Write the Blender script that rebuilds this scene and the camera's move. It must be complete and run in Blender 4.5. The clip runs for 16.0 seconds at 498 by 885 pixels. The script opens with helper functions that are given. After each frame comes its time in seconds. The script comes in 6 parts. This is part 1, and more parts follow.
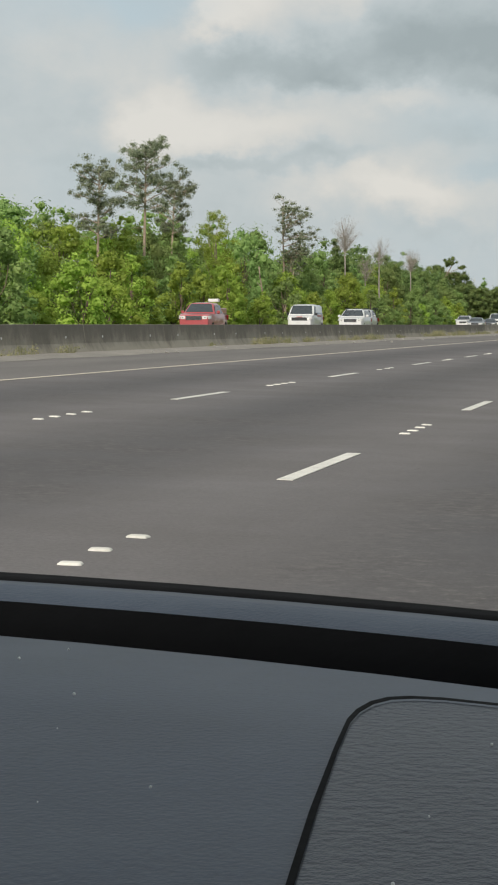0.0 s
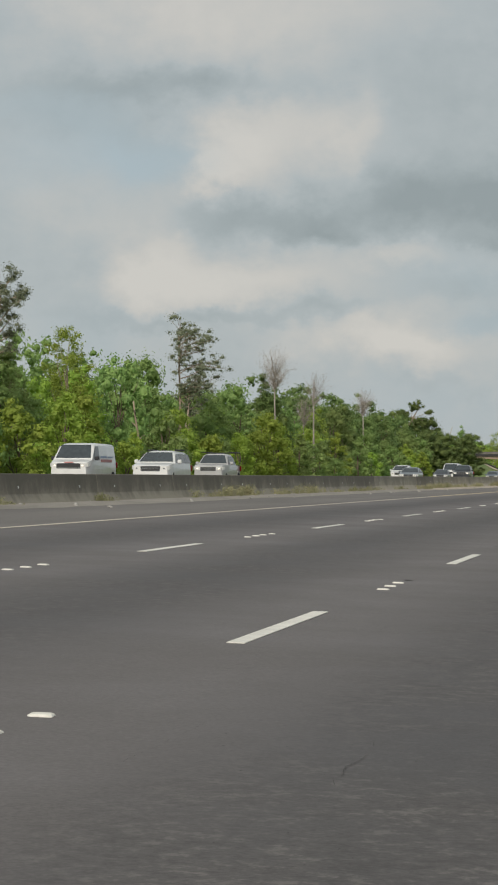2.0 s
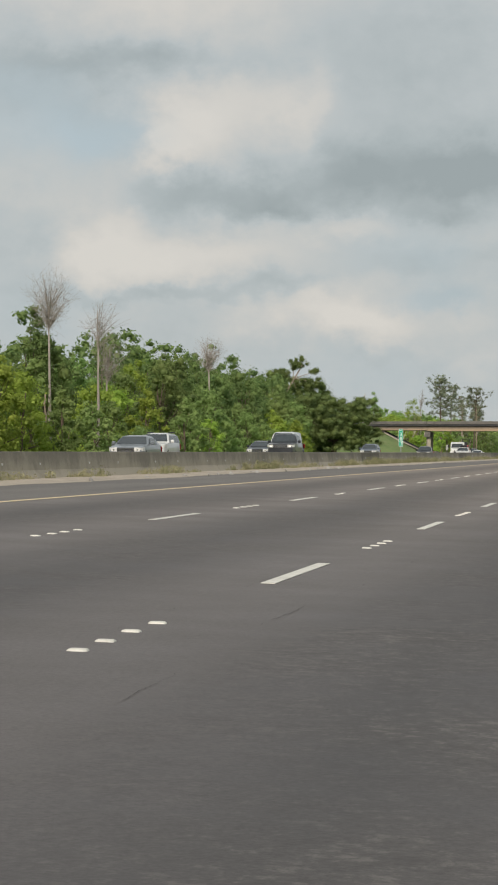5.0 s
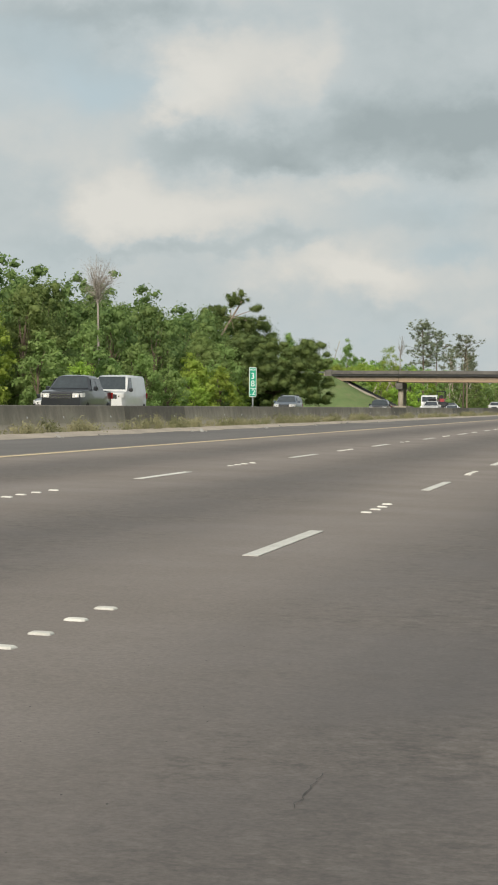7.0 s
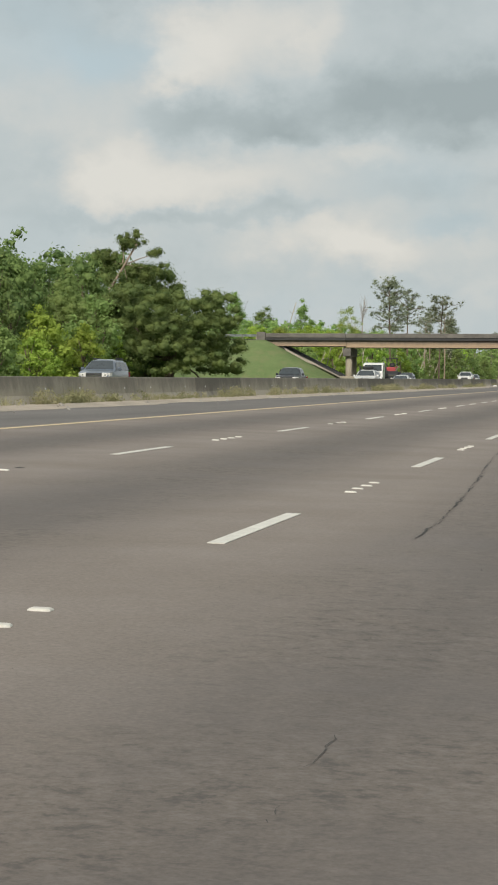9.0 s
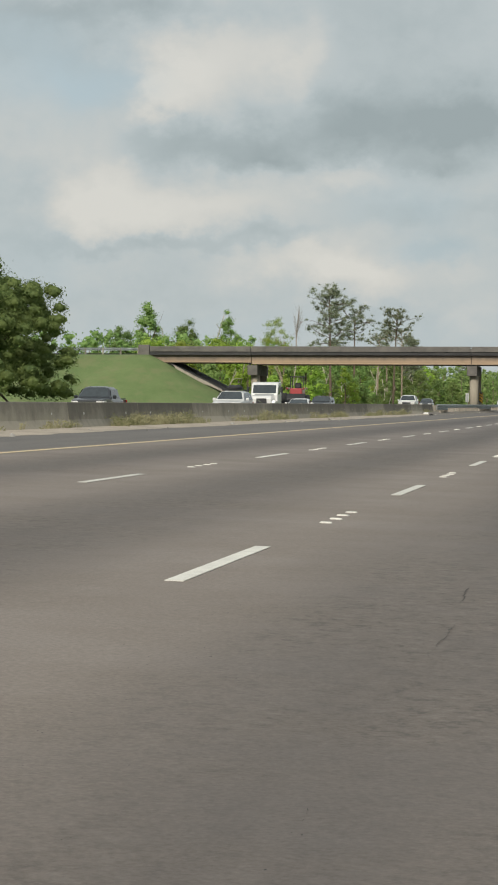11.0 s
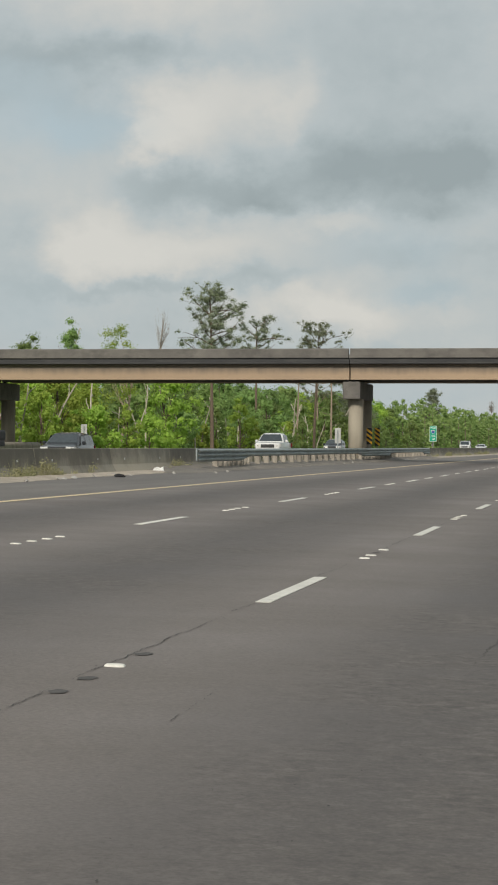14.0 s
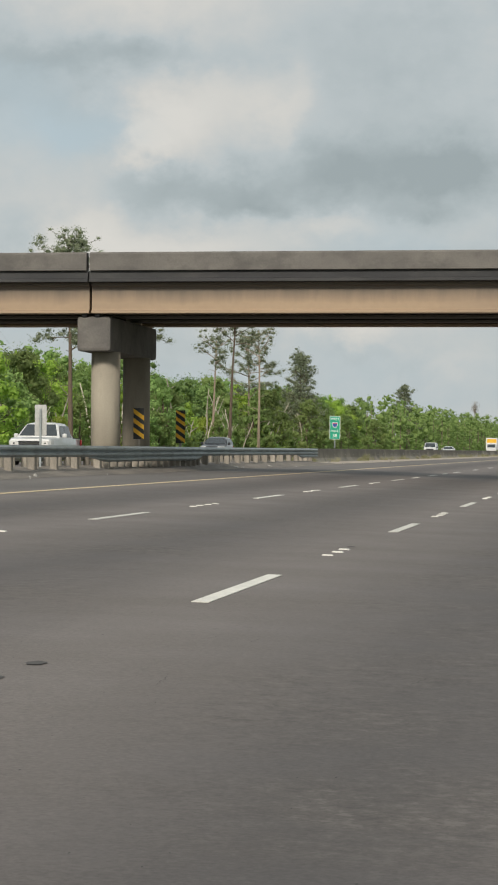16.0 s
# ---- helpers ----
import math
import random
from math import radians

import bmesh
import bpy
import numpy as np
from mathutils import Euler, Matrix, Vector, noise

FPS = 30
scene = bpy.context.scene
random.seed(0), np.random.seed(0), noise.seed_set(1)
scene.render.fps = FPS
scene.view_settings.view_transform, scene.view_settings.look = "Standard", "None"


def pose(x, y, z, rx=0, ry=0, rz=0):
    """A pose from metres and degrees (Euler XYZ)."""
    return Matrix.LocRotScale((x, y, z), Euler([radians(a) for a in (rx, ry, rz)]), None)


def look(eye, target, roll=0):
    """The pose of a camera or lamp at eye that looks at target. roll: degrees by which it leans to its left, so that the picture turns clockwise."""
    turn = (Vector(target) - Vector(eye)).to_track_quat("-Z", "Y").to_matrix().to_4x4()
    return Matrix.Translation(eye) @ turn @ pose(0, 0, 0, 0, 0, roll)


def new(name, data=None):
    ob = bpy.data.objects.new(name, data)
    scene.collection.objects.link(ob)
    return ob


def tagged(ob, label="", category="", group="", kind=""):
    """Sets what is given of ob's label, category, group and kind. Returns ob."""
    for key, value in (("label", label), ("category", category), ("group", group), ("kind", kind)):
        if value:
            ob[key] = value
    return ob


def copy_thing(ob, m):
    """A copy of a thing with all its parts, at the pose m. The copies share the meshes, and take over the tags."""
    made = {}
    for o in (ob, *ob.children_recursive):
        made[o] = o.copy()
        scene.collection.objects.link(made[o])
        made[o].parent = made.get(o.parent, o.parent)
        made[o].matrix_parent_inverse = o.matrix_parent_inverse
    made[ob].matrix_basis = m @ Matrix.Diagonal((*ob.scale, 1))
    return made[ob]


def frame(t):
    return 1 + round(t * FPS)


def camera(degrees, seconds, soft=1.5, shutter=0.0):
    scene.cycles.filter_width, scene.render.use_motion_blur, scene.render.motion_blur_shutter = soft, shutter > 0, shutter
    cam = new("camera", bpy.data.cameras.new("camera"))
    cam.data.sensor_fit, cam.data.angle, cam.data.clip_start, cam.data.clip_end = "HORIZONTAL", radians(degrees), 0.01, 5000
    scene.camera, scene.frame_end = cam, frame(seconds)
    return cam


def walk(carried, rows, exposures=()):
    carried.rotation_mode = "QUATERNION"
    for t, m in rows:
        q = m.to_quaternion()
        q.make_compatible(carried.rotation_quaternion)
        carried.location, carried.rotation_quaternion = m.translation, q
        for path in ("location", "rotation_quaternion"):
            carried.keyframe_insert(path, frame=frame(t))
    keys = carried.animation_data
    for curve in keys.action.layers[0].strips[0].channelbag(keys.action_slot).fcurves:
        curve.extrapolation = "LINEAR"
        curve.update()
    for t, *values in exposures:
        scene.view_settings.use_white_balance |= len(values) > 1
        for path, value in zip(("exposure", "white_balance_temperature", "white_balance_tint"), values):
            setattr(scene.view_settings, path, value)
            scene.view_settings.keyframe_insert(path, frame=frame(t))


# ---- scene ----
cam = camera(13.1, 16.0, 2.0)
PATH = [
    (0, (0.099, 0.704, 1.048), (-0.296, 2.662, 0.939), 0.1),
    (0.5, (0.057, 16.625, 1.024), (-0.332, 18.585, 0.936), -0.1),
    (1, (0.05, 32.14, 1.012), (-0.337, 34.101, 0.968), 0.1),
    (1.5, (0.114, 47.233, 1.022), (-0.276, 49.195, 1.029), 0.4),
    (2, (0.087, 63.265, 0.999), (-0.307, 65.225, 1.03), 0.3),
    (2.5, (0.102, 78.884, 1.012), (-0.293, 80.845, 1.045), 0.2),
    (3, (0.15, 94.474, 1.008), (-0.236, 96.436, 1.039), 0.1),
    (3.5, (0.219, 109.857, 1.025), (-0.152, 111.822, 1.05), 0.2),
    (4, (0.213, 125.646, 1.013), (-0.148, 127.613, 1.026), 0.1),
    (4.5, (0.259, 140.956, 1.017), (-0.096, 142.924, 1.027), 0.3),
    (5, (0.28, 156.832, 1.024), (-0.071, 158.801, 1.033), 0.1),
    (7.5, (0.09, 235.243, 1.03), (-0.27, 237.21, 0.985), 0.4),
    (8, (0.113, 250.737, 1.049), (-0.249, 252.704, 0.996), 0.4),
    (8.5, (0.092, 266.612, 1.038), (-0.271, 268.578, 0.983), 0.3),
    (9, (0.091, 282.065, 1.047), (-0.266, 284.032, 0.987), 0.4),
    (9.5, (0.046, 298.026, 1.028), (-0.304, 299.994, 0.971), 0.4),
    (10, (0.084, 313.276, 1.029), (-0.258, 315.246, 0.97), 0.3),
    (12.5, (-0.033, 391.537, 1.044), (-0.383, 393.506, 1.0496), 0.4),
    (13, (-0.021, 407.338, 1.013), (-0.367, 409.308, 1.011), 0.2),
    (13.5, (-0.059, 422.846, 1.067), (-0.3978, 424.8176, 1.0655), 0.43),
    (14, (0.011, 438.362, 1.14), (-0.326, 440.333, 1.143), 0.3),
    (14.5, (0.01, 454.155, 1.085), (-0.325, 456.127, 1.088), 0.4),
    (15, (0.042, 469.829, 1.04), (-0.292, 471.801, 1.04), 0.3),
    (15.5, (0.038, 485.691, 0.989), (-0.296, 487.663, 0.99), 0.3),
    (16, (0.033, 501.367, 0.976), (-0.298, 503.339, 0.982), 0.5),
]
walk(cam, [(t, look(eye, target, roll)) for t, eye, target, roll in PATH], [(0, 0.1, 6500, 9), (1.0, 0.14, 6500, 9), (1.5, 0.12, 6500, 9), (2.0, -0.17, 6500, 9), (2.5, -0.1, 6500, 9), (3.5, -0.03, 6500, 9), (5.2, -0.02, 6580, 10), (7.3, 0.1, 6550, 8), (10.2, 0.06, 6520, 8), (12.3, -0.08, 6450, 7), (14, -0.05, 6480, 8), (16, 0.02, 6500, 9)])


# ---------------------------------------------------------------- world and light
SUN_ELEVATION, SUN_FROM = 33.0, (-0.12, -1.0)


def node(nt, kind, **values):
    n = nt.nodes.new(kind)
    for key, value in values.items():
        n.inputs[key].default_value = value
    return n


def maths(nt, op, a, b=None):
    n = nt.nodes.new("ShaderNodeMath")
    n.operation = op
    for i, v in enumerate((a, b)):
        if v is None:
            continue
        if isinstance(v, (int, float)):
            n.inputs[i].default_value = v
        else:
            nt.links.new(v, n.inputs[i])
    return n.outputs[0]


def blend(nt, factor, a, b, mode="MIX"):
    n = nt.nodes.new("ShaderNodeMix")
    n.data_type, n.blend_type = "RGBA", mode
    for socket, v in ((n.inputs[0], factor), (n.inputs[6], a), (n.inputs[7], b)):
        if isinstance(v, (int, float)):
            socket.default_value = v
        elif isinstance(v, tuple):
            socket.default_value = (*v, 1)
        else:
            nt.links.new(v, socket)
    return n.outputs[2]


def ramp(nt, value, *stops):
    n = nt.nodes.new("ShaderNodeValToRGB")
    e = n.color_ramp.elements
    while len(e) < len(stops):
        e.new(0.5)
    for el, (p, c) in zip(e, stops):
        el.position = p
        el.color = (c, c, c, 1) if isinstance(c, (int, float)) else (*c, 1)
    nt.links.new(value, n.inputs[0])
    return n.outputs[0]


def make_sky():
    world = bpy.data.worlds.new("world")
    scene.world = world
    world.use_nodes = True
    nt = world.node_tree
    out = nt.nodes["World Output"]
    back = nt.nodes["Background"]
    sky = nt.nodes.new("ShaderNodeTexSky")
    sky.sky_type, sky.sun_disc = "NISHITA", False
    sky.sun_elevation = radians(SUN_ELEVATION)
    sky.sun_rotation = math.atan2(SUN_FROM[0], SUN_FROM[1])
    sky.dust_density, sky.air_density = 2.0, 1.2
    tc = nt.nodes.new("ShaderNodeTexCoord")
    # the clouds lie in flat layers, so they are drawn out sideways towards the horizon
    scale = node(nt, "ShaderNodeMapping")
    scale.inputs["Scale"].default_value = (1.0, 1.0, 1.35)
    nt.links.new(tc.outputs["Generated"], scale.inputs["Vector"])
    big = node(nt, "ShaderNodeTexNoise", Scale=7.0, Detail=4.0, Roughness=0.5)
    fine = node(nt, "ShaderNodeTexNoise", Scale=21.0, Detail=5.0, Roughness=0.55)
    wisp = node(nt, "ShaderNodeTexNoise", Scale=62.0, Detail=5.0, Roughness=0.6)
    for n in (big, fine, wisp):
        nt.links.new(scale.outputs[0], n.inputs["Vector"])
    # two scales of wandering give the cloud heads their uneven outline
    place = tc.outputs["Generated"]
    for n, amount in ((fine, 0.046), (wisp, 0.017)):
        shift = nt.nodes.new("ShaderNodeVectorMath")
        shift.operation = "MULTIPLY_ADD"
        nt.links.new(n.outputs["Color"], shift.inputs[0])
        shift.inputs[1].default_value = (amount, amount, 0.8 * amount)
        nt.links.new(place, shift.inputs[2])
        place = shift.outputs[0]
    sep = nt.nodes.new("ShaderNodeSeparateXYZ")
    nt.links.new(place, sep.inputs[0])
    x, z = sep.outputs[0], sep.outputs[2]

    def clouds(spots):
        total = None
        for cx, cz, rx, rz, weight in spots:
            dx = maths(nt, "DIVIDE", maths(nt, "SUBTRACT", x, cx + 0.0315), rx)
            dz = maths(nt, "DIVIDE", maths(nt, "SUBTRACT", z, cz + 0.0252), rz)
            d = maths(nt, "ADD", maths(nt, "MULTIPLY", dx, dx), maths(nt, "MULTIPLY", dz, dz))
            d = maths(nt, "POWER", d, 1.35)
            v = maths(nt, "MULTIPLY", maths(nt, "EXPONENT", maths(nt, "MULTIPLY", d, -0.8)), weight)
            total = v if total is None else maths(nt, "ADD", total, v)
        return total

    uneven = maths(nt, "ADD", maths(nt, "MULTIPLY", big.outputs["Fac"], 0.22), maths(nt, "MULTIPLY", fine.outputs["Fac"], 0.30))
    uneven = maths(nt, "ADD", uneven, maths(nt, "MULTIPLY", wisp.outputs["Fac"], 0.26))
    tone = maths(nt, "ADD", maths(nt, "ADD", clouds(CLOUDS), uneven), 0.125)
    cover = ramp(nt, tone, (0.05, (0.340, 0.390, 0.405)), (0.30, (0.428, 0.480, 0.496)), (0.50, (0.498, 0.543, 0.557)), (0.66, (0.563, 0.582, 0.577)), (0.85, (0.648, 0.637, 0.606)), (1.0, (0.70, 0.68, 0.64)))
    cover = blend(nt, maths(nt, "MINIMUM", clouds(CLOUD_GAPS), 0.8), cover, (0.462, 0.560, 0.615))
    clear = nt.nodes.new("ShaderNodeVectorMath")
    clear.operation = "SCALE"
    nt.links.new(sky.outputs[0], clear.inputs[0])
    clear.inputs["Scale"].default_value = 0.06
    nt.links.new(blend(nt, 0.94, clear.outputs[0], cover), back.inputs["Color"])
    back.inputs["Strength"].default_value = 1.0
    nt.links.new(back.outputs[0], out.inputs["Surface"])


# bright heads and grey bases of the clouds, then thin places: sideways, up, width, height, weight (as parts of the dome)
CLOUDS = [
    (-0.202, 0.148, 0.0214, 0.0195, 0.30), (-0.185, 0.158, 0.0274, 0.0178, 0.20), (-0.213, 0.135, 0.0128, 0.0136, 0.35), (-0.165, 0.151, 0.0244, 0.0227, 0.12), (-0.150, 0.156, 0.0125, 0.0202, 0.12),
    (-0.185, 0.119, 0.0375, 0.0091, -0.36), (-0.165, 0.110, 0.0175, 0.0051, -0.25), (-0.212, 0.122, 0.0125, 0.0071, -0.16), (-0.105, 0.128, 0.0475, 0.0177, -0.38), (-0.067, 0.123, 0.0300, 0.0152, -0.22),
    (-0.132, 0.135, 0.0125, 0.0152, -0.14), (-0.098, 0.107, 0.0085, 0.0035, -0.14), (-0.085, 0.166, 0.0500, 0.0152, -0.06), (-0.227, 0.089, 0.0366, 0.0148, 0.25), (-0.198, 0.087, 0.0366, 0.0116, 0.19),
    (-0.242, 0.103, 0.0201, 0.0182, 0.20), (-0.175, 0.098, 0.0335, 0.0116, 0.17), (-0.129, 0.103, 0.0177, 0.0059, 0.29), (-0.202, 0.073, 0.0550, 0.0038, -0.24), (-0.165, 0.078, 0.0225, 0.0038, -0.18),
    (-0.247, 0.074, 0.0300, 0.0035, -0.10), (-0.135, 0.065, 0.0320, 0.0123, 0.30), (-0.119, 0.056, 0.0201, 0.0084, 0.29), (-0.155, 0.060, 0.0200, 0.0076, 0.10), (-0.092, 0.071, 0.0150, 0.0051, -0.20),
    (-0.072, 0.060, 0.0150, 0.0063, 0.12), (-0.080, 0.095, 0.0200, 0.0091, 0.08), (-0.237, 0.151, 0.0225, 0.0121, -0.14), (-0.270, 0.166, 0.0375, 0.0127, -0.16), (-0.270, 0.129, 0.0250, 0.0152, 0.10),
    (-0.277, 0.087, 0.0225, 0.0152, -0.04), (-0.232, 0.178, 0.0500, 0.0076, -0.26), (-0.122, 0.178, 0.0500, 0.0091, -0.10), (-0.177, 0.209, 0.0519, 0.0214, 0.29), (-0.247, 0.214, 0.0457, 0.0214, 0.23),
    (-0.105, 0.195, 0.0500, 0.0101, -0.13), (-0.145, 0.156, 0.0065, 0.0228, 0.14), (-0.231, 0.108, 0.0100, 0.0152, 0.10), (-0.257, 0.095, 0.0150, 0.0101, 0.12), (-0.105, 0.087, 0.0175, 0.0056, -0.10),
    (-0.070, 0.087, 0.0125, 0.0051, -0.10), (-0.110, 0.042, 0.0400, 0.0040, -0.08), (-0.210, 0.052, 0.0500, 0.0046, -0.06), (-0.072, 0.039, 0.0225, 0.0046, 0.10)]
CLOUD_GAPS = [
    (-0.240, 0.149, 0.0250, 0.0127, 0.52), (-0.270, 0.143, 0.0350, 0.0139, 0.41), (-0.277, 0.166, 0.0350, 0.0101, 0.38), (-0.090, 0.071, 0.0175, 0.0061, 0.45), (-0.095, 0.087, 0.0150, 0.0076, 0.22),
    (-0.175, 0.029, 0.1250, 0.0127, 0.26), (-0.270, 0.065, 0.0300, 0.0127, 0.22), (-0.112, 0.095, 0.0225, 0.0101, 0.19)]
make_sky()

sun = new("sun", bpy.data.lights.new("sun", "SUN"))
sun.data.energy, sun.data.angle, sun.data.color = 3.0, radians(10), (1.0, 0.92, 0.82)
sun.matrix_world = look((0, 0, 200), Vector((0, 0, 200)) - Vector((SUN_FROM[0], SUN_FROM[1], math.hypot(*SUN_FROM) * math.tan(radians(SUN_ELEVATION)))))


# ---------------------------------------------------------------- materials
def surface(name, color, other=None, rough=0.8, scale=3.0, fine=40.0, bump=0.3, depth=0.01, metal=0.0, spread=0.0, coat=0.0, stretch=(1, 1, 1), stain=None, spec=0.5, speckle=0.3):
    """A worn surface: two colours mixed by coarse and fine noise, a stain drawn out by stretch, random tone per object."""
    m = bpy.data.materials.new(name)
    m.use_nodes = True
    nt = m.node_tree
    b = nt.nodes["Principled BSDF"]
    b.inputs["Roughness"].default_value, b.inputs["Metallic"].default_value = rough, metal
    b.inputs["Specular IOR Level"].default_value = spec
    if coat:
        b.inputs["Coat Weight"].default_value, b.inputs["Coat Roughness"].default_value = coat, 0.08
    tc = nt.nodes.new("ShaderNodeTexCoord")
    info = nt.nodes.new("ShaderNodeObjectInfo")
    off = nt.nodes.new("ShaderNodeVectorMath")
    off.operation = "MULTIPLY_ADD"
    nt.links.new(info.outputs["Random"], off.inputs[0])
    off.inputs[1].default_value = (37.0, 19.0, 11.0)
    nt.links.new(tc.outputs["Object"], off.inputs[2])
    mp = node(nt, "ShaderNodeMapping")
    mp.inputs["Scale"].default_value = stretch
    nt.links.new(off.outputs[0], mp.inputs["Vector"])
    coarse = node(nt, "ShaderNodeTexNoise", Scale=scale, Detail=5.0, Roughness=0.6)
    grain = node(nt, "ShaderNodeTexNoise", Scale=fine, Detail=3.0, Roughness=0.6)
    nt.links.new(mp.outputs[0], coarse.inputs["Vector"])
    nt.links.new(off.outputs[0], grain.inputs["Vector"])
    other = other or tuple(c * 0.75 for c in color)
    tone = blend(nt, ramp(nt, coarse.outputs["Fac"], (0.3, 0.0), (0.7, 1.0)), color, other)
    tone = blend(nt, speckle, tone, ramp(nt, grain.outputs["Fac"], (0.25, 0.25), (0.75, 0.85)), "OVERLAY")
    if stain:
        streak = node(nt, "ShaderNodeTexNoise", Scale=stain[1], Detail=4.0, Roughness=0.65)
        nt.links.new(mp.outputs[0], streak.inputs["Vector"])
        tone = blend(nt, ramp(nt, streak.outputs["Fac"], (0.48, 0.0), (0.66, stain[2])), tone, stain[0])
    if spread:
        hue = node(nt, "ShaderNodeHueSaturation")
        nt.links.new(tone, hue.inputs["Color"])
        nt.links.new(maths(nt, "ADD", maths(nt, "MULTIPLY", info.outputs["Random"], 2 * spread), 1 - spread), hue.inputs["Value"])
        tone = hue.outputs[0]
    nt.links.new(tone, b.inputs["Base Color"])
    if bump:
        bp = node(nt, "ShaderNodeBump", Strength=bump, Distance=depth)
        nt.links.new(grain.outputs["Fac"], bp.inputs["Height"])
        nt.links.new(bp.outputs[0], b.inputs["Normal"])
    return m


def leaf_material(name, dark, light, through_light=0.35, spread=0.25):
    """Leaves: tone by tree and by leaf, part of the light passes through."""
    m = bpy.data.materials.new(name)
    m.use_nodes = True
    nt = m.node_tree
    nt.nodes.remove(nt.nodes["Principled BSDF"])
    out = nt.nodes["Material Output"]
    info = nt.nodes.new("ShaderNodeObjectInfo")
    geo = nt.nodes.new("ShaderNodeNewGeometry")
    tc = nt.nodes.new("ShaderNodeTexCoord")
    patch = node(nt, "ShaderNodeTexNoise", Scale=0.75, Detail=4.0)
    nt.links.new(tc.outputs["Object"], patch.inputs["Vector"])
    f = maths(nt, "ADD", maths(nt, "MULTIPLY", geo.outputs["Random Per Island"], 0.34), maths(nt, "MULTIPLY", ramp(nt, patch.outputs["Fac"], (0.35, 0.0), (0.65, 1.0)), 0.66))
    tone = blend(nt, f, dark, light)
    hue = node(nt, "ShaderNodeHueSaturation")
    nt.links.new(tone, hue.inputs["Color"])
    nt.links.new(maths(nt, "ADD", maths(nt, "MULTIPLY", info.outputs["Random"], 0.03), 0.488), hue.inputs["Hue"])
    nt.links.new(maths(nt, "ADD", maths(nt, "MULTIPLY", info.outputs["Random"], 2 * spread), 1 - spread), hue.inputs["Value"])
    d = nt.nodes.new("ShaderNodeBsdfDiffuse")
    t = nt.nodes.new("ShaderNodeBsdfTranslucent")
    g = node(nt, "ShaderNodeBsdfGlossy", Roughness=0.55)
    g.inputs["Color"].default_value = (0.5, 0.5, 0.5, 1)
    for n in (d, t):
        nt.links.new(hue.outputs[0], n.inputs["Color"])
    mx = nt.nodes.new("ShaderNodeMixShader")
    mx.inputs[0].default_value = through_light
    nt.links.new(d.outputs[0], mx.inputs[1]), nt.links.new(t.outputs[0], mx.inputs[2])
    mg = nt.nodes.new("ShaderNodeMixShader")
    mg.inputs[0].default_value = 0.02
    nt.links.new(mx.outputs[0], mg.inputs[1]), nt.links.new(g.outputs[0], mg.inputs[2])
    nt.links.new(mg.outputs[0], out.inputs["Surface"])
    return m


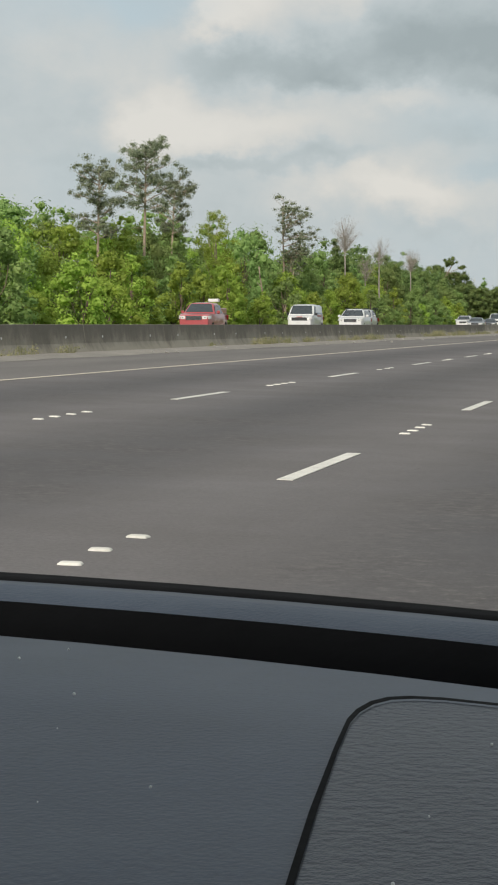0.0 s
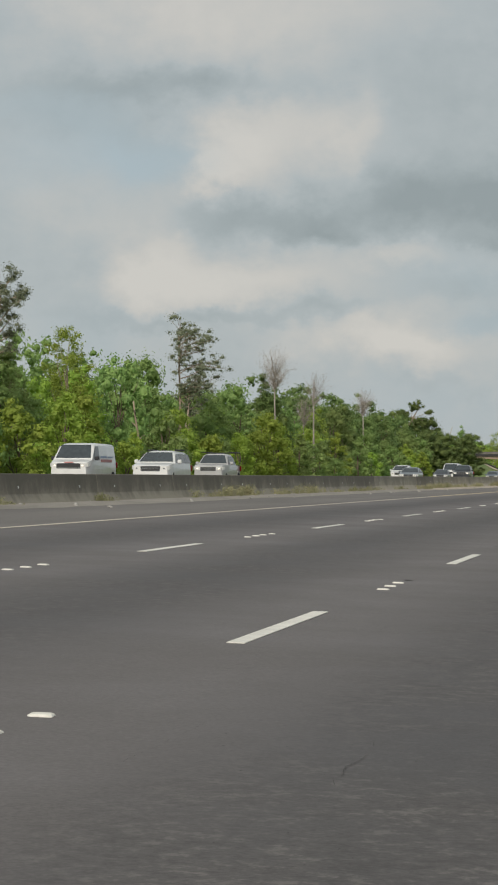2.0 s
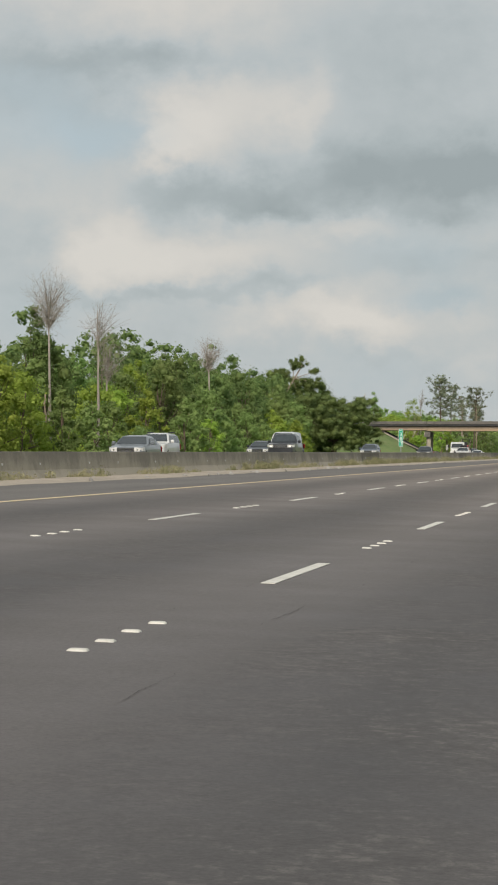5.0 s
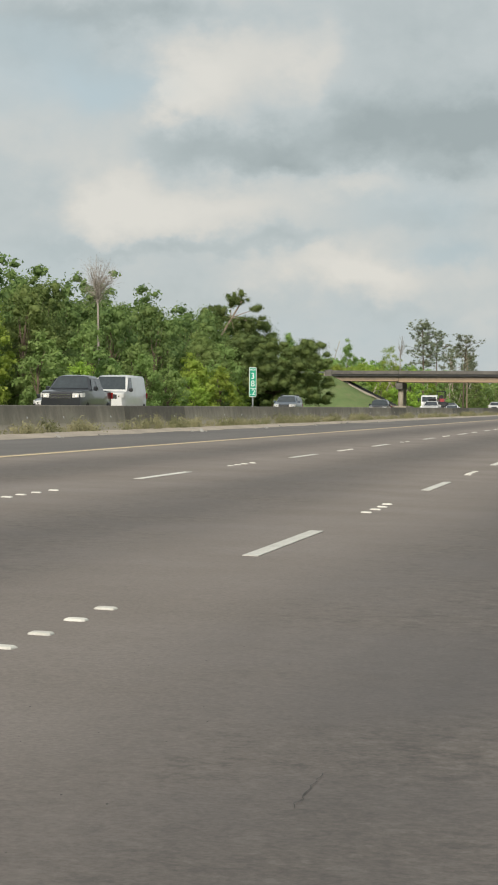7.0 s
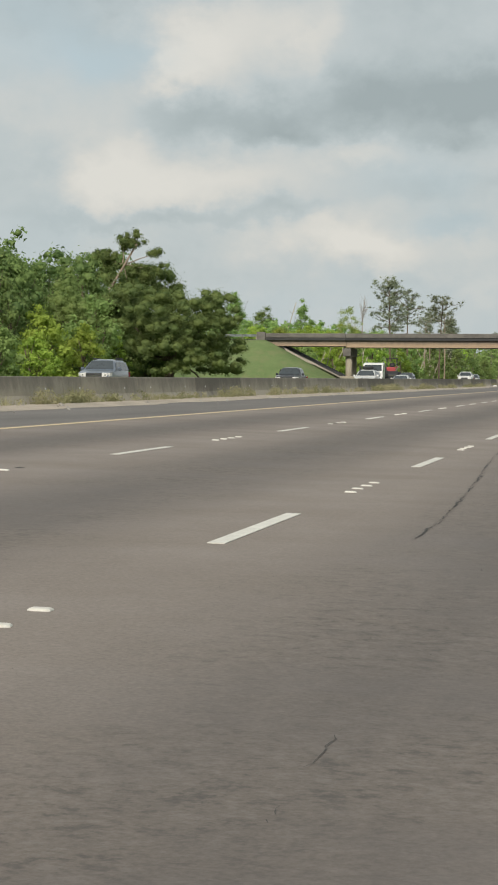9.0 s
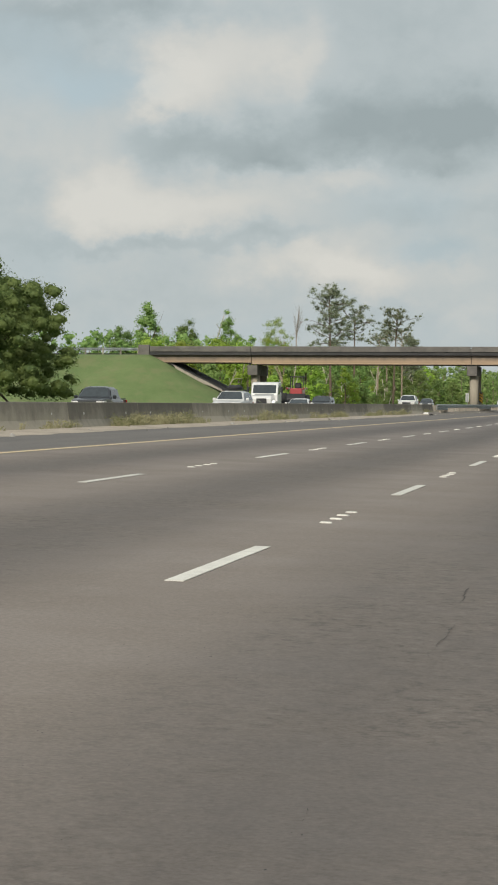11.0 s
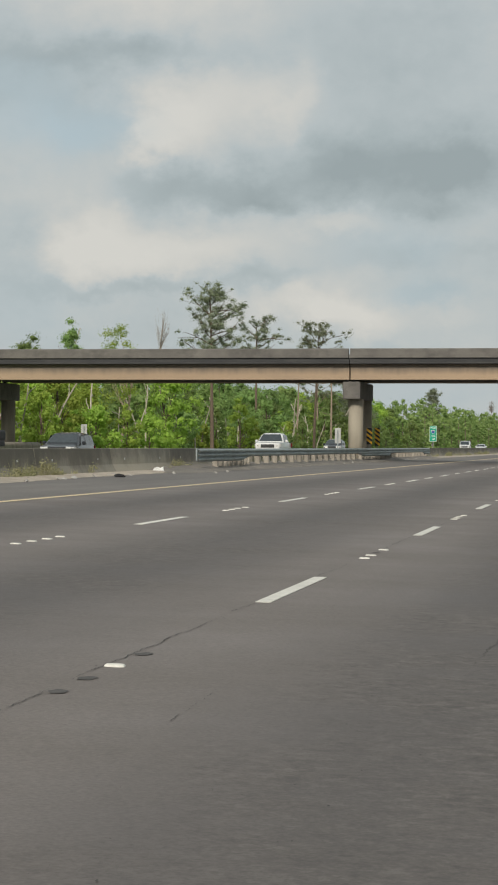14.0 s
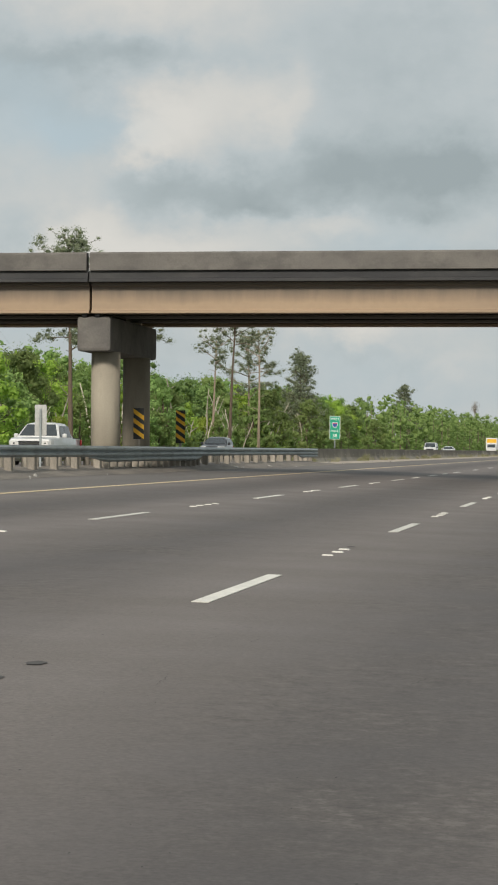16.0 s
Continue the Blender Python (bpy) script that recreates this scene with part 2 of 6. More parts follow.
def asphalt_material():
    """Worn motorway asphalt: stone grain, oil-dark lane centres, polished wheel tracks, long faint stains."""
    m = bpy.data.materials.new("asphalt")
    m.use_nodes = True
    nt = m.node_tree
    b = nt.nodes["Principled BSDF"]
    tc = nt.nodes.new("ShaderNodeTexCoord")
    sep = nt.nodes.new("ShaderNodeSeparateXYZ")
    nt.links.new(tc.outputs["Object"], sep.inputs[0])
    stones = node(nt, "ShaderNodeTexNoise", Scale=45.0, Detail=3.0, Roughness=0.7)
    blotch = node(nt, "ShaderNodeTexNoise", Scale=0.5, Detail=5.0, Roughness=0.6)
    nt.links.new(tc.outputs["Object"], stones.inputs["Vector"])
    mp = node(nt, "ShaderNodeMapping")
    mp.inputs["Scale"].default_value = (1.0, 0.08, 1.0)
    nt.links.new(tc.outputs["Object"], mp.inputs["Vector"])
    streak = node(nt, "ShaderNodeTexNoise", Scale=1.1, Detail=4.0, Roughness=0.6)
    nt.links.new(mp.outputs[0], streak.inputs["Vector"])
    nt.links.new(tc.outputs["Object"], blotch.inputs["Vector"])
    # across one lane of 3.66 m: dark drip line in the middle, paler tracks on both sides
    across = maths(nt, "MULTIPLY", maths(nt, "ADD", sep.outputs[0], 2.54), 2 * math.pi / 3.66)
    lane = maths(nt, "ADD", maths(nt, "MULTIPLY", maths(nt, "COSINE", across), 0.5), 0.5)
    lane = maths(nt, "ADD", maths(nt, "MULTIPLY", lane, 0.55), maths(nt, "MULTIPLY", streak.outputs["Fac"], 0.45))
    tone = blend(nt, ramp(nt, lane, (0.18, 0.0), (0.75, 1.0)), (0.064, 0.0585, 0.059), (0.135, 0.1225, 0.120))
    tone = blend(nt, ramp(nt, blotch.outputs["Fac"], (0.35, 0.0), (0.7, 0.5)), tone, (0.099, 0.089, 0.083))
    tone = blend(nt, 0.35, tone, ramp(nt, stones.outputs["Fac"], (0.25, 0.15), (0.75, 0.9)), "OVERLAY")
    # sunlit stretch painted into the colour: browner and paler along y
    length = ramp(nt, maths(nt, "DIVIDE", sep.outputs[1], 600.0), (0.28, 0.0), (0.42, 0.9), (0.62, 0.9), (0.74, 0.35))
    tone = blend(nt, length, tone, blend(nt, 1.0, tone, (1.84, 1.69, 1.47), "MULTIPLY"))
    # ravelled patches where the surface stones have been plucked out
    pits = node(nt, "ShaderNodeTexNoise", Scale=11.0, Detail=4.0, Roughness=0.75)
    nt.links.new(tc.outputs["Object"], pits.inputs["Vector"])
    where = maths(nt, "MULTIPLY", ramp(nt, lane, (0.30, 1.0), (0.62, 0.15)), ramp(nt, blotch.outputs["Fac"], (0.40, 0.25), (0.60, 1.0)))
    tone = blend(nt, maths(nt, "MULTIPLY", where, ramp(nt, pits.outputs["Fac"], (0.52, 0.0), (0.64, 0.62))), tone, (0.048, 0.044, 0.042))
    tone = blend(nt, maths(nt, "MULTIPLY", where, ramp(nt, pits.outputs["Fac"], (0.36, 0.35), (0.46, 0.0))), tone, (0.24, 0.22, 0.20))
    nt.links.new(tone, b.inputs["Base Color"])
    nt.links.new(ramp(nt, blotch.outputs["Fac"], (0.3, 0.68), (0.7, 0.85)), b.inputs["Roughness"])
    bp = node(nt, "ShaderNodeBump", Strength=0.3, Distance=0.006)
    nt.links.new(stones.outputs["Fac"], bp.inputs["Height"])
    nt.links.new(bp.outputs[0], b.inputs["Normal"])
    return m


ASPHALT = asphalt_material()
SHOULDER = surface("shoulder_asphalt", (0.170, 0.156, 0.144), (0.115, 0.106, 0.099), 0.9, 0.6, 40, 0.5, 0.008, stretch=(1, 0.15, 1))
WHITE_LINE = surface("white_road_paint", (0.74, 0.715, 0.645), (0.56, 0.54, 0.485), 0.7, 4, 60, 0.3, 0.003, spread=0.1)
WORN_LINE = surface("worn_edge_paint", (0.62, 0.54, 0.43), (0.46, 0.41, 0.34), 0.8, 3, 60, 0.3, 0.003, stretch=(1, 0.1, 1))
YELLOW_LINE = surface("yellow_road_paint", (0.71, 0.555, 0.33), (0.61, 0.485, 0.30), 0.7, 3, 60, 0.3, 0.003, stretch=(1, 0.1, 1))
CRACK = surface("crack", (0.060, 0.057, 0.054), None, 0.95, 3, 50, 0.2)


def barrier_material(name, dark, mid, pale, rise):
    """Old cast concrete: black growth creeping down from the top in tongues, a paler splashed foot, mottled stains and thin runs."""
    m = surface(name, mid, tuple(0.7 * c for c in mid), 0.9, 2.2, 30, 0.4, 0.006, stretch=(1, 1, 0.6), speckle=0.25)
    nt = m.node_tree
    b = nt.nodes["Principled BSDF"]
    tone = b.inputs["Base Color"].links[0].from_socket
    tc = nt.nodes.new("ShaderNodeTexCoord")
    geo = nt.nodes.new("ShaderNodeNewGeometry")
    sep = nt.nodes.new("ShaderNodeSeparateXYZ")
    nt.links.new(tc.outputs["Object"], sep.inputs[0])
    tongue = node(nt, "ShaderNodeTexNoise", Scale=0.55, Detail=6.0, Roughness=0.68)
    runs = node(nt, "ShaderNodeTexNoise", Scale=2.4, Detail=4.0, Roughness=0.7)
    mp = node(nt, "ShaderNodeMapping")
    mp.inputs["Scale"].default_value = (1.0, 1.0, 0.25)
    nt.links.new(geo.outputs["Position"], mp.inputs["Vector"])
    nt.links.new(geo.outputs["Position"], tongue.inputs["Vector"])
    nt.links.new(mp.outputs[0], runs.inputs["Vector"])
    height = maths(nt, "ADD", sep.outputs[2], maths(nt, "MULTIPLY", maths(nt, "SUBTRACT", tongue.outputs["Fac"], 0.5), 1.7))
    height = maths(nt, "ADD", height, maths(nt, "MULTIPLY", maths(nt, "SUBTRACT", runs.outputs["Fac"], 0.5), 0.5))
    tone = blend(nt, ramp(nt, height, (0.10 + rise, 0.85), (0.42 + rise, 0.0)), tone, pale)
    tone = blend(nt, ramp(nt, height, (0.35 + rise, 0.0), (0.75 + rise, 0.8)), tone, dark)
    nt.links.new(tone, b.inputs["Base Color"])
    return m


SCAR = surface("old_glue_scar", (0.085, 0.080, 0.076), None, 0.95, 8, 60, 0.3)
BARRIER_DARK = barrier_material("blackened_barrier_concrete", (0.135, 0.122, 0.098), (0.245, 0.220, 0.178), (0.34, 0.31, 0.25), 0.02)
# the paler concrete also carries the sunlit stretch in its colour
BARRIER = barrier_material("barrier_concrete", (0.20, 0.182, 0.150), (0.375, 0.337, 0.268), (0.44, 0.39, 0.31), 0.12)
CONCRETE = surface("pier_concrete", (0.375, 0.335, 0.262), (0.29, 0.258, 0.205), 0.9, 0.9, 25, 0.3, 0.006, stretch=(1.5, 1.5, 0.4), stain=((0.15, 0.135, 0.115), 0.8, 0.6), speckle=0.1)
PARAPET = surface("weathered_parapet_concrete", (0.185, 0.172, 0.155), (0.125, 0.117, 0.108), 0.95, 0.9, 20, 0.4, 0.008, stretch=(0.7, 1.2, 1.0), stain=((0.085, 0.080, 0.075), 1.3, 0.6), speckle=0.2)
# shade below parapet and deck painted into the colour, mottled with stain
FASCIA = surface("stained_shade_concrete", (0.062, 0.062, 0.064), (0.042, 0.042, 0.044), 0.95, 0.8, 20, 0.3, 0.006, stretch=(0.5, 1.2, 1.0), stain=((0.095, 0.092, 0.088), 0.9, 0.5), speckle=0.15)
GIRDER = surface("tan_girder_paint", (0.39, 0.285, 0.190), (0.335, 0.245, 0.165), 0.7, 0.35, 6, 0.05, 0.003, stretch=(0.25, 1, 1.5), stain=((0.26, 0.195, 0.145), 0.5, 0.5), speckle=0.06)


def dark_topped_girder(m):
    """Darker towards the ledge, with a lower edge of uneven tongues."""
    nt = m.node_tree
    b = nt.nodes["Principled BSDF"]
    tone = b.inputs["Base Color"].links[0].from_socket
    tc = nt.nodes.new("ShaderNodeTexCoord")
    sep = nt.nodes.new("ShaderNodeSeparateXYZ")
    nt.links.new(tc.outputs["Object"], sep.inputs[0])
    mp = node(nt, "ShaderNodeMapping")
    mp.inputs["Scale"].default_value = (1.0, 1.0, 0.15)
    nt.links.new(tc.outputs["Object"], mp.inputs["Vector"])
    runs = node(nt, "ShaderNodeTexNoise", Scale=1.6, Detail=5.0, Roughness=0.65)
    nt.links.new(mp.outputs[0], runs.inputs["Vector"])
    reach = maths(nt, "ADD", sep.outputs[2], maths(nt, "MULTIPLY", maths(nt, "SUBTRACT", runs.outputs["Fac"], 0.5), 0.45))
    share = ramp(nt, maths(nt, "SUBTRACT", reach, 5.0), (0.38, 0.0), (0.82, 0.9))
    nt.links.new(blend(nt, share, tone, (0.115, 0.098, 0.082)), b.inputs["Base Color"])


dark_topped_girder(GIRDER)
GIRDER_DARK = surface("dark_underdeck", (0.14, 0.125, 0.11), (0.10, 0.09, 0.08), 0.9, 0.5, 12, 0.2)
GALVANISED = surface("galvanised_steel", (0.36, 0.40, 0.40), (0.27, 0.30, 0.305), 0.5, 2.0, 30, 0.15, 0.003, metal=0.55, spread=0.08, stain=((0.20, 0.21, 0.20), 1.5, 0.6))
POST_WOOD = surface("weathered_timber_post", (0.36, 0.325, 0.27), (0.24, 0.215, 0.18), 0.9, 4, 40, 0.4, 0.006, spread=0.25, stretch=(3, 3, 0.6))
GRASS = surface("mown_grass", (0.105, 0.158, 0.052), (0.150, 0.200, 0.075), 0.95, 0.35, 18, 0.6, 0.04, stain=((0.20, 0.195, 0.095), 0.6, 0.45))
GRIT = surface("dark_gritty_verge", (0.20, 0.18, 0.155), (0.135, 0.122, 0.108), 0.95, 1.5, 35, 0.5, 0.015, stretch=(1, 0.4, 1), stain=((0.28, 0.245, 0.2), 0.9, 0.5))
DIRT = surface("sandy_dirt", (0.46, 0.392, 0.315), (0.30, 0.262, 0.215), 0.95, 1.2, 35, 0.5, 0.015, stretch=(1, 0.4, 1))
GREY_DIRT = surface("grey_grit", (0.285, 0.262, 0.228), (0.205, 0.190, 0.168), 0.95, 1.2, 35, 0.5, 0.015, stretch=(1, 0.4, 1))
WEED = leaf_material("dry_weeds", (0.225, 0.24, 0.115), (0.47, 0.435, 0.265), 0.35)
LITTER = surface("litter", (0.66, 0.64, 0.6), (0.3, 0.27, 0.23), 0.8, 5, 50, 0.2, spread=0.4)
BARK = surface("bark", (0.17, 0.125, 0.09), (0.10, 0.075, 0.056), 0.95, 5, 30, 0.7, 0.02, stretch=(3, 3, 0.5), spread=0.25)
PALE_STEM = surface("pale_grey_stem", (0.50, 0.45, 0.36), (0.36, 0.32, 0.25), 0.95, 4, 30, 0.4, 0.01, stretch=(3, 3, 0.5), spread=0.25)
PALE_BARK = surface("pale_bark", (0.37, 0.295, 0.22), (0.245, 0.19, 0.14), 0.95, 4, 30, 0.6, 0.015, stretch=(3, 3, 0.5), spread=0.2)
DEAD_WOOD = surface("dead_wood", (0.36, 0.318, 0.275), (0.25, 0.22, 0.19), 0.95, 4, 30, 0.5, 0.015, stretch=(3, 3, 0.5), spread=0.15)
LEAF_BRIGHT = leaf_material("bright_leaves", (0.215, 0.318, 0.056), (0.485, 0.590, 0.115), 0.45, 0.22)
LEAF_MID = leaf_material("leaves", (0.170, 0.265, 0.084), (0.365, 0.465, 0.158), 0.42, 0.22)
LEAF_DARK = leaf_material("dark_leaves", (0.114, 0.182, 0.066), (0.262, 0.338, 0.108), 0.38, 0.16)
NEEDLES = leaf_material("pine_needles", (0.19, 0.22, 0.14), (0.36, 0.39, 0.26), 0.45, 0.15)
DRY_LEAF = leaf_material("withered_leaves", (0.17, 0.14, 0.11), (0.27, 0.23, 0.185), 0.25, 0.1)
GLASS = surface("dark_car_glass", (0.042, 0.052, 0.058), (0.03, 0.037, 0.042), 0.05, 1, 5, 0.0, spec=0.9)
TYRE = surface("tyre_rubber", (0.02, 0.02, 0.021), None, 0.85, 6, 60, 0.3)
RIM = surface("alloy_rim", (0.45, 0.46, 0.47), None, 0.35, 4, 40, 0.0, metal=0.9)
CHROME = surface("chrome", (0.62, 0.63, 0.64), None, 0.2, 4, 40, 0.0, metal=1.0)
TRIM = surface("black_trim", (0.025, 0.025, 0.027), None, 0.6, 5, 50, 0.1)
LENS = surface("headlight_lens", (0.75, 0.74, 0.7), (0.6, 0.6, 0.58), 0.12, 5, 20, 0.0, coat=1.0)
TAIL = surface("red_lens", (0.35, 0.02, 0.02), None, 0.2, 5, 20, 0.0)
def lit_lens():
    """A headlamp that is switched on."""
    m = surface("lit_headlight", (0.8, 0.78, 0.72), None, 0.12, 5, 20, 0.0)
    b = m.node_tree.nodes["Principled BSDF"]
    b.inputs["Emission Color"].default_value, b.inputs["Emission Strength"].default_value = (1.0, 0.86, 0.66, 1), 1.0
    return m


LENS_LIT = lit_lens()
SIGN_GREEN = surface("green_sign_sheet", (0.004, 0.34, 0.20), (0.003, 0.30, 0.175), 0.4, 3, 20, 0.0)
SIGN_WHITE = surface("white_sign_sheet", (0.80, 0.80, 0.78), (0.72, 0.72, 0.70), 0.4, 3, 20, 0.0)
SIGN_YELLOW = surface("yellow_sign_sheet", (0.78, 0.43, 0.02), (0.7, 0.38, 0.02), 0.45, 3, 20, 0.0)
SIGN_BLACK = surface("black_sign_sheet", (0.018, 0.018, 0.018), None, 0.5, 3, 20, 0.0)
SIGN_BLUE = surface("blue_sign_sheet", (0.02, 0.09, 0.36), None, 0.45, 3, 20, 0.0)
SIGN_RED = surface("red_sign_sheet", (0.5, 0.03, 0.04), None, 0.45, 3, 20, 0.0)
SIGN_BACK = surface("bare_aluminium_sheet", (0.50, 0.50, 0.48), (0.40, 0.40, 0.38), 0.5, 3, 20, 0.1, metal=0.4)


def paint(name, color, rough=0.3):
    return surface(name, color, tuple(c * 0.88 for c in color), rough, 1.5, 30, 0.0, coat=0.8, stain=(tuple(0.8 * c + 0.02 for c in color), 2.5, 0.4))


MARK_BLUE = surface("faded_blue_mark", (0.30, 0.36, 0.50), (0.26, 0.32, 0.45), 0.5, 5, 40, 0.0)
MARK_PINK = surface("faded_red_mark", (0.55, 0.24, 0.23), (0.48, 0.22, 0.21), 0.5, 5, 40, 0.0)
PAINT_WHITE = paint("white_car_paint", (0.74, 0.74, 0.72))
PAINT_SILVER = paint("silver_car_paint", (0.42, 0.42, 0.415))
PAINT_GREY = paint("grey_car_paint", (0.16, 0.18, 0.20))
PAINT_DARK = paint("dark_car_paint", (0.018, 0.020, 0.025))
PAINT_RED = paint("red_car_paint", (0.42, 0.07, 0.075))
PAINT_BLUE = paint("blue_grey_car_paint", (0.10, 0.125, 0.16))


# ---------------------------------------------------------------- helpers for meshes
def mesh_of(name, verts, faces, smooth=False):
    me = bpy.data.meshes.new(name)
    me.from_pydata(verts, [], faces)
    me.update()
    if smooth:
        me.polygons.foreach_set("use_smooth", [True] * len(me.polygons))
    return me


def part(name, bm, material, parent=None, label=""):
    """Links a bmesh or a mesh as one object, under a thing or a part."""
    if isinstance(bm, bmesh.types.BMesh):
        me = bpy.data.meshes.new(name)
        bm.normal_update()
        bm.to_mesh(me)
        bm.free()
    else:
        me = bm
    if material and not me.materials:
        me.materials.append(material)
    ob = new(name, me)
    if parent:
        ob.parent = parent
    return tagged(ob, label)


def thing(name, label, category, group="", kind="", at=None):
    ob = new(name)
    ob.empty_display_size = 0.2
    if at:
        ob.matrix_basis = at
    return tagged(ob, label, category, group, kind)


def box(x0, x1, y0, y1, z0, z1, bevel=0.0, bm=None, segments=1):
    own = bmesh.new()
    bmesh.ops.create_cube(own, size=1.0, matrix=Matrix.LocRotScale(((x0 + x1) / 2, (y0 + y1) / 2, (z0 + z1) / 2), None, (x1 - x0, y1 - y0, z1 - z0)))
    if bevel:
        bmesh.ops.bevel(own, geom=own.edges[:], offset=bevel, segments=segments, affect="EDGES", profile=0.6)
    if bm is None:
        return own
    me = bpy.data.meshes.new("temporary")
    own.to_mesh(me)
    own.free()
    bm.from_mesh(me)
    bpy.data.meshes.remove(me)
    return bm


def rod(a, b, r, bm=None, sides=10, r2=None):
    bm = bm or bmesh.new()
    a, b = Vector(a), Vector(b)
    turn = (b - a).to_track_quat("Z", "Y").to_matrix().to_4x4()
    bmesh.ops.create_cone(bm, cap_ends=True, segments=sides, radius1=r, radius2=r if r2 is None else r2, depth=(b - a).length, matrix=Matrix.Translation((a + b) / 2) @ turn)
    return bm


def extruded(outline, axis, start, end, bevel=0.0):
    """A closed outline of (u, v) pairs pushed along an axis: x gives (y, z), y gives (x, z), z gives (x, y)."""
    bm = bmesh.new()
    place = {"x": lambda u, v, w: (w, u, v), "y": lambda u, v, w: (u, w, v), "z": lambda u, v, w: (u, v, w)}[axis]
    f = bm.faces.new([bm.verts.new(place(u, v, start)) for u, v in outline])
    r = bmesh.ops.extrude_face_region(bm, geom=[f])
    step = Vector(place(0, 0, end - start))
    for v in (g for g in r["geom"] if isinstance(g, bmesh.types.BMVert)):
        v.co += step
    bmesh.ops.recalc_face_normals(bm, faces=bm.faces[:])
    if bevel:
        bmesh.ops.bevel(bm, geom=bm.edges[:], offset=bevel, segments=1, affect="EDGES")
    return bm


def letters(text, size, depth=0.004):
    """Built-in lettering as a mesh, upright in the x-z plane, facing -y, centred."""
    curve = bpy.data.curves.new("lettering", "FONT")
    curve.body, curve.size, curve.extrude = text, size, depth
    curve.align_x, curve.align_y = "CENTER", "CENTER"
    ob = bpy.data.objects.new("lettering", curve)
    scene.collection.objects.link(ob)
    bpy.context.view_layer.update()
    me = bpy.data.meshes.new_from_object(ob.evaluated_get(bpy.context.evaluated_depsgraph_get()))
    bpy.data.objects.remove(ob)
    me.transform(pose(0, 0, 0, 90, 0, 0))
    return me


# ---------------------------------------------------------------- ground and road
STRIDE = 12.192          # one stripe and one gap, metres
FIRST = 18.10          # far end of the first stripe
LINE_1, LINE_2, EDGE = -2.54, -6.20, -9.92
FACE = -15.75          # foot of the median barrier


def level(x, y=0.0):
    """Height of the road: it rises gently to the median; the opposite carriageway dips before the bridge."""
    if x <= -16.2:
        return float(np.interp(y, [0, 330, 470, 545, 600, 2400], [0.48, 0.48, 0.03, 0.0, 0.2, 0.3]))
    if x > -10.2:
        return 0.0275 * (-2.54 - x)
    return 0.2106 + 0.004 * (-10.2 - x)


def strip(xs, y0, y1, lift=0.0, step=40.0):
    n = max(1, int((y1 - y0) / step))
    verts = [(x, y0 + (y1 - y0) * j / n, level(x, y0 + (y1 - y0) * j / n) + lift) for j in range(n + 1) for x in xs]
    w = len(xs)
    faces = [(j * w + i, j * w + i + 1, (j + 1) * w + i + 1, (j + 1) * w + i) for j in range(n) for i in range(w - 1)]
    return verts, faces


def slab(xs, y0, y1, lift=0.0, thick=0.15):
    """A paved strip with thickness that follows the road's crossfall; xs run from low to high."""
    bm = bmesh.new()
    verts, faces = strip(xs, y0, y1, lift)
    vs = [bm.verts.new(v) for v in verts]
    fs = [bm.faces.new([vs[i] for i in f]) for f in faces]
    r = bmesh.ops.extrude_face_region(bm, geom=fs)
    for v in (g for g in r["geom"] if isinstance(g, bmesh.types.BMVert)):
        v.co.z -= thick
    bmesh.ops.recalc_face_normals(bm, faces=bm.faces[:])
    return bm


def ground():
    """One sheet to the horizon, lower than the paving, with low rolling land far off."""
    xs = [-3000, -1500, -700, -300, -150, -100, -80, -60, -45, -38, -34, -31, -25, -16, -10, -2, 6, 9, 14, 30, 60, 150, 400, 1000, 3000]
    ys = [-1500, -600, -200, -50, 50, 150, 250, 350, 450, 550, 650, 800, 1000, 1300, 1700, 2400, 4000]
    def z(x, y):
        if -31 <= x <= 9:
            return level(x, y) - 0.16
        if x < -31:
            return 0.3 - 0.6 * min(1, (-31 - x) / 8)
        return level(9) - 0.2 - 0.5 * min(1, (x - 9) / 8)
    verts = [(x, y, z(x, y)) for y in ys for x in xs]
    w = len(xs)
    faces = [(j * w + i, j * w + i + 1, (j + 1) * w + i + 1, (j + 1) * w + i) for j in range(len(ys) - 1) for i in range(w - 1)]
    tagged(part("ground", mesh_of("ground", verts, faces), GRASS), "rough green verge grass running to the woods", "ground", kind="structure")


ground()
Y0, Y1 = -120.0, 2400.0
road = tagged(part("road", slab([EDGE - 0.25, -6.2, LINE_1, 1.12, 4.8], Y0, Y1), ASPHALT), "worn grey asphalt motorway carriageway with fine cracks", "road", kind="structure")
shoulder = tagged(part("shoulder", slab([FACE - 0.1, -13.0, EDGE - 0.25], Y0, Y1), SHOULDER), "darker asphalt shoulder beside the median barrier", "road shoulder", kind="structure")
tagged(part("shoulder", slab([4.8, 8.6], Y0, Y1), SHOULDER), "asphalt shoulder on the outer edge", "road shoulder", kind="structure")
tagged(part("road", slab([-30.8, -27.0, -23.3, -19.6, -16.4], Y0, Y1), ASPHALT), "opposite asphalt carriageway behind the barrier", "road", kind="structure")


def stripe_mesh(width, length, thick=0.005):
    bm = box(-width / 2, width / 2, -length / 2, length / 2, 0, thick)
    me = bpy.data.meshes.new("lane_stripe")
    bm.to_mesh(me)
    bm.free()
    me.materials.append(WHITE_LINE)
    return me


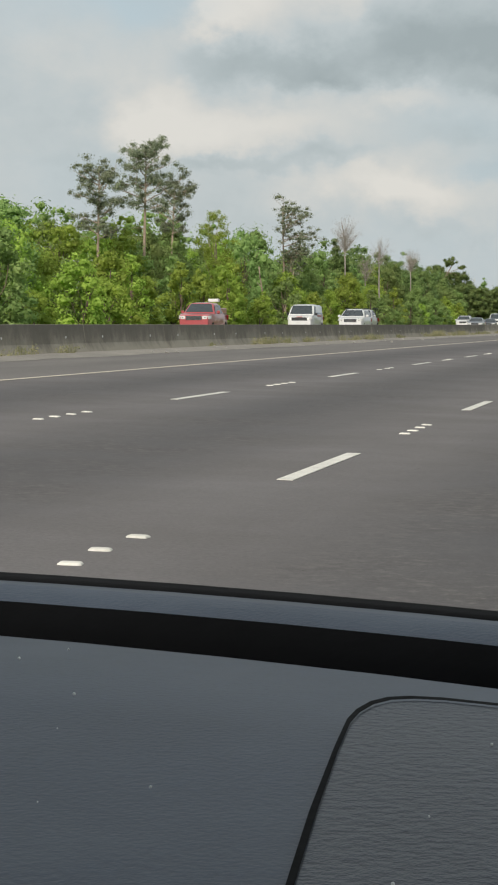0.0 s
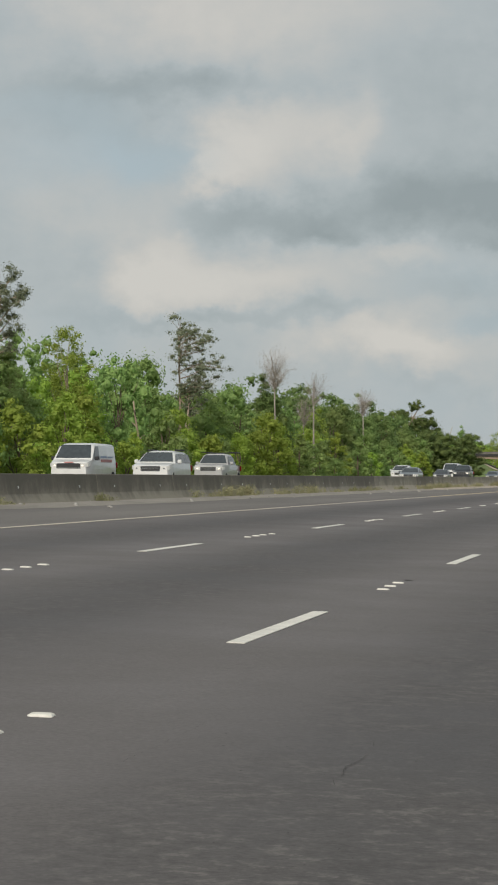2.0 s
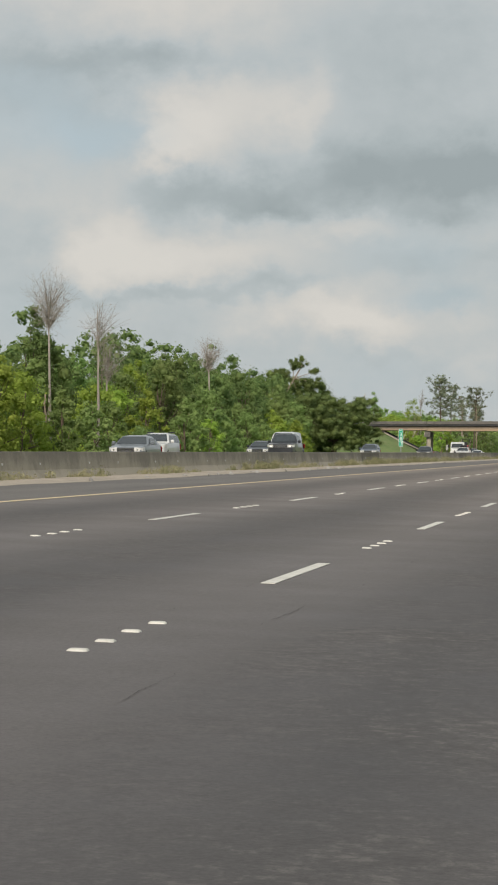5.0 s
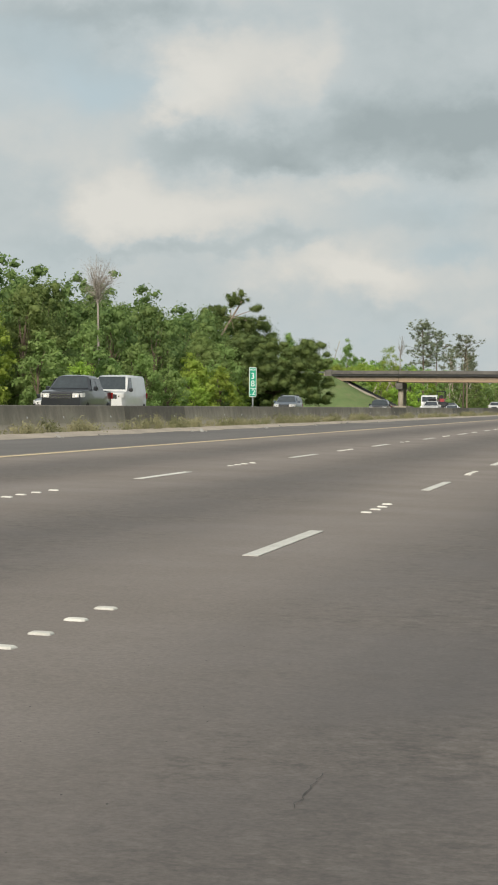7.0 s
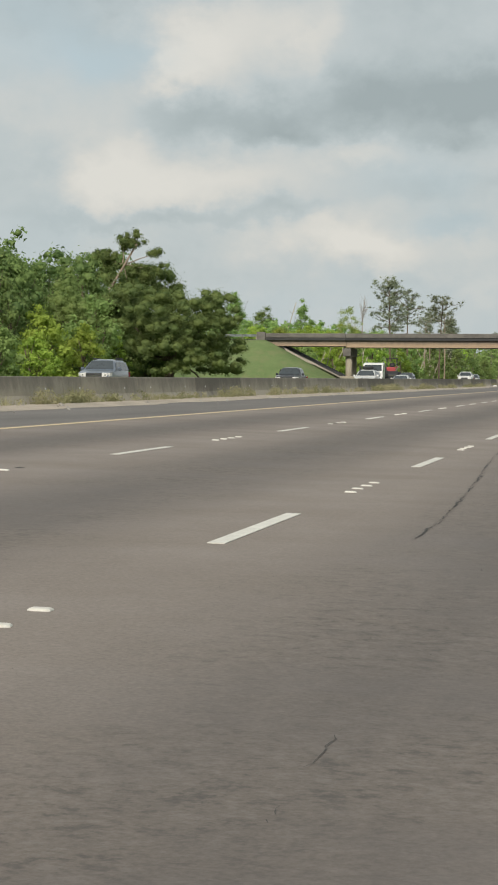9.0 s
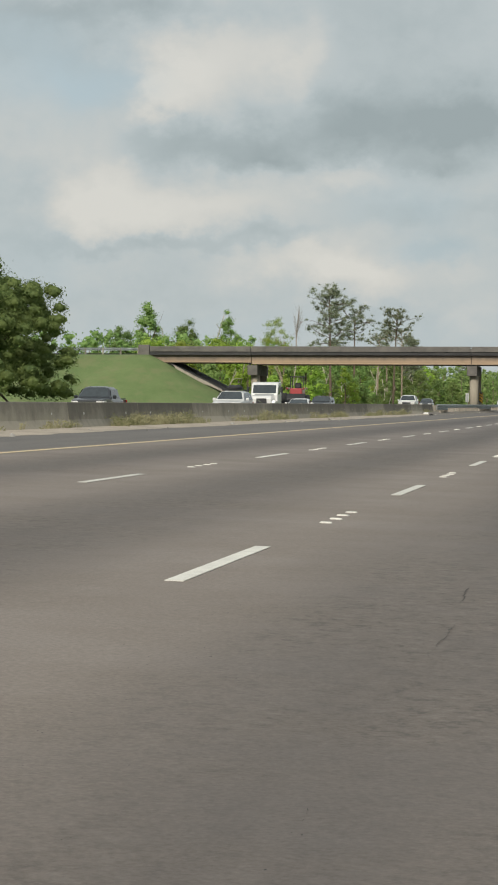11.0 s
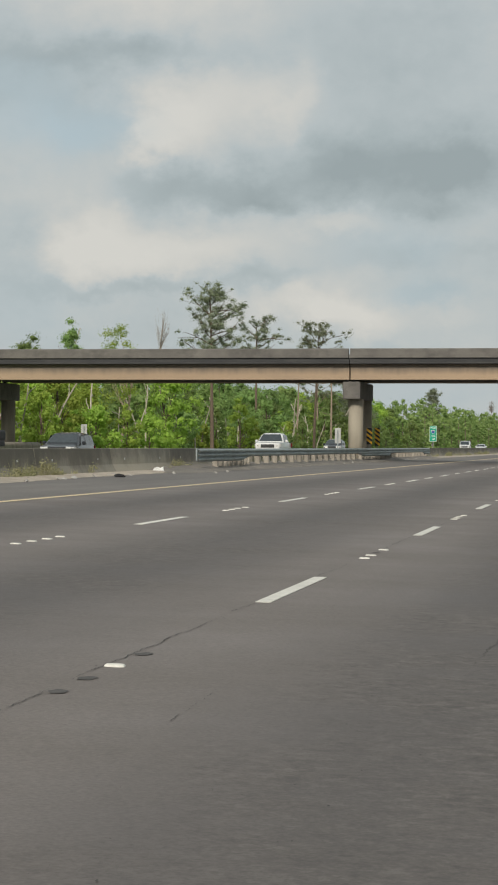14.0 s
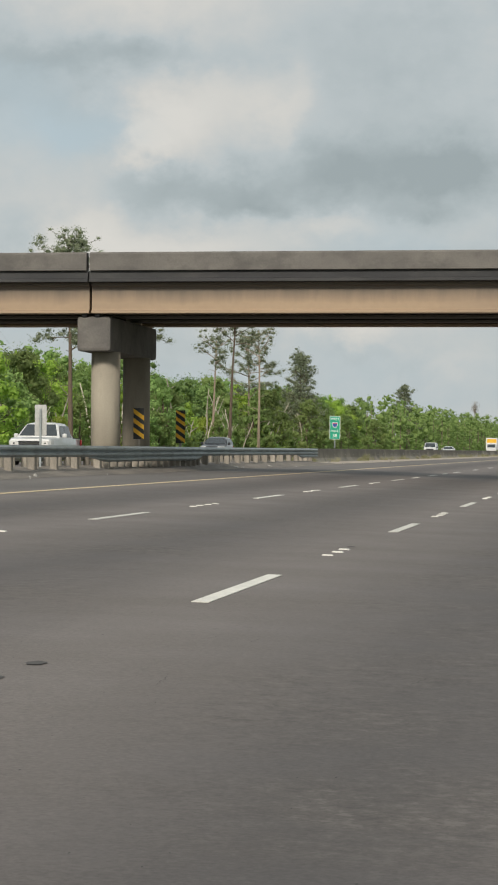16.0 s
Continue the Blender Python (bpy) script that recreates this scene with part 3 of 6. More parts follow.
def lane_lines():
    tilt = math.atan(0.0275)
    dash = stripe_mesh(0.112, 3.10)
    # a button: a flat square slab with sloping flanks and softened corners
    bm = bmesh.new()
    rings = []
    for half, z in ((0.054, 0.0), (0.053, 0.004), (0.047, 0.010), (0.042, 0.012)):
        c = 0.014
        plan = [(half, half - c), (half - c, half), (c - half, half), (-half, half - c), (-half, c - half), (c - half, -half), (half - c, -half), (half, c - half)]
        rings.append([bm.verts.new((x, y * 0.82, z)) for x, y in plan])
    for low, high in zip(rings, rings[1:]):
        for i in range(8):
            bm.faces.new((low[i], low[(i + 1) % 8], high[(i + 1) % 8], high[i]))
    bm.faces.new(rings[-1])
    button = bpy.data.meshes.new("lane_button")
    bm.to_mesh(button)
    bm.free()
    button.materials.append(WHITE_LINE)
    bm = bmesh.new()
    bmesh.ops.create_circle(bm, cap_ends=True, segments=14, radius=1.0)
    for k, v in enumerate(bm.verts):
        v.co *= (1.0 + 0.12 * math.sin(2.3 * k))
        v.co = Vector((v.co.x * 0.045, v.co.y * 0.085, 0.004))
    scar = bpy.data.meshes.new("button_scar")
    bm.to_mesh(scar)
    bm.free()
    scar.materials.append(SCAR)
    lost = {5: (3,), 6: (0,), 9: (0,), 34: (0,), 35: (0, 1, 3), 36: (2,), 38: (1,), 39: (3,), 40: (1, 2, 3), 41: (3,)}
    rnd = random.Random(5)
    for x in (LINE_1, LINE_2):
        for k in range(-1, 62):
            far = FIRST + STRIDE * k
            ob = new("lane_stripe", dash)
            ob.parent, ob.matrix_basis = road, pose(x, far - 1.55, level(x) + 0.001, 0, math.degrees(tilt), 0)
            if k > 46:
                continue
            for n, o in enumerate((3.25, 3.86, 4.47, 5.08)):
                gone = n in lost.get(k, ()) if x == LINE_1 else rnd.random() < 0.07
                ob = new("button_scar" if gone else "lane_button", scar if gone else button)
                ob.parent, ob.matrix_basis = road, pose(x + rnd.uniform(-0.015, 0.015), far + o + rnd.uniform(-0.03, 0.03), level(x), 0, math.degrees(tilt), rnd.uniform(-8, 8))
    for y0, y1, half, paint_, words in ((Y0, 150, 0.075, WORN_LINE, "edge line worn to a dull grey-white"), (150, Y1, 0.08, YELLOW_LINE, "faded yellow edge line")):
        verts, faces = strip([EDGE - half, EDGE + half], y0, y1, 0.006, 20)
        part("edge_line", mesh_of("edge_line", verts, faces), paint_, road, words)
    verts, faces = strip([4.74, 4.86], Y0, Y1, 0.006, 20)
    part("edge_line", mesh_of("edge_line", verts, faces), WHITE_LINE, road, "white edge line")


lane_lines()


def wandering(points, width, seed, step=0.07, sway=0.006, body=0.55):
    """A crack: a thin ragged, often broken ribbon just above the paving along a line of (x, y) points."""
    rnd = random.Random(seed)
    verts, faces, drift, joined = [], [], 0.0, False
    for (xa, ya), (xb, yb) in zip(points, points[1:]):
        n = max(2, int(abs(yb - ya) / step))
        for i in range(n):
            f = i / n
            drift = 0.85 * drift + rnd.uniform(-sway, sway)
            x, y = xa + (xb - xa) * f + drift, ya + (yb - ya) * f
            w = 0.85 * width * max(0.0, body + 1.0 * noise.noise((y * 0.7, seed, 0.5)) + 0.9 * noise.noise((y * 2.9, seed, 2.5)) + rnd.uniform(-0.55, 0.55))
            if w < 0.25 * width:
                joined = False
                continue
            verts += [(x - w / 2, y, level(x - w / 2) + 0.004), (x + w / 2, y, level(x + w / 2) + 0.004)]
            if joined:
                k = len(verts)
                faces.append((k - 4, k - 3, k - 1, k - 2))
            joined = True
    return verts, faces


def cracks():
    runs = [([(-1.41, 296.6), (-1.42, 299), (-1.50, 301.6), (-1.65, 305.7), (-1.80, 309)], 0.017), ([(-1.80, 309), (-1.97, 314), (-1.93, 328), (-1.6, 336)], 0.0085), ([(-1.86, 385), (-1.75, 402), (-1.83, 425)], 0.0065), ([(-2.64, 392), (-2.66, 420), (-2.55, 470), (-2.43, 480), (-2.43, 500)], 0.0065), ([(-1.90, 470), (-1.85, 480), (-1.60, 482.5), (-1.62, 505)], 0.006)]
    long_count = len(runs)
    rnd = random.Random(21)
    for line, y0, y1 in ((-1.87, 16, 215), (-1.84, 425, 560), (-2.68, 150, 220), (-1.05, 10, 120), (-0.8, 220, 560), (-2.67, 470, 530)):
        y = y0
        while y < y1:
            n = rnd.uniform(0.4, 2.4)
            x = line + rnd.uniform(-0.06, 0.06)
            runs.append(([(x, y), (x + rnd.uniform(-0.05, 0.05), y + n)], rnd.uniform(0.002, 0.005)))
            y += n + rnd.uniform(0.5, 9.0)
    verts, faces = [], []
    for seed, (points, width) in enumerate(runs):
        v, f = wandering(points, width, seed, step=0.035, sway=0.009, body=0.85 if width > 0.01 else 0.5)
        faces += [tuple(i + len(verts) for i in q) for q in f]
        verts += v
    tagged(part("crack", mesh_of("crack", verts, faces), CRACK, road, "dark ragged cracks"), kind="stuff")
    # crumbled grit along the worn lines
    verts, faces = [], []
    long_runs = runs[:long_count]
    for i in range(13000):
        if i < 9000:
            y = rnd.uniform(5, 560)
            x = rnd.choice((-1.87, -1.87, -1.0, -2.68, -0.8, -4.9, -1.4)) + rnd.gauss(0, 0.13)
            if noise.noise((x * 0.8, y * 0.12, 3.0)) < 0.02:
                continue
        else:
            line = rnd.choice(long_runs)[0]
            y = rnd.uniform(line[0][1], line[-1][1])
            x = float(np.interp(y, [p[1] for p in line], [p[0] for p in line])) + rnd.gauss(0, 0.022)
        s = 0.002 + 0.003 * rnd.random() ** 2
        k = len(verts)
        n = 5
        for a in range(n):
            r = s * rnd.uniform(0.4, 1.3)
            verts.append((x + r * math.cos(2 * math.pi * a / n), y + 3.0 * r * math.sin(2 * math.pi * a / n), level(x) + 0.004))
        faces.append(tuple(range(k, k + n)))
    tagged(part("crumbled_spots", mesh_of("crumbled_spots", verts, faces), CRACK, road, "small dark crumbled spots"), kind="stuff")


cracks()


# ---------------------------------------------------------------- median barrier, weeds, rails
def barrier_segment(material=None, words="grey"):
    """A concrete safety-shape segment, 9.14 m long, with two small reflectors on its face."""
    out = [(0.0, 0), (0.0, 0.075), (-0.13, 0.30), (-0.20, 0.79), (-0.215, 0.805), (-0.345, 0.805), (-0.36, 0.79), (-0.43, 0.30), (-0.56, 0.075), (-0.56, 0)]
    bm = extruded(out, "y", 0.012, 9.132)
    bmesh.ops.bevel(bm, geom=[e for e in bm.edges if abs(e.verts[0].co.y - e.verts[1].co.y) < 1e-4], offset=0.012, segments=1, affect="EDGES")
    seg = part("concrete_barrier", bm, material or BARRIER)
    tagged(seg, f"weathered {words} concrete median barrier segment with rain streaks", "barrier", "median barrier")
    part("joint_filler", extruded([(x + (0.003 if x > -0.28 else -0.003), z + (0.003 if z > 0.7 else 0)) for x, z in out], "y", -0.014, 0.014), CONCRETE, seg, "pale mortar joint")
    for y in (1.83, 7.31):
        part("reflector", box(-0.175, -0.150, y - 0.045, y + 0.045, 0.40, 0.50, 0.006), SIGN_WHITE, seg, "small white reflector")
    return seg


pale, black = None, None
rnd_barrier = random.Random(12)
for k in range(0, 140):
    y = 212.95 + 9.144 * (k - 34)
    if y < -60 or 524.5 < y + 9 and y < 606:
        continue
    m = pose(FACE, y, level(FACE) - 0.005, 0, 0, 0)
    # blacker concrete near both ends; sunlight on the middle stretch is painted in as paler segments
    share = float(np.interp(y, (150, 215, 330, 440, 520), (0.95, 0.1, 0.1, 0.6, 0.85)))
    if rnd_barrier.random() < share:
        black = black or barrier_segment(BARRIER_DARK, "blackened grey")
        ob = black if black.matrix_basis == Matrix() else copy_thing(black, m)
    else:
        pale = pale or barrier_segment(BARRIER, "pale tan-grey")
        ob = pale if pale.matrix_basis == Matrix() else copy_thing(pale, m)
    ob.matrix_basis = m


def ragged_strip(x0, x1, y0, y1, lift, seed, step=0.5):
    rnd = random.Random(seed)
    verts, faces, d = [], [], 0.0
    n = int((y1 - y0) / step)
    for i in range(n + 1):
        d = 0.88 * d + rnd.uniform(-0.12, 0.12)
        y = y0 + (y1 - y0) * i / n
        xb = x1 + d + 0.35 * noise.noise((y * 0.05, seed, 0))
        up = lift * min(1.0, 0.1 + (y - y0) / 7, 0.1 + (y1 - y) / 7)
        verts += [(x0, y, level(x0) + up), ((x0 + xb) / 2, y, max(level(x0), level((x0 + xb) / 2)) + up), (xb, y, level(xb) + 0.004)]
        if i:
            k = len(verts)
            faces += [(k - 6, k - 5, k - 2, k - 3), (k - 5, k - 4, k - 1, k - 2)]
    return verts, faces


tagged(part("dirt", mesh_of("dirt", *ragged_strip(FACE + 0.02, FACE + 1.4, -60, 195, 0.07, 13)), GREY_DIRT), "grey grit swept against the barrier foot", "dirt", kind="structure")
tagged(part("dirt", mesh_of("dirt", *ragged_strip(FACE + 0.02, FACE + 1.5, 195, 1200, 0.07, 3)), DIRT), "pale sandy dirt washed against the barrier foot", "dirt", kind="structure")


def weeds():
    """Weeds along the barrier foot: low leafy tufts and dry stalks, thick in places and bare in others."""
    rng = np.random.default_rng(7)
    verts, faces, count = [], [], 0
    cs, rs = [], []
    y = 20.0
    while y < 900:
        y += rng.exponential(0.42 if y < 640 else 0.9)
        if 515 < y < 606:
            continue
        lush = float(np.interp(y, (60, 110, 250, 300, 420, 500), (-0.25, -0.15, 0.15, 0.35, 0.25, -0.05)))
        dense = noise.noise((y * 0.09, 3.1, 0)) + 0.5 * noise.noise((y * 0.5, 9.0, 0)) + lush
        if dense < rng.uniform(-0.35, 0.45):
            continue
        wide, tall = rng.uniform(0.12, 0.42), rng.uniform(0.10, 0.34) * (1.0 + 0.9 * max(0, dense))
        cx, z = FACE + 0.08 + abs(rng.normal(0, 0.20)), level(FACE) + 0.03
        for i in range(1 + int(4 * wide / 0.3)):
            r = rng.uniform(0.35, 0.7) * tall
            cs.append((max(FACE + 0.05, cx + rng.normal(0, 0.4 * wide)), y + rng.normal(0, wide), z + rng.uniform(0.3, 0.8) * tall))
            rs.append(r)
        for i in range(int(45 * wide / 0.3)):
            dx, dy = rng.normal(0, 0.45 * wide), rng.normal(0, wide)
            x, yy = max(FACE + 0.03, cx + dx * 0.5), y + dy
            h = 1.25 * tall * rng.uniform(0.45, 1.2) * max(0.3, 1 - (dy / (2.2 * wide)) ** 2)
            a = rng.uniform(0, 2 * math.pi)
            w, lean = rng.uniform(0.004, 0.010), rng.uniform(0.1, 0.7) * h
            ux, uy = math.cos(a), math.sin(a)
            verts += [(x - w * uy, yy + w * ux, z), (x + w * uy, yy - w * ux, z), (x + ux * lean, yy + uy * lean, z + h)]
            faces.append((count, count + 1, count + 2))
            count += 3
    stalks = (np.array(verts), np.array(faces))
    tufts = leaf_arrays(cs, rs, 42000, 0.055, rng, 0.8, 0.4, 0.0, 0.3, 0.2)
    tagged(part("weeds", leaf_mesh("weeds", [stalks, tufts]), WEED), "dry yellow-green weeds along the barrier foot", "weeds", kind="stuff")
    rnd = random.Random(4)
    bm = bmesh.new()
    for i in range(420):
        y = rnd.uniform(60, 640)
        x = FACE + rnd.uniform(0.25, 2.6) * rnd.random() ** 0.5 + 0.1
        s = rnd.uniform(0.02, 0.075)
        bmesh.ops.create_icosphere(bm, subdivisions=1, radius=s, matrix=Matrix.LocRotScale((x, y, level(x) + s * 0.45), Euler((rnd.random(), rnd.random(), rnd.random())), (rnd.uniform(0.7, 2), rnd.uniform(0.7, 2), rnd.uniform(0.3, 0.8))))
    tagged(part("roadside_litter", bm, LITTER), "small stones and litter scattered on the shoulder", "litter", kind="stuff")


# one wave of the rolled beam: outwards, downwards
WAVE = [(0.0, 0.0), (0.022, 0.02), (0.08, 0.06), (0.08, 0.10), (0.022, 0.14), (0.0, 0.156)]


def rail_beam(y0, y1, x, top, deep=(), kinks=()):
    """A rolled steel beam along the road: two waves, and a third one where deep, rows of (y, 0 to 1), lets it out below."""
    stations = sorted({y0, y1, *[k[0] for k in kinks if y0 < k[0] < y1], *[k[0] for k in deep if y0 < k[0] < y1], *[y0 + (y1 - y0) * i / 8 for i in range(9)]})
    along = lambda y, rows: float(np.interp(y, [k[0] for k in rows], [k[1] for k in rows])) if rows else 0.0
    waves = 3 if deep else 2
    verts, faces, m = [], [], 2 * (5 * waves + 1)
    for y in stations:
        d = along(y, deep)
        line = [(0.0, 0.0)]
        for k in range(waves):
            s = 1.0 if k < 2 else d
            line += [(u * max(s, 0.02), line[5 * k][1] + v * max(s, 0.02)) for u, v in WAVE[1:]]
        for u, v in line:
            verts.append((x + along(y, kinks) + u, y, top - v))
        for u, v in reversed(line):
            verts.append((x + along(y, kinks) + u - 0.008, y, top - v))
    for j in range(len(stations) - 1):
        for i in range(m):
            i2 = (i + 1) % m
            faces.append((j * m + i, j * m + i2, (j + 1) * m + i2, (j + 1) * m + i))
    faces += [tuple(range(m)), tuple(range((len(stations) - 1) * m, len(stations) * m))]
    return mesh_of("rail_beam", verts, faces)


def guard_rails():
    near = thing("guard_rail", "galvanised steel guard rail on timber posts beside the pier", "guard rail", "median guard rails")
    z = level(-14.8)
    kinks = ((513.2, 0.0), (522, 0.05), (525, -0.10), (561, -0.10), (564, 0.06), (577, 0.06), (579.5, -0.10), (604, -0.15), (612, -0.45))
    deep = ((513.2, 1), (522, 1), (524.6, 0), (561.3, 0), (563.2, 1), (577, 1), (579, 0), (603, 0), (605, 0.9), (612.5, 0.9))
    for k, (a, e) in enumerate(((513.2, 524.7), (524.4, 543), (542.7, 561.4), (561.1, 579.2), (578.9, 596), (595.7, 612.5))):
        part("rail_beam", rail_beam(a, e, -14.62 + 0.004 * (k % 2), z + 0.80, deep, kinks), GALVANISED, near)
    part("end_shoe", box(-14.66, -14.60, 513.05, 513.25, z + 0.36, z + 0.81, 0.012), GALVANISED, near)
    bm = box(-0.10, 0.10, -0.11, 0.11, -0.1, 0.76, 0.02)
    post = bpy.data.meshes.new("post")
    bm.to_mesh(post)
    bm.free()
    post.materials.append(POST_WOOD)
    bend = lambda y: float(np.interp(y, [k[0] for k in kinks], [k[1] for k in kinks]))
    y = 517.2
    rnd = random.Random(2)
    while y < 612:
        ob = new("post", post)
        ob.parent, ob.matrix_basis = near, pose(-14.74 + bend(y), y, z + rnd.uniform(-0.03, 0.02), rnd.uniform(-1, 1), rnd.uniform(-1, 1), rnd.uniform(-3, 3))
        y += (0.95 if y < 524 or 561 < y < 578 else 2.35) * rnd.uniform(0.93, 1.07)
    far = thing("guard_rail", "steel guard rail on stout round timber posts behind the pier", "guard rail", "median guard rails")
    part("rail_beam", rail_beam(521.0, 612, -16.9, z + 0.66), GALVANISED, far)
    bm = rod((0, 0, -0.1), (0, 0, 0.72), 0.11, sides=10)
    bmesh.ops.bevel(bm, geom=[e for e in bm.edges if e.verts[0].co.z > 0.7 and e.verts[1].co.z > 0.7], offset=0.03, segments=2, affect="EDGES")
    post = bpy.data.meshes.new("post")
    bm.to_mesh(post)
    bm.free()
    post.materials.append(POST_WOOD)
    y = 521.5
    while y < 612:
        ob = new("post", post)
        ob.parent, ob.matrix_basis = far, pose(-16.76 + rnd.uniform(-0.03, 0.03), y, z + rnd.uniform(-0.04, 0.05), rnd.uniform(-2, 2), rnd.uniform(-2, 2), 0)
        y += 1.27
    tagged(part("dirt", mesh_of("dirt", *ragged_strip(-16.15, -13.7, 508, 614, 0.19, 8)), GRIT), "dark gritty verge under the guard rail", "dirt", kind="structure")


guard_rails()


def crumpled(name, x, y, size, material, seed, label, category):
    """A crumpled scrap lying on the shoulder."""
    bm = bmesh.new()
    bmesh.ops.create_icosphere(bm, subdivisions=3, radius=1.0)
    for v in bm.verts:
        k = 1.0 + 0.45 * noise.noise(v.co * 1.7 + Vector((seed, 0, 0))) + 0.2 * noise.noise(v.co * 4.5)
        v.co = Vector((v.co.x * size[0], v.co.y * size[1], max(-0.5, v.co.z) * size[2] + 0.5 * size[2])) * k
    ob = tagged(part(name, bm, material), label, category)
    ob.matrix_basis = pose(x, y, max(level(x), level(-15.75)) + 0.02, 0, 0, 20 * seed)


crumpled("plastic_bag", -15.1, 509.0, (0.12, 0.26, 0.11), SIGN_WHITE, 2, "crumpled white plastic bag at the barrier foot", "plastic bag")
crumpled("tyre_scrap", -13.6, 496.8, (0.09, 0.15, 0.06), TYRE, 5, "black scrap of tyre tread on the shoulder", "tyre scrap")


# ---------------------------------------------------------------- bridge and its banks
JOINTS = [-49.26, -38.5, -15.76, 6.98, 17.7]
B0, B1 = 565.6, 573.8      # near and far edge of the deck


def bridge():
    b = thing("bridge", "concrete road bridge with tan girders and dark weathered parapets", "bridge", at=None)
    for x0, x1 in zip(JOINTS, JOINTS[1:]):
        short = x1 - x0 < 15
        low = 5.24 if short else 5.08
        g = 0.02
        for y, side in ((B0, 1), (B1, -1)):
            s = side
            gap = 0.045
            out = [(y - s * 0.03, 6.36), (y - s * 0.03, 6.87), (y, 6.92), (y + s * 0.28, 6.92), (y + s * 0.30, 6.36)]
            part("parapet", extruded(out, "x", x0 + gap, x1 - gap, 0.012), PARAPET, b, "grey weathered concrete parapet wall")
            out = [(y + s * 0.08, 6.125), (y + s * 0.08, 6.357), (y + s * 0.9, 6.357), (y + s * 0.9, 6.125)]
            part("fascia", extruded(out, "x", x0 + g, x1 - g, 0.008), FASCIA, b, "recessed fascia with shade painted in as near-black")
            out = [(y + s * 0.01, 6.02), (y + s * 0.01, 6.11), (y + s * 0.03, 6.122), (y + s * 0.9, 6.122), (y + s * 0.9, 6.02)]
            part("ledge", extruded(out, "x", x0 + g, x1 - g, 0.008), FASCIA, b, "concrete ledge in the painted shade-dark colour")
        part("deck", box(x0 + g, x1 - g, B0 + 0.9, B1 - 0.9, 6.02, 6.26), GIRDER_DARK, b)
        # outer girders tan, inner ones in the darker tone of the deck
        for n, y in enumerate((B0 + 0.55, B0 + 2.9, B0 + 5.3, B1 - 0.55)):
            out = [(y - 0.26, low), (y + 0.26, low), (y + 0.26, low + 0.07), (y + 0.10, low + 0.13), (y + 0.10, 5.86), (y + 0.24, 5.92), (y + 0.24, 6.015), (y - 0.24, 6.015), (y - 0.24, 5.92), (y - 0.17, 5.89), (y - 0.17, low + 0.11), (y - 0.26, low + 0.07)]
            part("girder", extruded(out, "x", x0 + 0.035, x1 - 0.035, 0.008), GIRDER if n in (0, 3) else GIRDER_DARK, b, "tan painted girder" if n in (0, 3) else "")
    for px in JOINTS[1:-1]:
        c = px + 0.08
        cap = part("pier_cap", box(c - 0.53, c + 0.53, B0 + 0.45, B0 + 7.3, 3.93, 5.0, 0.10, segments=2), PARAPET, b, "dark stained concrete pier cap")
        for y in (B0 + 0.55, B0 + 2.9, B0 + 5.3, B1 - 0.55):
            if y < B0 + 7.4:
                for dx in (-0.28, 0.12):
                    part("bearing", box(px + dx, px + dx + 0.16, y - 0.15, y + 0.15, 4.99, 5.26 if px == -38.5 and dx < 0 else 5.085, 0.01), TRIM, cap)
        for y in (B0 + 1.5, B0 + 5.9):
            bm = rod((c + 0.15, y, -0.3), (c + 0.15, y, 3.95), 0.45, sides=28)
            for f in bm.faces:
                f.smooth = len(f.verts) == 4
            part("column", bm, CONCRETE, b, "pale round concrete column")
    for x0, x1 in ((-50.45, -49.28), (17.72, 18.9)):
        part("end_block", box(x0, x1, B0 - 0.05, B0 + 0.45, 5.6, 7.08, 0.04), PARAPET, b)
        part("end_block", box(x0, x1, B1 - 0.45, B1 + 0.05, 5.6, 7.08, 0.04), PARAPET, b)
        part("abutment", box(x0 + 0.1, x1 - 0.1, B0 + 0.5, B1 - 0.5, 2.0, 6.2, 0.03), CONCRETE, b)


bridge()


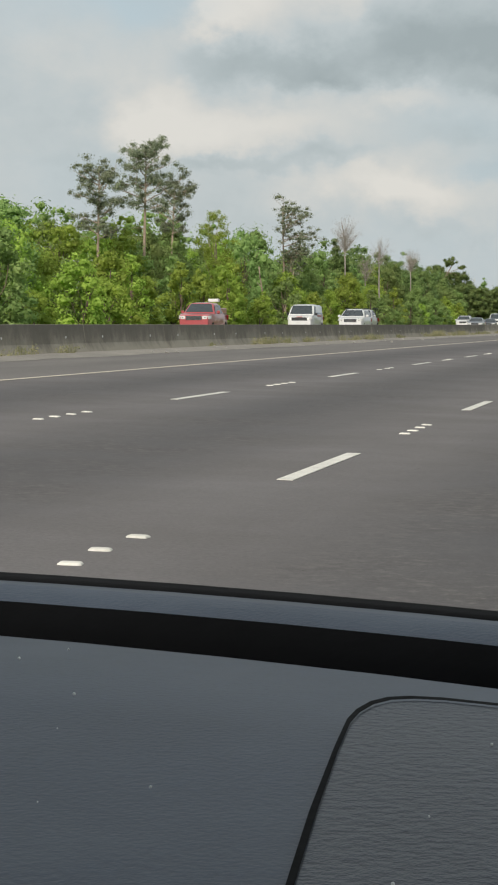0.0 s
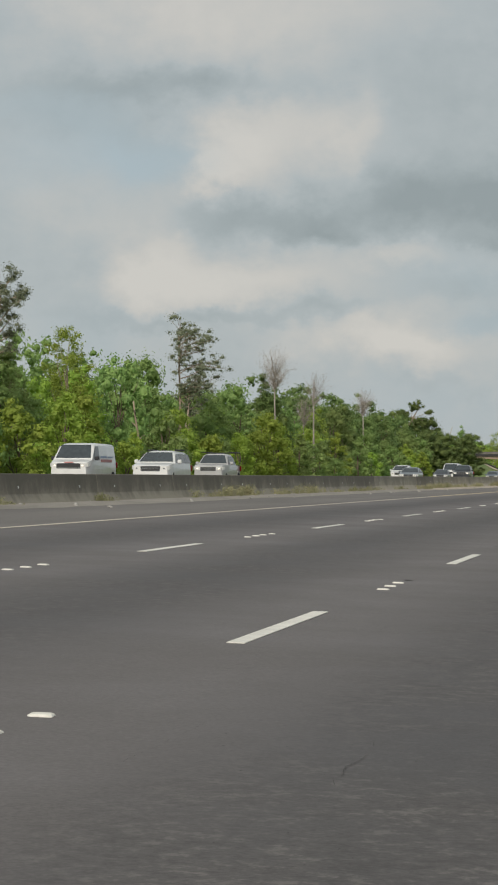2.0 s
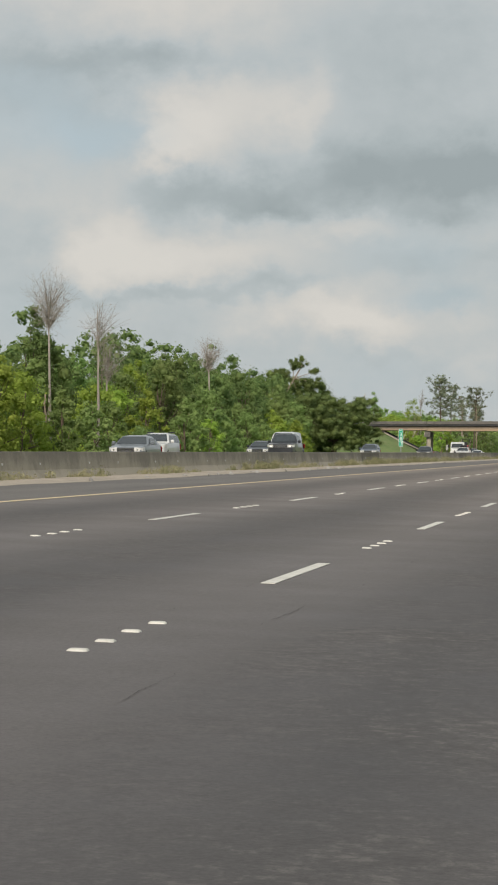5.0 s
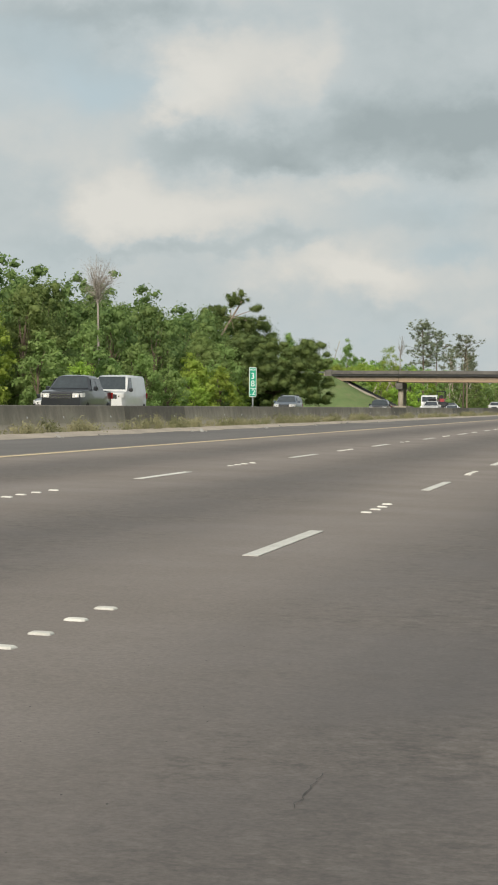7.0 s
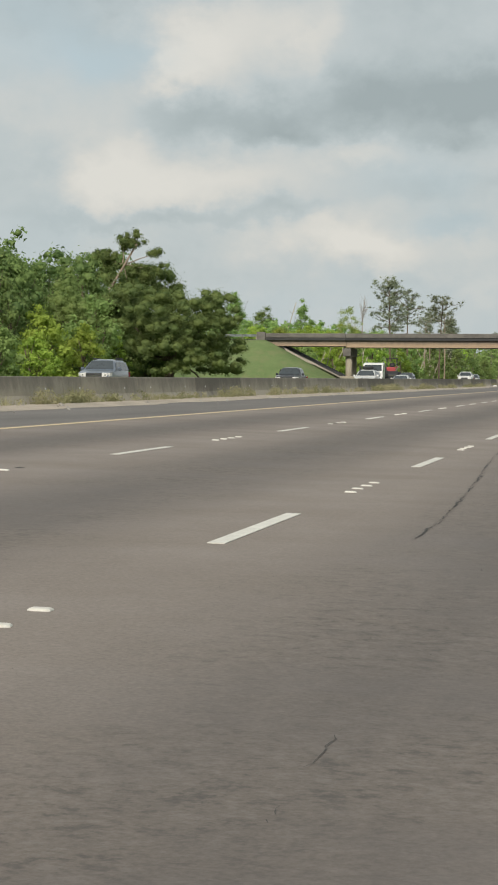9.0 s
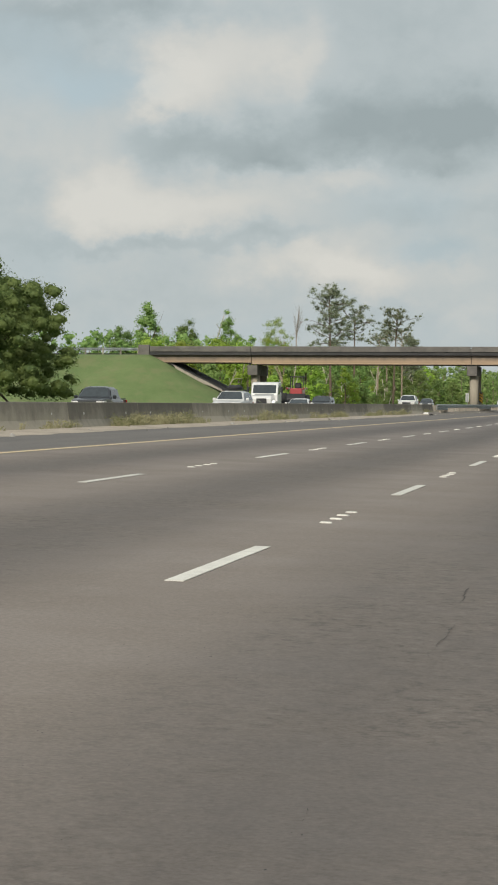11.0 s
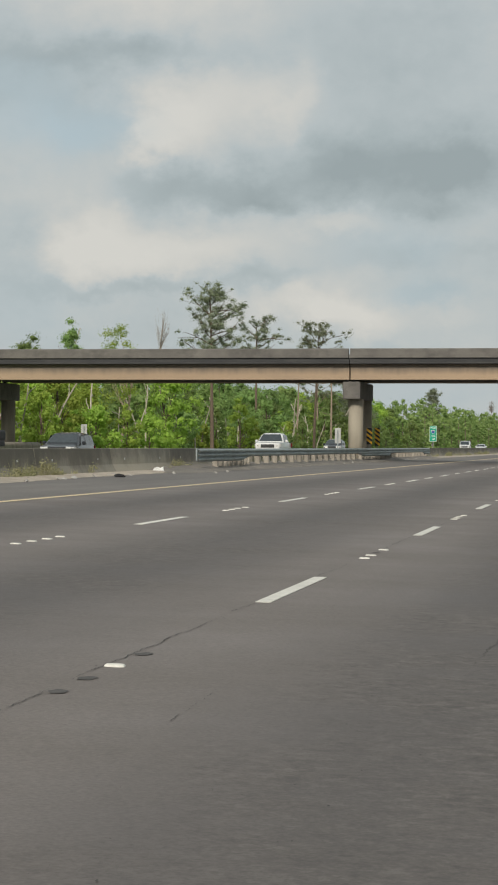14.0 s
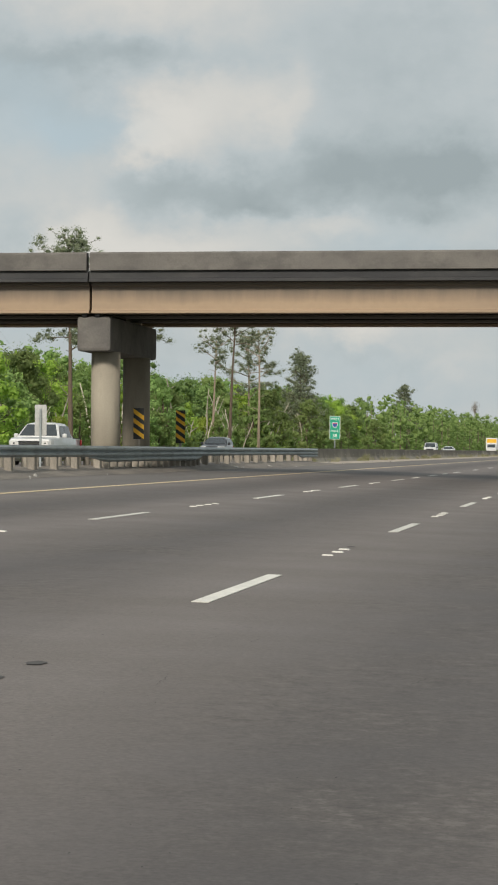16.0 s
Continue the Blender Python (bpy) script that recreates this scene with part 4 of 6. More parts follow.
def bank(sign, edge):
    """The grassed approach bank: a flat top that ends at the bridge in a rounded slope."""
    verts, faces = [], []
    us = [0, 1, 2, 3, 4, 5, 6, 7, 8, 9, 10, 11, 12, 13, 15]
    xs = [edge + sign * u for u in us][::-1] + [edge - sign * u for u in (2, 5, 9, 14, 20, 30, 45, 65, 90, 130, 200)]
    ys = [B0 - d for d in (17, 15, 13, 12, 11, 10, 9, 8, 7, 6, 5, 4, 3, 2, 1, 0)] + [B0 + 2, B0 + 4, B0 + 6.4, B1] + [B1 + d for d in (1, 2, 3, 4, 6, 8, 10, 12, 14, 17)]
    for x in xs:
        for y in ys:
            out = max(0.0, sign * (x - edge))
            side = max(0.0, B0 - 0.6 - y, y - B1 - 0.6)
            d = math.hypot(out, side)
            z = max(-0.45, 6.05 - 0.5 * d) + 0.12 * noise.noise((x * 0.15, y * 0.2, 5.0)) * (1 if d > 0.5 else 0)
            verts.append((x, y, z))
    w = len(ys)
    for j in range(len(xs) - 1):
        for i in range(w - 1):
            q = (j * w + i, j * w + i + 1, (j + 1) * w + i + 1, (j + 1) * w + i)
            faces.append(q if sign > 0 else q[::-1])
    tagged(part("embankment", mesh_of("embankment", verts, faces, True), GRASS), "mown green grass bank leading up to the bridge", "embankment", kind="structure")
    # paved slope under the deck, whose shade is put into its dark colour
    top, foot = edge + sign * 1.0, edge + sign * 12.2
    out = [(top, 5.62), (foot, 0.02), (foot, 0.22), (top, 5.82)] if sign > 0 else [(top, 5.82), (foot, 0.22), (foot, 0.02), (top, 5.62)]
    tagged(part("slope_paving", extruded(out, "y", B0 + 0.5, B1 - 0.2, 0.02), FASCIA), "stained concrete slope paving, painted dark for the shade under the deck", "slope paving", kind="structure")
    tagged(part("road", box(min(edge - sign * 1.2, edge - sign * 200), max(edge - sign * 1.2, edge - sign * 200), B0 + 0.9, B1 - 0.9, 6.06, 6.18), SHOULDER), "asphalt approach road on the bank", "road", kind="structure")


bank(1, -49.3)
bank(-1, 17.8)


def pier_foot():
    """A concrete wall round the feet of the outer columns, and a paved flare that runs from the slope down beside it."""
    out = [(-39.6, -0.2), (-39.6, 1.16), (-39.45, 1.30), (-37.25, 1.30), (-37.08, 1.16), (-36.95, -0.2)]
    wall = part("crash_wall", extruded(out, "y", B0 - 1.6, B0 + 9.6, 0.06), CONCRETE)
    tagged(wall, "low stained concrete wall round the feet of the bridge columns", "wall", kind="structure")
    rows = (0.45, -0.3, -2.0, -4.0)
    verts, faces = [], []
    for k, dy in enumerate(rows):
        for i in range(9):
            x = -47.0 + 1.2 * i
            z = max(0.06, 6.05 - 0.5 * math.hypot(x + 49.3, max(0.0, -dy - 0.6)) + 0.16 - 0.05 * k * (i < 3))
            verts.append((x + 0.25 * k, B0 + dy * (0.10 + 0.90 * (i / 8) ** 2), z))
    for k in range(3):
        for i in range(8):
            a = 9 * k + i
            faces.append((a, a + 9, a + 10, a + 1))
    tagged(part("slope_paving", mesh_of("slope_paving", verts, faces), CONCRETE), "tan concrete flare beside the slope paving", "slope paving", kind="structure")


pier_foot()


def bank_rail():
    r = thing("guard_rail", "steel guard rail on posts along the top of the bank", "guard rail")
    me = rail_beam(0, 40, 0, 0.73)
    me.transform(pose(-50.4, B0 + 0.25, 6.05, 0, 0, 90))
    part("rail_beam", me, GALVANISED, r)
    for i in range(20):
        part("post", box(-50.6 - 1.9 * i, -50.45 - 1.9 * i, B0 + 0.27, B0 + 0.42, 5.6, 6.78, 0.01), POST_WOOD, r)


bank_rail()


# ---------------------------------------------------------------- signs
def rounded(w, h, r, n=5):
    pts = []
    for cx, cz, a0 in ((w / 2 - r, h / 2 - r, 0), (-w / 2 + r, h / 2 - r, 90), (-w / 2 + r, -h / 2 + r, 180), (w / 2 - r, -h / 2 + r, 270)):
        for i in range(n + 1):
            a = radians(a0 + 90 * i / n)
            pts.append((cx + r * math.cos(a), cz + r * math.sin(a)))
    return pts


def panel(w, h, r, material, name, parent, y0, y1, label=""):
    return part(name, extruded(rounded(w, h, r), "y", y0, y1), material, parent, label)


def mile_sign(at, w, h, rows, shield=None, label="", foot=1.6):
    s = thing("mile_sign", label, "sign", "mile signs")
    p = panel(w, h, 0.05, SIGN_WHITE, "panel", s, 0.0, 0.012, "white bordered sign plate")
    panel(w - 0.05, h - 0.05, 0.035, SIGN_GREEN, "green_face", p, -0.004, -0.0005)
    for text, size, z in rows:
        ob = part("lettering", letters(text, size, 0.002), SIGN_WHITE, p, "white lettering")
        ob.location = (0, -0.007, z)
    if shield:
        z, r = shield
        out = [(-r, r * 0.75), (-r * 0.5, r), (0, r * 0.85), (r * 0.5, r), (r, r * 0.75), (r * 0.95, -r * 0.1), (r * 0.5, -r * 0.75), (0, -r), (-r * 0.5, -r * 0.75), (-r * 0.95, -r * 0.1)]
        part("shield", extruded([(u, v + z) for u, v in out], "y", -0.009, -0.005), SIGN_WHITE, p, "white shield")
        part("shield_face", extruded([(u * 0.86, v * 0.86 + z) for u, v in out], "y", -0.013, -0.0095), SIGN_BLUE, p, "blue shield face")
        part("shield_band", extruded([(-r * 0.72, r * 0.45 + z), (r * 0.72, r * 0.45 + z), (r * 0.72, r * 0.68 + z), (-r * 0.72, r * 0.68 + z)], "y", -0.017, -0.0135), SIGN_RED, p, "red shield band")
    part("post", box(-0.03, 0.03, 0.013, 0.05, -h / 2 - foot, h / 2 - 0.05, 0.004), GALVANISED, s, "steel post")
    s.matrix_basis = at
    return s


marker = mile_sign(pose(-16.03, 309.4, 2.065, 0, 0, 4), 0.31, 1.24, [("MILE", 0.115, 0.51), ("3", 0.36, 0.24), ("8", 0.36, -0.08)], None, "narrow green mile marker with white numerals on a steel post", 0.42)
plate = panel(0.31, 0.36, 0.05, SIGN_WHITE, "lower_plate", marker, -0.012, -0.008, "small bordered plate below")
plate.location.z = -0.44
panel(0.265, 0.315, 0.035, SIGN_GREEN, "green_face", plate, -0.016, -0.0125)
part("lettering", letters(".2", 0.33, 0.002), SIGN_WHITE, plate, "white lettering").location = (0, -0.020, 0.0)
mile_sign(pose(-16.03, 627.4, 2.27, 0, 0, 3), 0.62, 1.36, [("WEST", 0.20, 0.50), ("MILE", 0.20, -0.20), ("38", 0.27, -0.48)], (0.15, 0.17), "green route and mile marker sign on the barrier", 0.52)


def object_marker(at, h):
    s = thing("object_marker", "yellow and black diagonal striped hazard marker on a post", "road marker", "hazard markers")
    w = 0.34
    p = part("panel", box(-w / 2, w / 2, 0, 0.01, 0, h), SIGN_BLACK, s)
    step = 0.30
    n = int(h / step) + 2
    for i in range(-1, n):
        z0 = i * step
        pts = [(-w / 2, z0 + w * 0.7), (w / 2, z0), (w / 2, z0 + 0.15), (-w / 2, z0 + w * 0.7 + 0.15)]
        pts = [(u, min(max(v, 0.0), h)) for u, v in pts]
        if max(v for _, v in pts) - min(v for _, v in pts) < 0.03 or pts[0][1] == pts[3][1] or pts[1][1] == pts[2][1]:
            continue
        part("yellow_stripe", extruded(pts, "y", -0.005, -0.001), SIGN_YELLOW, p)
    part("post", box(-0.04, 0.04, 0.012, 0.09, -1.15, h - 0.02, 0.006), POST_WOOD, s)
    s.matrix_basis = at


object_marker(pose(-14.98, 569.4, 1.26, 0, 0, 6), 1.0)
object_marker(pose(-15.6, 579.3, 1.17, 0, 0, 6), 1.2)


def blank_sign(at, w, h, foot):
    s = thing("road_sign", "bare metal back of a narrow upright road sign", "sign", "sign backs")
    panel(w, h, 0.03, SIGN_BACK, "panel", s, 0, 0.01)
    part("post", box(-0.03, 0.03, -0.045, -0.003, -h / 2 - foot, h / 2 - 0.12, 0.004), GALVANISED, s)
    s.matrix_basis = at


blank_sign(pose(-15.7, 560.0, 1.73, 0, 0, 8), 0.33, 0.86, 1.12)
blank_sign(pose(-36.2, 583.0, 2.08, 0, 0, 8), 0.42, 0.95, 2.0)


# ---------------------------------------------------------------- vehicles
def wheel_meshes(r, w):
    bm = bmesh.new()
    prof = [(r * 0.62, -w / 2), (r * 0.93, -w / 2), (r, -w * 0.36), (r, w * 0.36), (r * 0.93, w / 2), (r * 0.62, w / 2)]
    n = 24
    rings = [[bm.verts.new((x, q * math.cos(2 * math.pi * k / n), q * math.sin(2 * math.pi * k / n))) for q, x in prof] for k in range(n)]
    for k in range(n):
        a, b = rings[k], rings[(k + 1) % n]
        for i in range(len(prof)):
            j = (i + 1) % len(prof)
            bm.faces.new((a[i], a[j], b[j], b[i]))
    bmesh.ops.recalc_face_normals(bm, faces=bm.faces[:])
    tyre = bpy.data.meshes.new("tyre")
    bm.to_mesh(tyre)
    bm.free()
    tyre.materials.append(TYRE)
    bm = rod((-w * 0.36, 0, 0), (w * 0.36, 0, 0), r * 0.16, sides=12)
    for k in range(7):
        a = 2 * math.pi * k / 7
        rod((w * 0.30, r * 0.1 * math.cos(a), r * 0.1 * math.sin(a)), (w * 0.34, r * 0.6 * math.cos(a), r * 0.6 * math.sin(a)), r * 0.07, bm, 6)
        rod((-w * 0.30, r * 0.1 * math.cos(a), r * 0.1 * math.sin(a)), (-w * 0.34, r * 0.6 * math.cos(a), r * 0.6 * math.sin(a)), r * 0.07, bm, 6)
    rim = bpy.data.meshes.new("rim")
    bm.to_mesh(rim)
    bm.free()
    rim.materials.append(RIM)
    return tyre, rim


WHEEL = wheel_meshes(0.36, 0.24)
BIG_WHEEL = wheel_meshes(0.50, 0.28)


def add_wheel(parent, x, y, meshes=WHEEL, r=0.36):
    t = new("wheel", meshes[0])
    t.parent, t.location = parent, (x, y, r)
    k = new("rim", meshes[1])
    k.parent = t


def loft(stations, half, belt, tumble, sill, nose):
    """A car shell: stations (y, top) from nose to tail; narrower above the belt line and at both ends."""
    bm = bmesh.new()
    y_min, y_max = stations[0][0], stations[-1][0]
    rings = []
    for y, top in stations:
        end = min(y - y_min, y_max - y)
        w = half * (1 - 0.14 * max(0, 1 - end / nose) ** 2)
        b = min(belt, top - 0.03)
        up = w - 0.02 - max(0, top - belt) * tumble
        tall = top > belt + 0.2
        side = [(w * 0.93, sill), (w, sill + 0.14), (w, (sill + b) / 2 + 0.1), (w - 0.02, b), (up, top - 0.13 if tall else top - 0.022), (up - 0.10, top - 0.035 if tall else top - 0.008), (up - 0.32, top)]
        ring = [(-x, z) for x, z in side] + [(x, z) for x, z in reversed(side)]
        rings.append([bm.verts.new((x, y, z)) for x, z in ring])
    n = len(rings[0])
    for a, b in zip(rings, rings[1:]):
        for i in range(n):
            bm.faces.new((a[i], a[(i + 1) % n], b[(i + 1) % n], b[i]))
    bm.faces.new(rings[0])
    bm.faces.new(rings[-1])
    bmesh.ops.recalc_face_normals(bm, faces=bm.faces[:])
    for f in bm.faces:
        f.smooth = True
    for e in bm.edges:
        if len(e.link_faces) == 2 and e.calc_face_angle(0) > 0.6:
            e.smooth = False
    return bm


def sheet(corners, thick):
    """A thin curved-free pane through four corners, given thickness along its normal."""
    bm = bmesh.new()
    f = bm.faces.new([bm.verts.new(c) for c in corners])
    f.normal_update()
    r = bmesh.ops.extrude_face_region(bm, geom=[f])
    for v in (g for g in r["geom"] if isinstance(g, bmesh.types.BMVert)):
        v.co += f.normal * thick
    bmesh.ops.recalc_face_normals(bm, faces=bm.faces[:])
    return bm


def headlight(s, half, f, hood):
    """A wedge-shaped lens that starts beside the grille and sweeps back round the corner of the wing."""
    plan = [(half - 0.48, f - 0.010), (half - 0.20, f - 0.004), (half - 0.06, f + 0.12), (half + 0.004, f + 0.36), (half - 0.10, f + 0.36), (half - 0.48, f + 0.10)]
    bm = bmesh.new()
    rows = []
    for k in range(2):
        rows.append([bm.verts.new((s * x, y, (hood - 0.34 + 0.05 * i / 5, hood - 0.17 + 0.05 * min(i, 3) / 3)[k])) for i, (x, y) in enumerate(plan)])
    n = len(plan)
    for i in range(n):
        bm.faces.new((rows[0][i], rows[0][(i + 1) % n], rows[1][(i + 1) % n], rows[1][i]))
    bm.faces.new(rows[1])
    bm.faces.new(rows[0][::-1])
    bmesh.ops.recalc_face_normals(bm, faces=bm.faces)
    return bm


def motor_car(name, label, category, body, kind, at, group="oncoming vehicles", length=4.8, width=1.92, height=1.75, lights=False, extras=None):
    """A car that faces -y; kind: suv, sedan, van, pickup."""
    c = thing(name, label, category, group)
    h, L, half = height, length, width / 2
    f, r = -L / 2, L / 2
    tumble = 0.31
    if kind == "suv":
        hood, belt = 0.645 * h, 0.62 * h
        ws0, ws1, roof1 = f + 1.15, f + 1.95, r - 0.35
        st = [(f, hood - 0.28), (f + 0.10, hood - 0.12), (f + 0.5, hood - 0.04), (ws0, hood + 0.02), (ws1, h - 0.06), (ws1 + 0.5, h - 0.01), (0.4, h), (roof1 - 0.3, h - 0.04), (roof1, h - 0.10), (r - 0.03, belt + 0.05), (r, belt - 0.25)]
    elif kind == "sedan":
        hood, belt = 0.64 * h, 0.62 * h
        ws0, ws1, roof1 = f + 1.25, f + 2.05, r - 1.45
        st = [(f, hood - 0.28), (f + 0.12, hood - 0.12), (f + 0.6, hood - 0.04), (ws0, hood + 0.02), (ws1, h - 0.05), (ws1 + 0.5, h), (roof1, h - 0.05), (r - 0.75, hood + 0.06), (r - 0.12, hood + 0.02), (r, hood - 0.22)]
    elif kind == "van":
        hood, belt = 0.59 * h, 0.58 * h
        ws0, ws1, roof1 = f + 0.75, f + 1.45, r - 0.08
        tumble = 0.13
        st = [(f, hood - 0.30), (f + 0.10, hood - 0.10), (f + 0.4, hood - 0.02), (ws0, hood + 0.05), (ws1, h - 0.12), (ws1 + 0.45, h - 0.02), (0, h), (roof1 - 0.3, h - 0.02), (roof1, h - 0.08), (r, h - 0.35)]
    else:
        hood, belt = 0.64 * h, 0.62 * h
        ws0, ws1, roof1 = f + 1.45, f + 2.1, f + 3.75
        st = [(f, hood - 0.22), (f + 0.08, hood - 0.07), (f + 0.5, hood), (ws0, hood + 0.02), (ws1, h - 0.05), (ws1 + 0.4, h), (roof1 - 0.25, h - 0.02), (roof1 + 0.02, hood + 0.12), (roof1 + 0.14, hood - 0.02), (r - 0.05, hood - 0.02), (r, hood - 0.10)]
    shell = part("body", loft(st, half, belt, tumble, 0.28, 0.9), body, c)
    soft = shell.modifiers.new("bevel", "BEVEL")
    soft.width, soft.segments, soft.limit_method, soft.angle_limit = 0.085, 4, "ANGLE", 0.35
    up = lambda z: half - 0.02 - max(0, z - belt) * tumble
    # windscreen and side glass lie just proud of the shell
    def on_screen(k):
        return ws0 + (ws1 - ws0) * k, (hood + 0.02) + (h - 0.06 - hood - 0.02) * k
    (ya, za), (yb, zb) = on_screen(0.10), on_screen(0.93)
    wa, wb = up(za) - 0.09, up(zb) - 0.15
    part("windscreen", sheet([(-wa, ya - 0.012, za + 0.012), (wa, ya - 0.012, za + 0.012), (wb, yb - 0.012, zb + 0.012), (-wb, yb - 0.012, zb + 0.012)], 0.008), GLASS, c, "dark tinted windscreen")
    zt, zs = h - 0.16, belt + 0.06
    front = ws1 - 0.15
    panes = {"suv": [(front - 0.35, front + 0.75), (front + 0.82, front + 1.70), (front + 1.76, roof1 - 0.05)], "sedan": [(front - 0.35, front + 0.72), (front + 0.78, roof1 + 0.05)],
             "van": [(front - 0.25, front + 0.75)], "pickup": [(front - 0.3, front + 0.7), (front + 0.76, roof1 - 0.15)]}[kind]
    for s in (-1, 1):
        for i, (p, q) in enumerate(panes):
            lead = 0.42 if i == 0 else 0.0
            tail = 0.22 if i == len(panes) - 1 and kind in ("suv", "sedan") else 0.0
            a, b2 = (up(zs) + 0.012) * s, (up(zt) + 0.012) * s
            quad = [(a, p, zs), (a, q, zs), (b2, q - tail, zt), (b2, p + lead, zt)]
            part("side_window", sheet(quad if s > 0 else quad[::-1], 0.006), GLASS, c, "dark side glass")
        lamp = part("headlight", headlight(s, half, f, hood), LENS, c, "clear headlight")
        part("lamp_bulb", box(min(s * (half - 0.24), s * (half - 0.38)), max(s * (half - 0.24), s * (half - 0.38)), f - 0.012, f + 0.05, hood - 0.315, hood - 0.20, 0.03), LENS_LIT if lights else CHROME, lamp, "lit bulb" if lights else "bright reflector")
        part("fog_lamp", box(min(s * (half - 0.28), s * (half - 0.46)), max(s * (half - 0.28), s * (half - 0.46)), f - 0.05, f + 0.05, 0.36, 0.45, 0.02), TRIM, c, "dark recess of a fog lamp")
        part("wing_mirror", box(min(s * half, s * (half + 0.20)), max(s * half, s * (half + 0.20)), ws0 + 0.35, ws0 + 0.50, belt + 0.02, belt + 0.22, 0.04), TRIM if kind == "van" else body, c)
        part("tail_light", box(min(s * (half - 0.05), s * (half - 0.22)), max(s * (half - 0.05), s * (half - 0.22)), r - 0.12, r + 0.012, belt - 0.34, belt - 0.04, 0.02), TAIL, c)
        for y in (f + 0.92, r - 1.0):
            add_wheel(c, s * (half - 0.13), y)
    gw = half * (0.62 if kind == "van" else 0.50)
    grille = part("grille", box(-gw, gw, f - 0.012, f + 0.1, hood - 0.42, hood - 0.15, 0.03), TRIM, c, "dark grille")
    for k in range(1 if kind == "van" else 3):
        part("grille_bar", box(-gw + 0.02, gw - 0.02, f - 0.02, f + 0.01, hood - 0.36 + 0.075 * k, hood - 0.345 + 0.075 * k), CHROME, grille)
    part("bumper", box(-half * 0.9, half * 0.9, f - 0.04, f + 0.15, 0.30, 0.52, 0.05), TRIM if kind in ("van", "pickup") else body, c)
    if kind == "pickup":
        part("bed", box(-half + 0.12, half - 0.12, roof1 + 0.25, r - 0.10, hood - 0.02, hood + 0.012), TRIM, c, "open load bed")
    if extras:
        extras(c, h, half, f, r)
    c.matrix_basis = at
    return c


def roof_rails(c, h, half, f, r):
    for s in (-1, 1):
        part("roof_rail", box(s * (half - 0.30) - 0.02, s * (half - 0.30) + 0.02, f + 2.3, r - 0.7, h - 0.02, h + 0.06, 0.01), TRIM, c)


def roof_bag(c, h, half, f, r):
    roof_rails(c, h, half, f, r)
    bm = bmesh.new()
    bmesh.ops.create_icosphere(bm, subdivisions=3, radius=1.0, matrix=Matrix.LocRotScale((0.05, 0.3, h + 0.17), None, (0.52, 0.75, 0.20)))
    for v in bm.verts:
        v.co += 0.06 * Vector(noise.noise_vector(v.co * 3.1))
        v.co.z = max(v.co.z, h + 0.03)
    part("roof_bag", bm, TRIM, c, "black soft luggage bag")


def bed_rack(c, h, half, f, r):
    for y in (f + 3.9, r - 0.25):
        bm = rod((-half + 0.1, y, h * 0.62), (-half + 0.1, y, h + 0.06), 0.025)
        rod((half - 0.1, y, h * 0.62), (half - 0.1, y, h + 0.06), 0.025, bm)
        rod((-half + 0.1, y, h + 0.06), (half - 0.1, y, h + 0.06), 0.025, bm)
        part("rack_hoop", bm, TRIM, c)
    for s in (-1, 1):
        part("rack_bar", rod((s * (half - 0.1), f + 2.0, h + 0.09), (s * (half - 0.1), r - 0.2, h + 0.09), 0.025), TRIM, c)


def van_marks(c, h, half, f, r):
    # coloured side lettering, too blurred to read, as plain bars
    for x in (-half - 0.001, half + 0.001):
        for m, y0, y1, z0, z1 in ((MARK_BLUE, -0.6, 0.5, 1.36, 1.46), (MARK_PINK, -0.5, 1.5, 1.16, 1.30), (MARK_BLUE, 0.8, 1.7, 1.38, 1.45)):
            part("side_mark", box(min(x, x * 0.985), max(x, x * 0.985), y0, y1, z0, z1), m, c, "faded coloured side marking")
    part("front_mark", box(-0.22, 0.22, f + 0.03, f + 0.09, h * 0.59 - 0.135, h * 0.59 - 0.075, 0.01), MARK_PINK, c, "small faded red front marking")


def load(c, h, half, f, r):
    part("cargo_box", box(-half + 0.15, half - 0.15, f + 3.9, r - 0.15, h * 0.6, h * 0.6 + 0.42, 0.03), PAINT_RED, c)
    part("white_panel", box(0.0, 0.62, f + 4.0, f + 4.5, h + 0.05, h + 0.24, 0.02), SIGN_WHITE, c)


def on_road(x, y, turn=0.0):
    return pose(x, y, level(x, y) + 0.001, 0, 0, turn)


NEAR_LANE, FAR_LANE = -25.1, -28.8
motor_car("pickup_truck", "dull red pickup truck with a loaded bed", "pickup truck", PAINT_RED, "pickup", on_road(FAR_LANE, 130), length=5.6, width=2.0, height=1.88, extras=load)
motor_car("van", "white delivery van with faded coloured side marks", "van", PAINT_WHITE, "van", on_road(FAR_LANE, 166), lights=True, length=5.6, width=2.0, height=2.1, extras=van_marks)
motor_car("suv", "white three-row suv with a broad dark grille", "suv", PAINT_WHITE, "suv", on_road(NEAR_LANE, 167), length=5.0, width=1.97, height=1.75, extras=roof_rails)
motor_car("pickup_truck", "silver pickup truck with a black ladder rack", "pickup truck", PAINT_SILVER, "pickup", on_road(FAR_LANE, 197), lights=True, length=5.7, width=2.0, height=1.92, extras=bed_rack)
motor_car("sedan", "grey sedan with dark glass", "car", PAINT_GREY, "sedan", on_road(NEAR_LANE, 266), length=4.7, width=1.85, height=1.42)
motor_car("suv", "white suv with black roof rails", "suv", PAINT_WHITE, "suv", on_road(FAR_LANE, 288), length=4.8, width=1.95, height=1.74, extras=roof_rails)
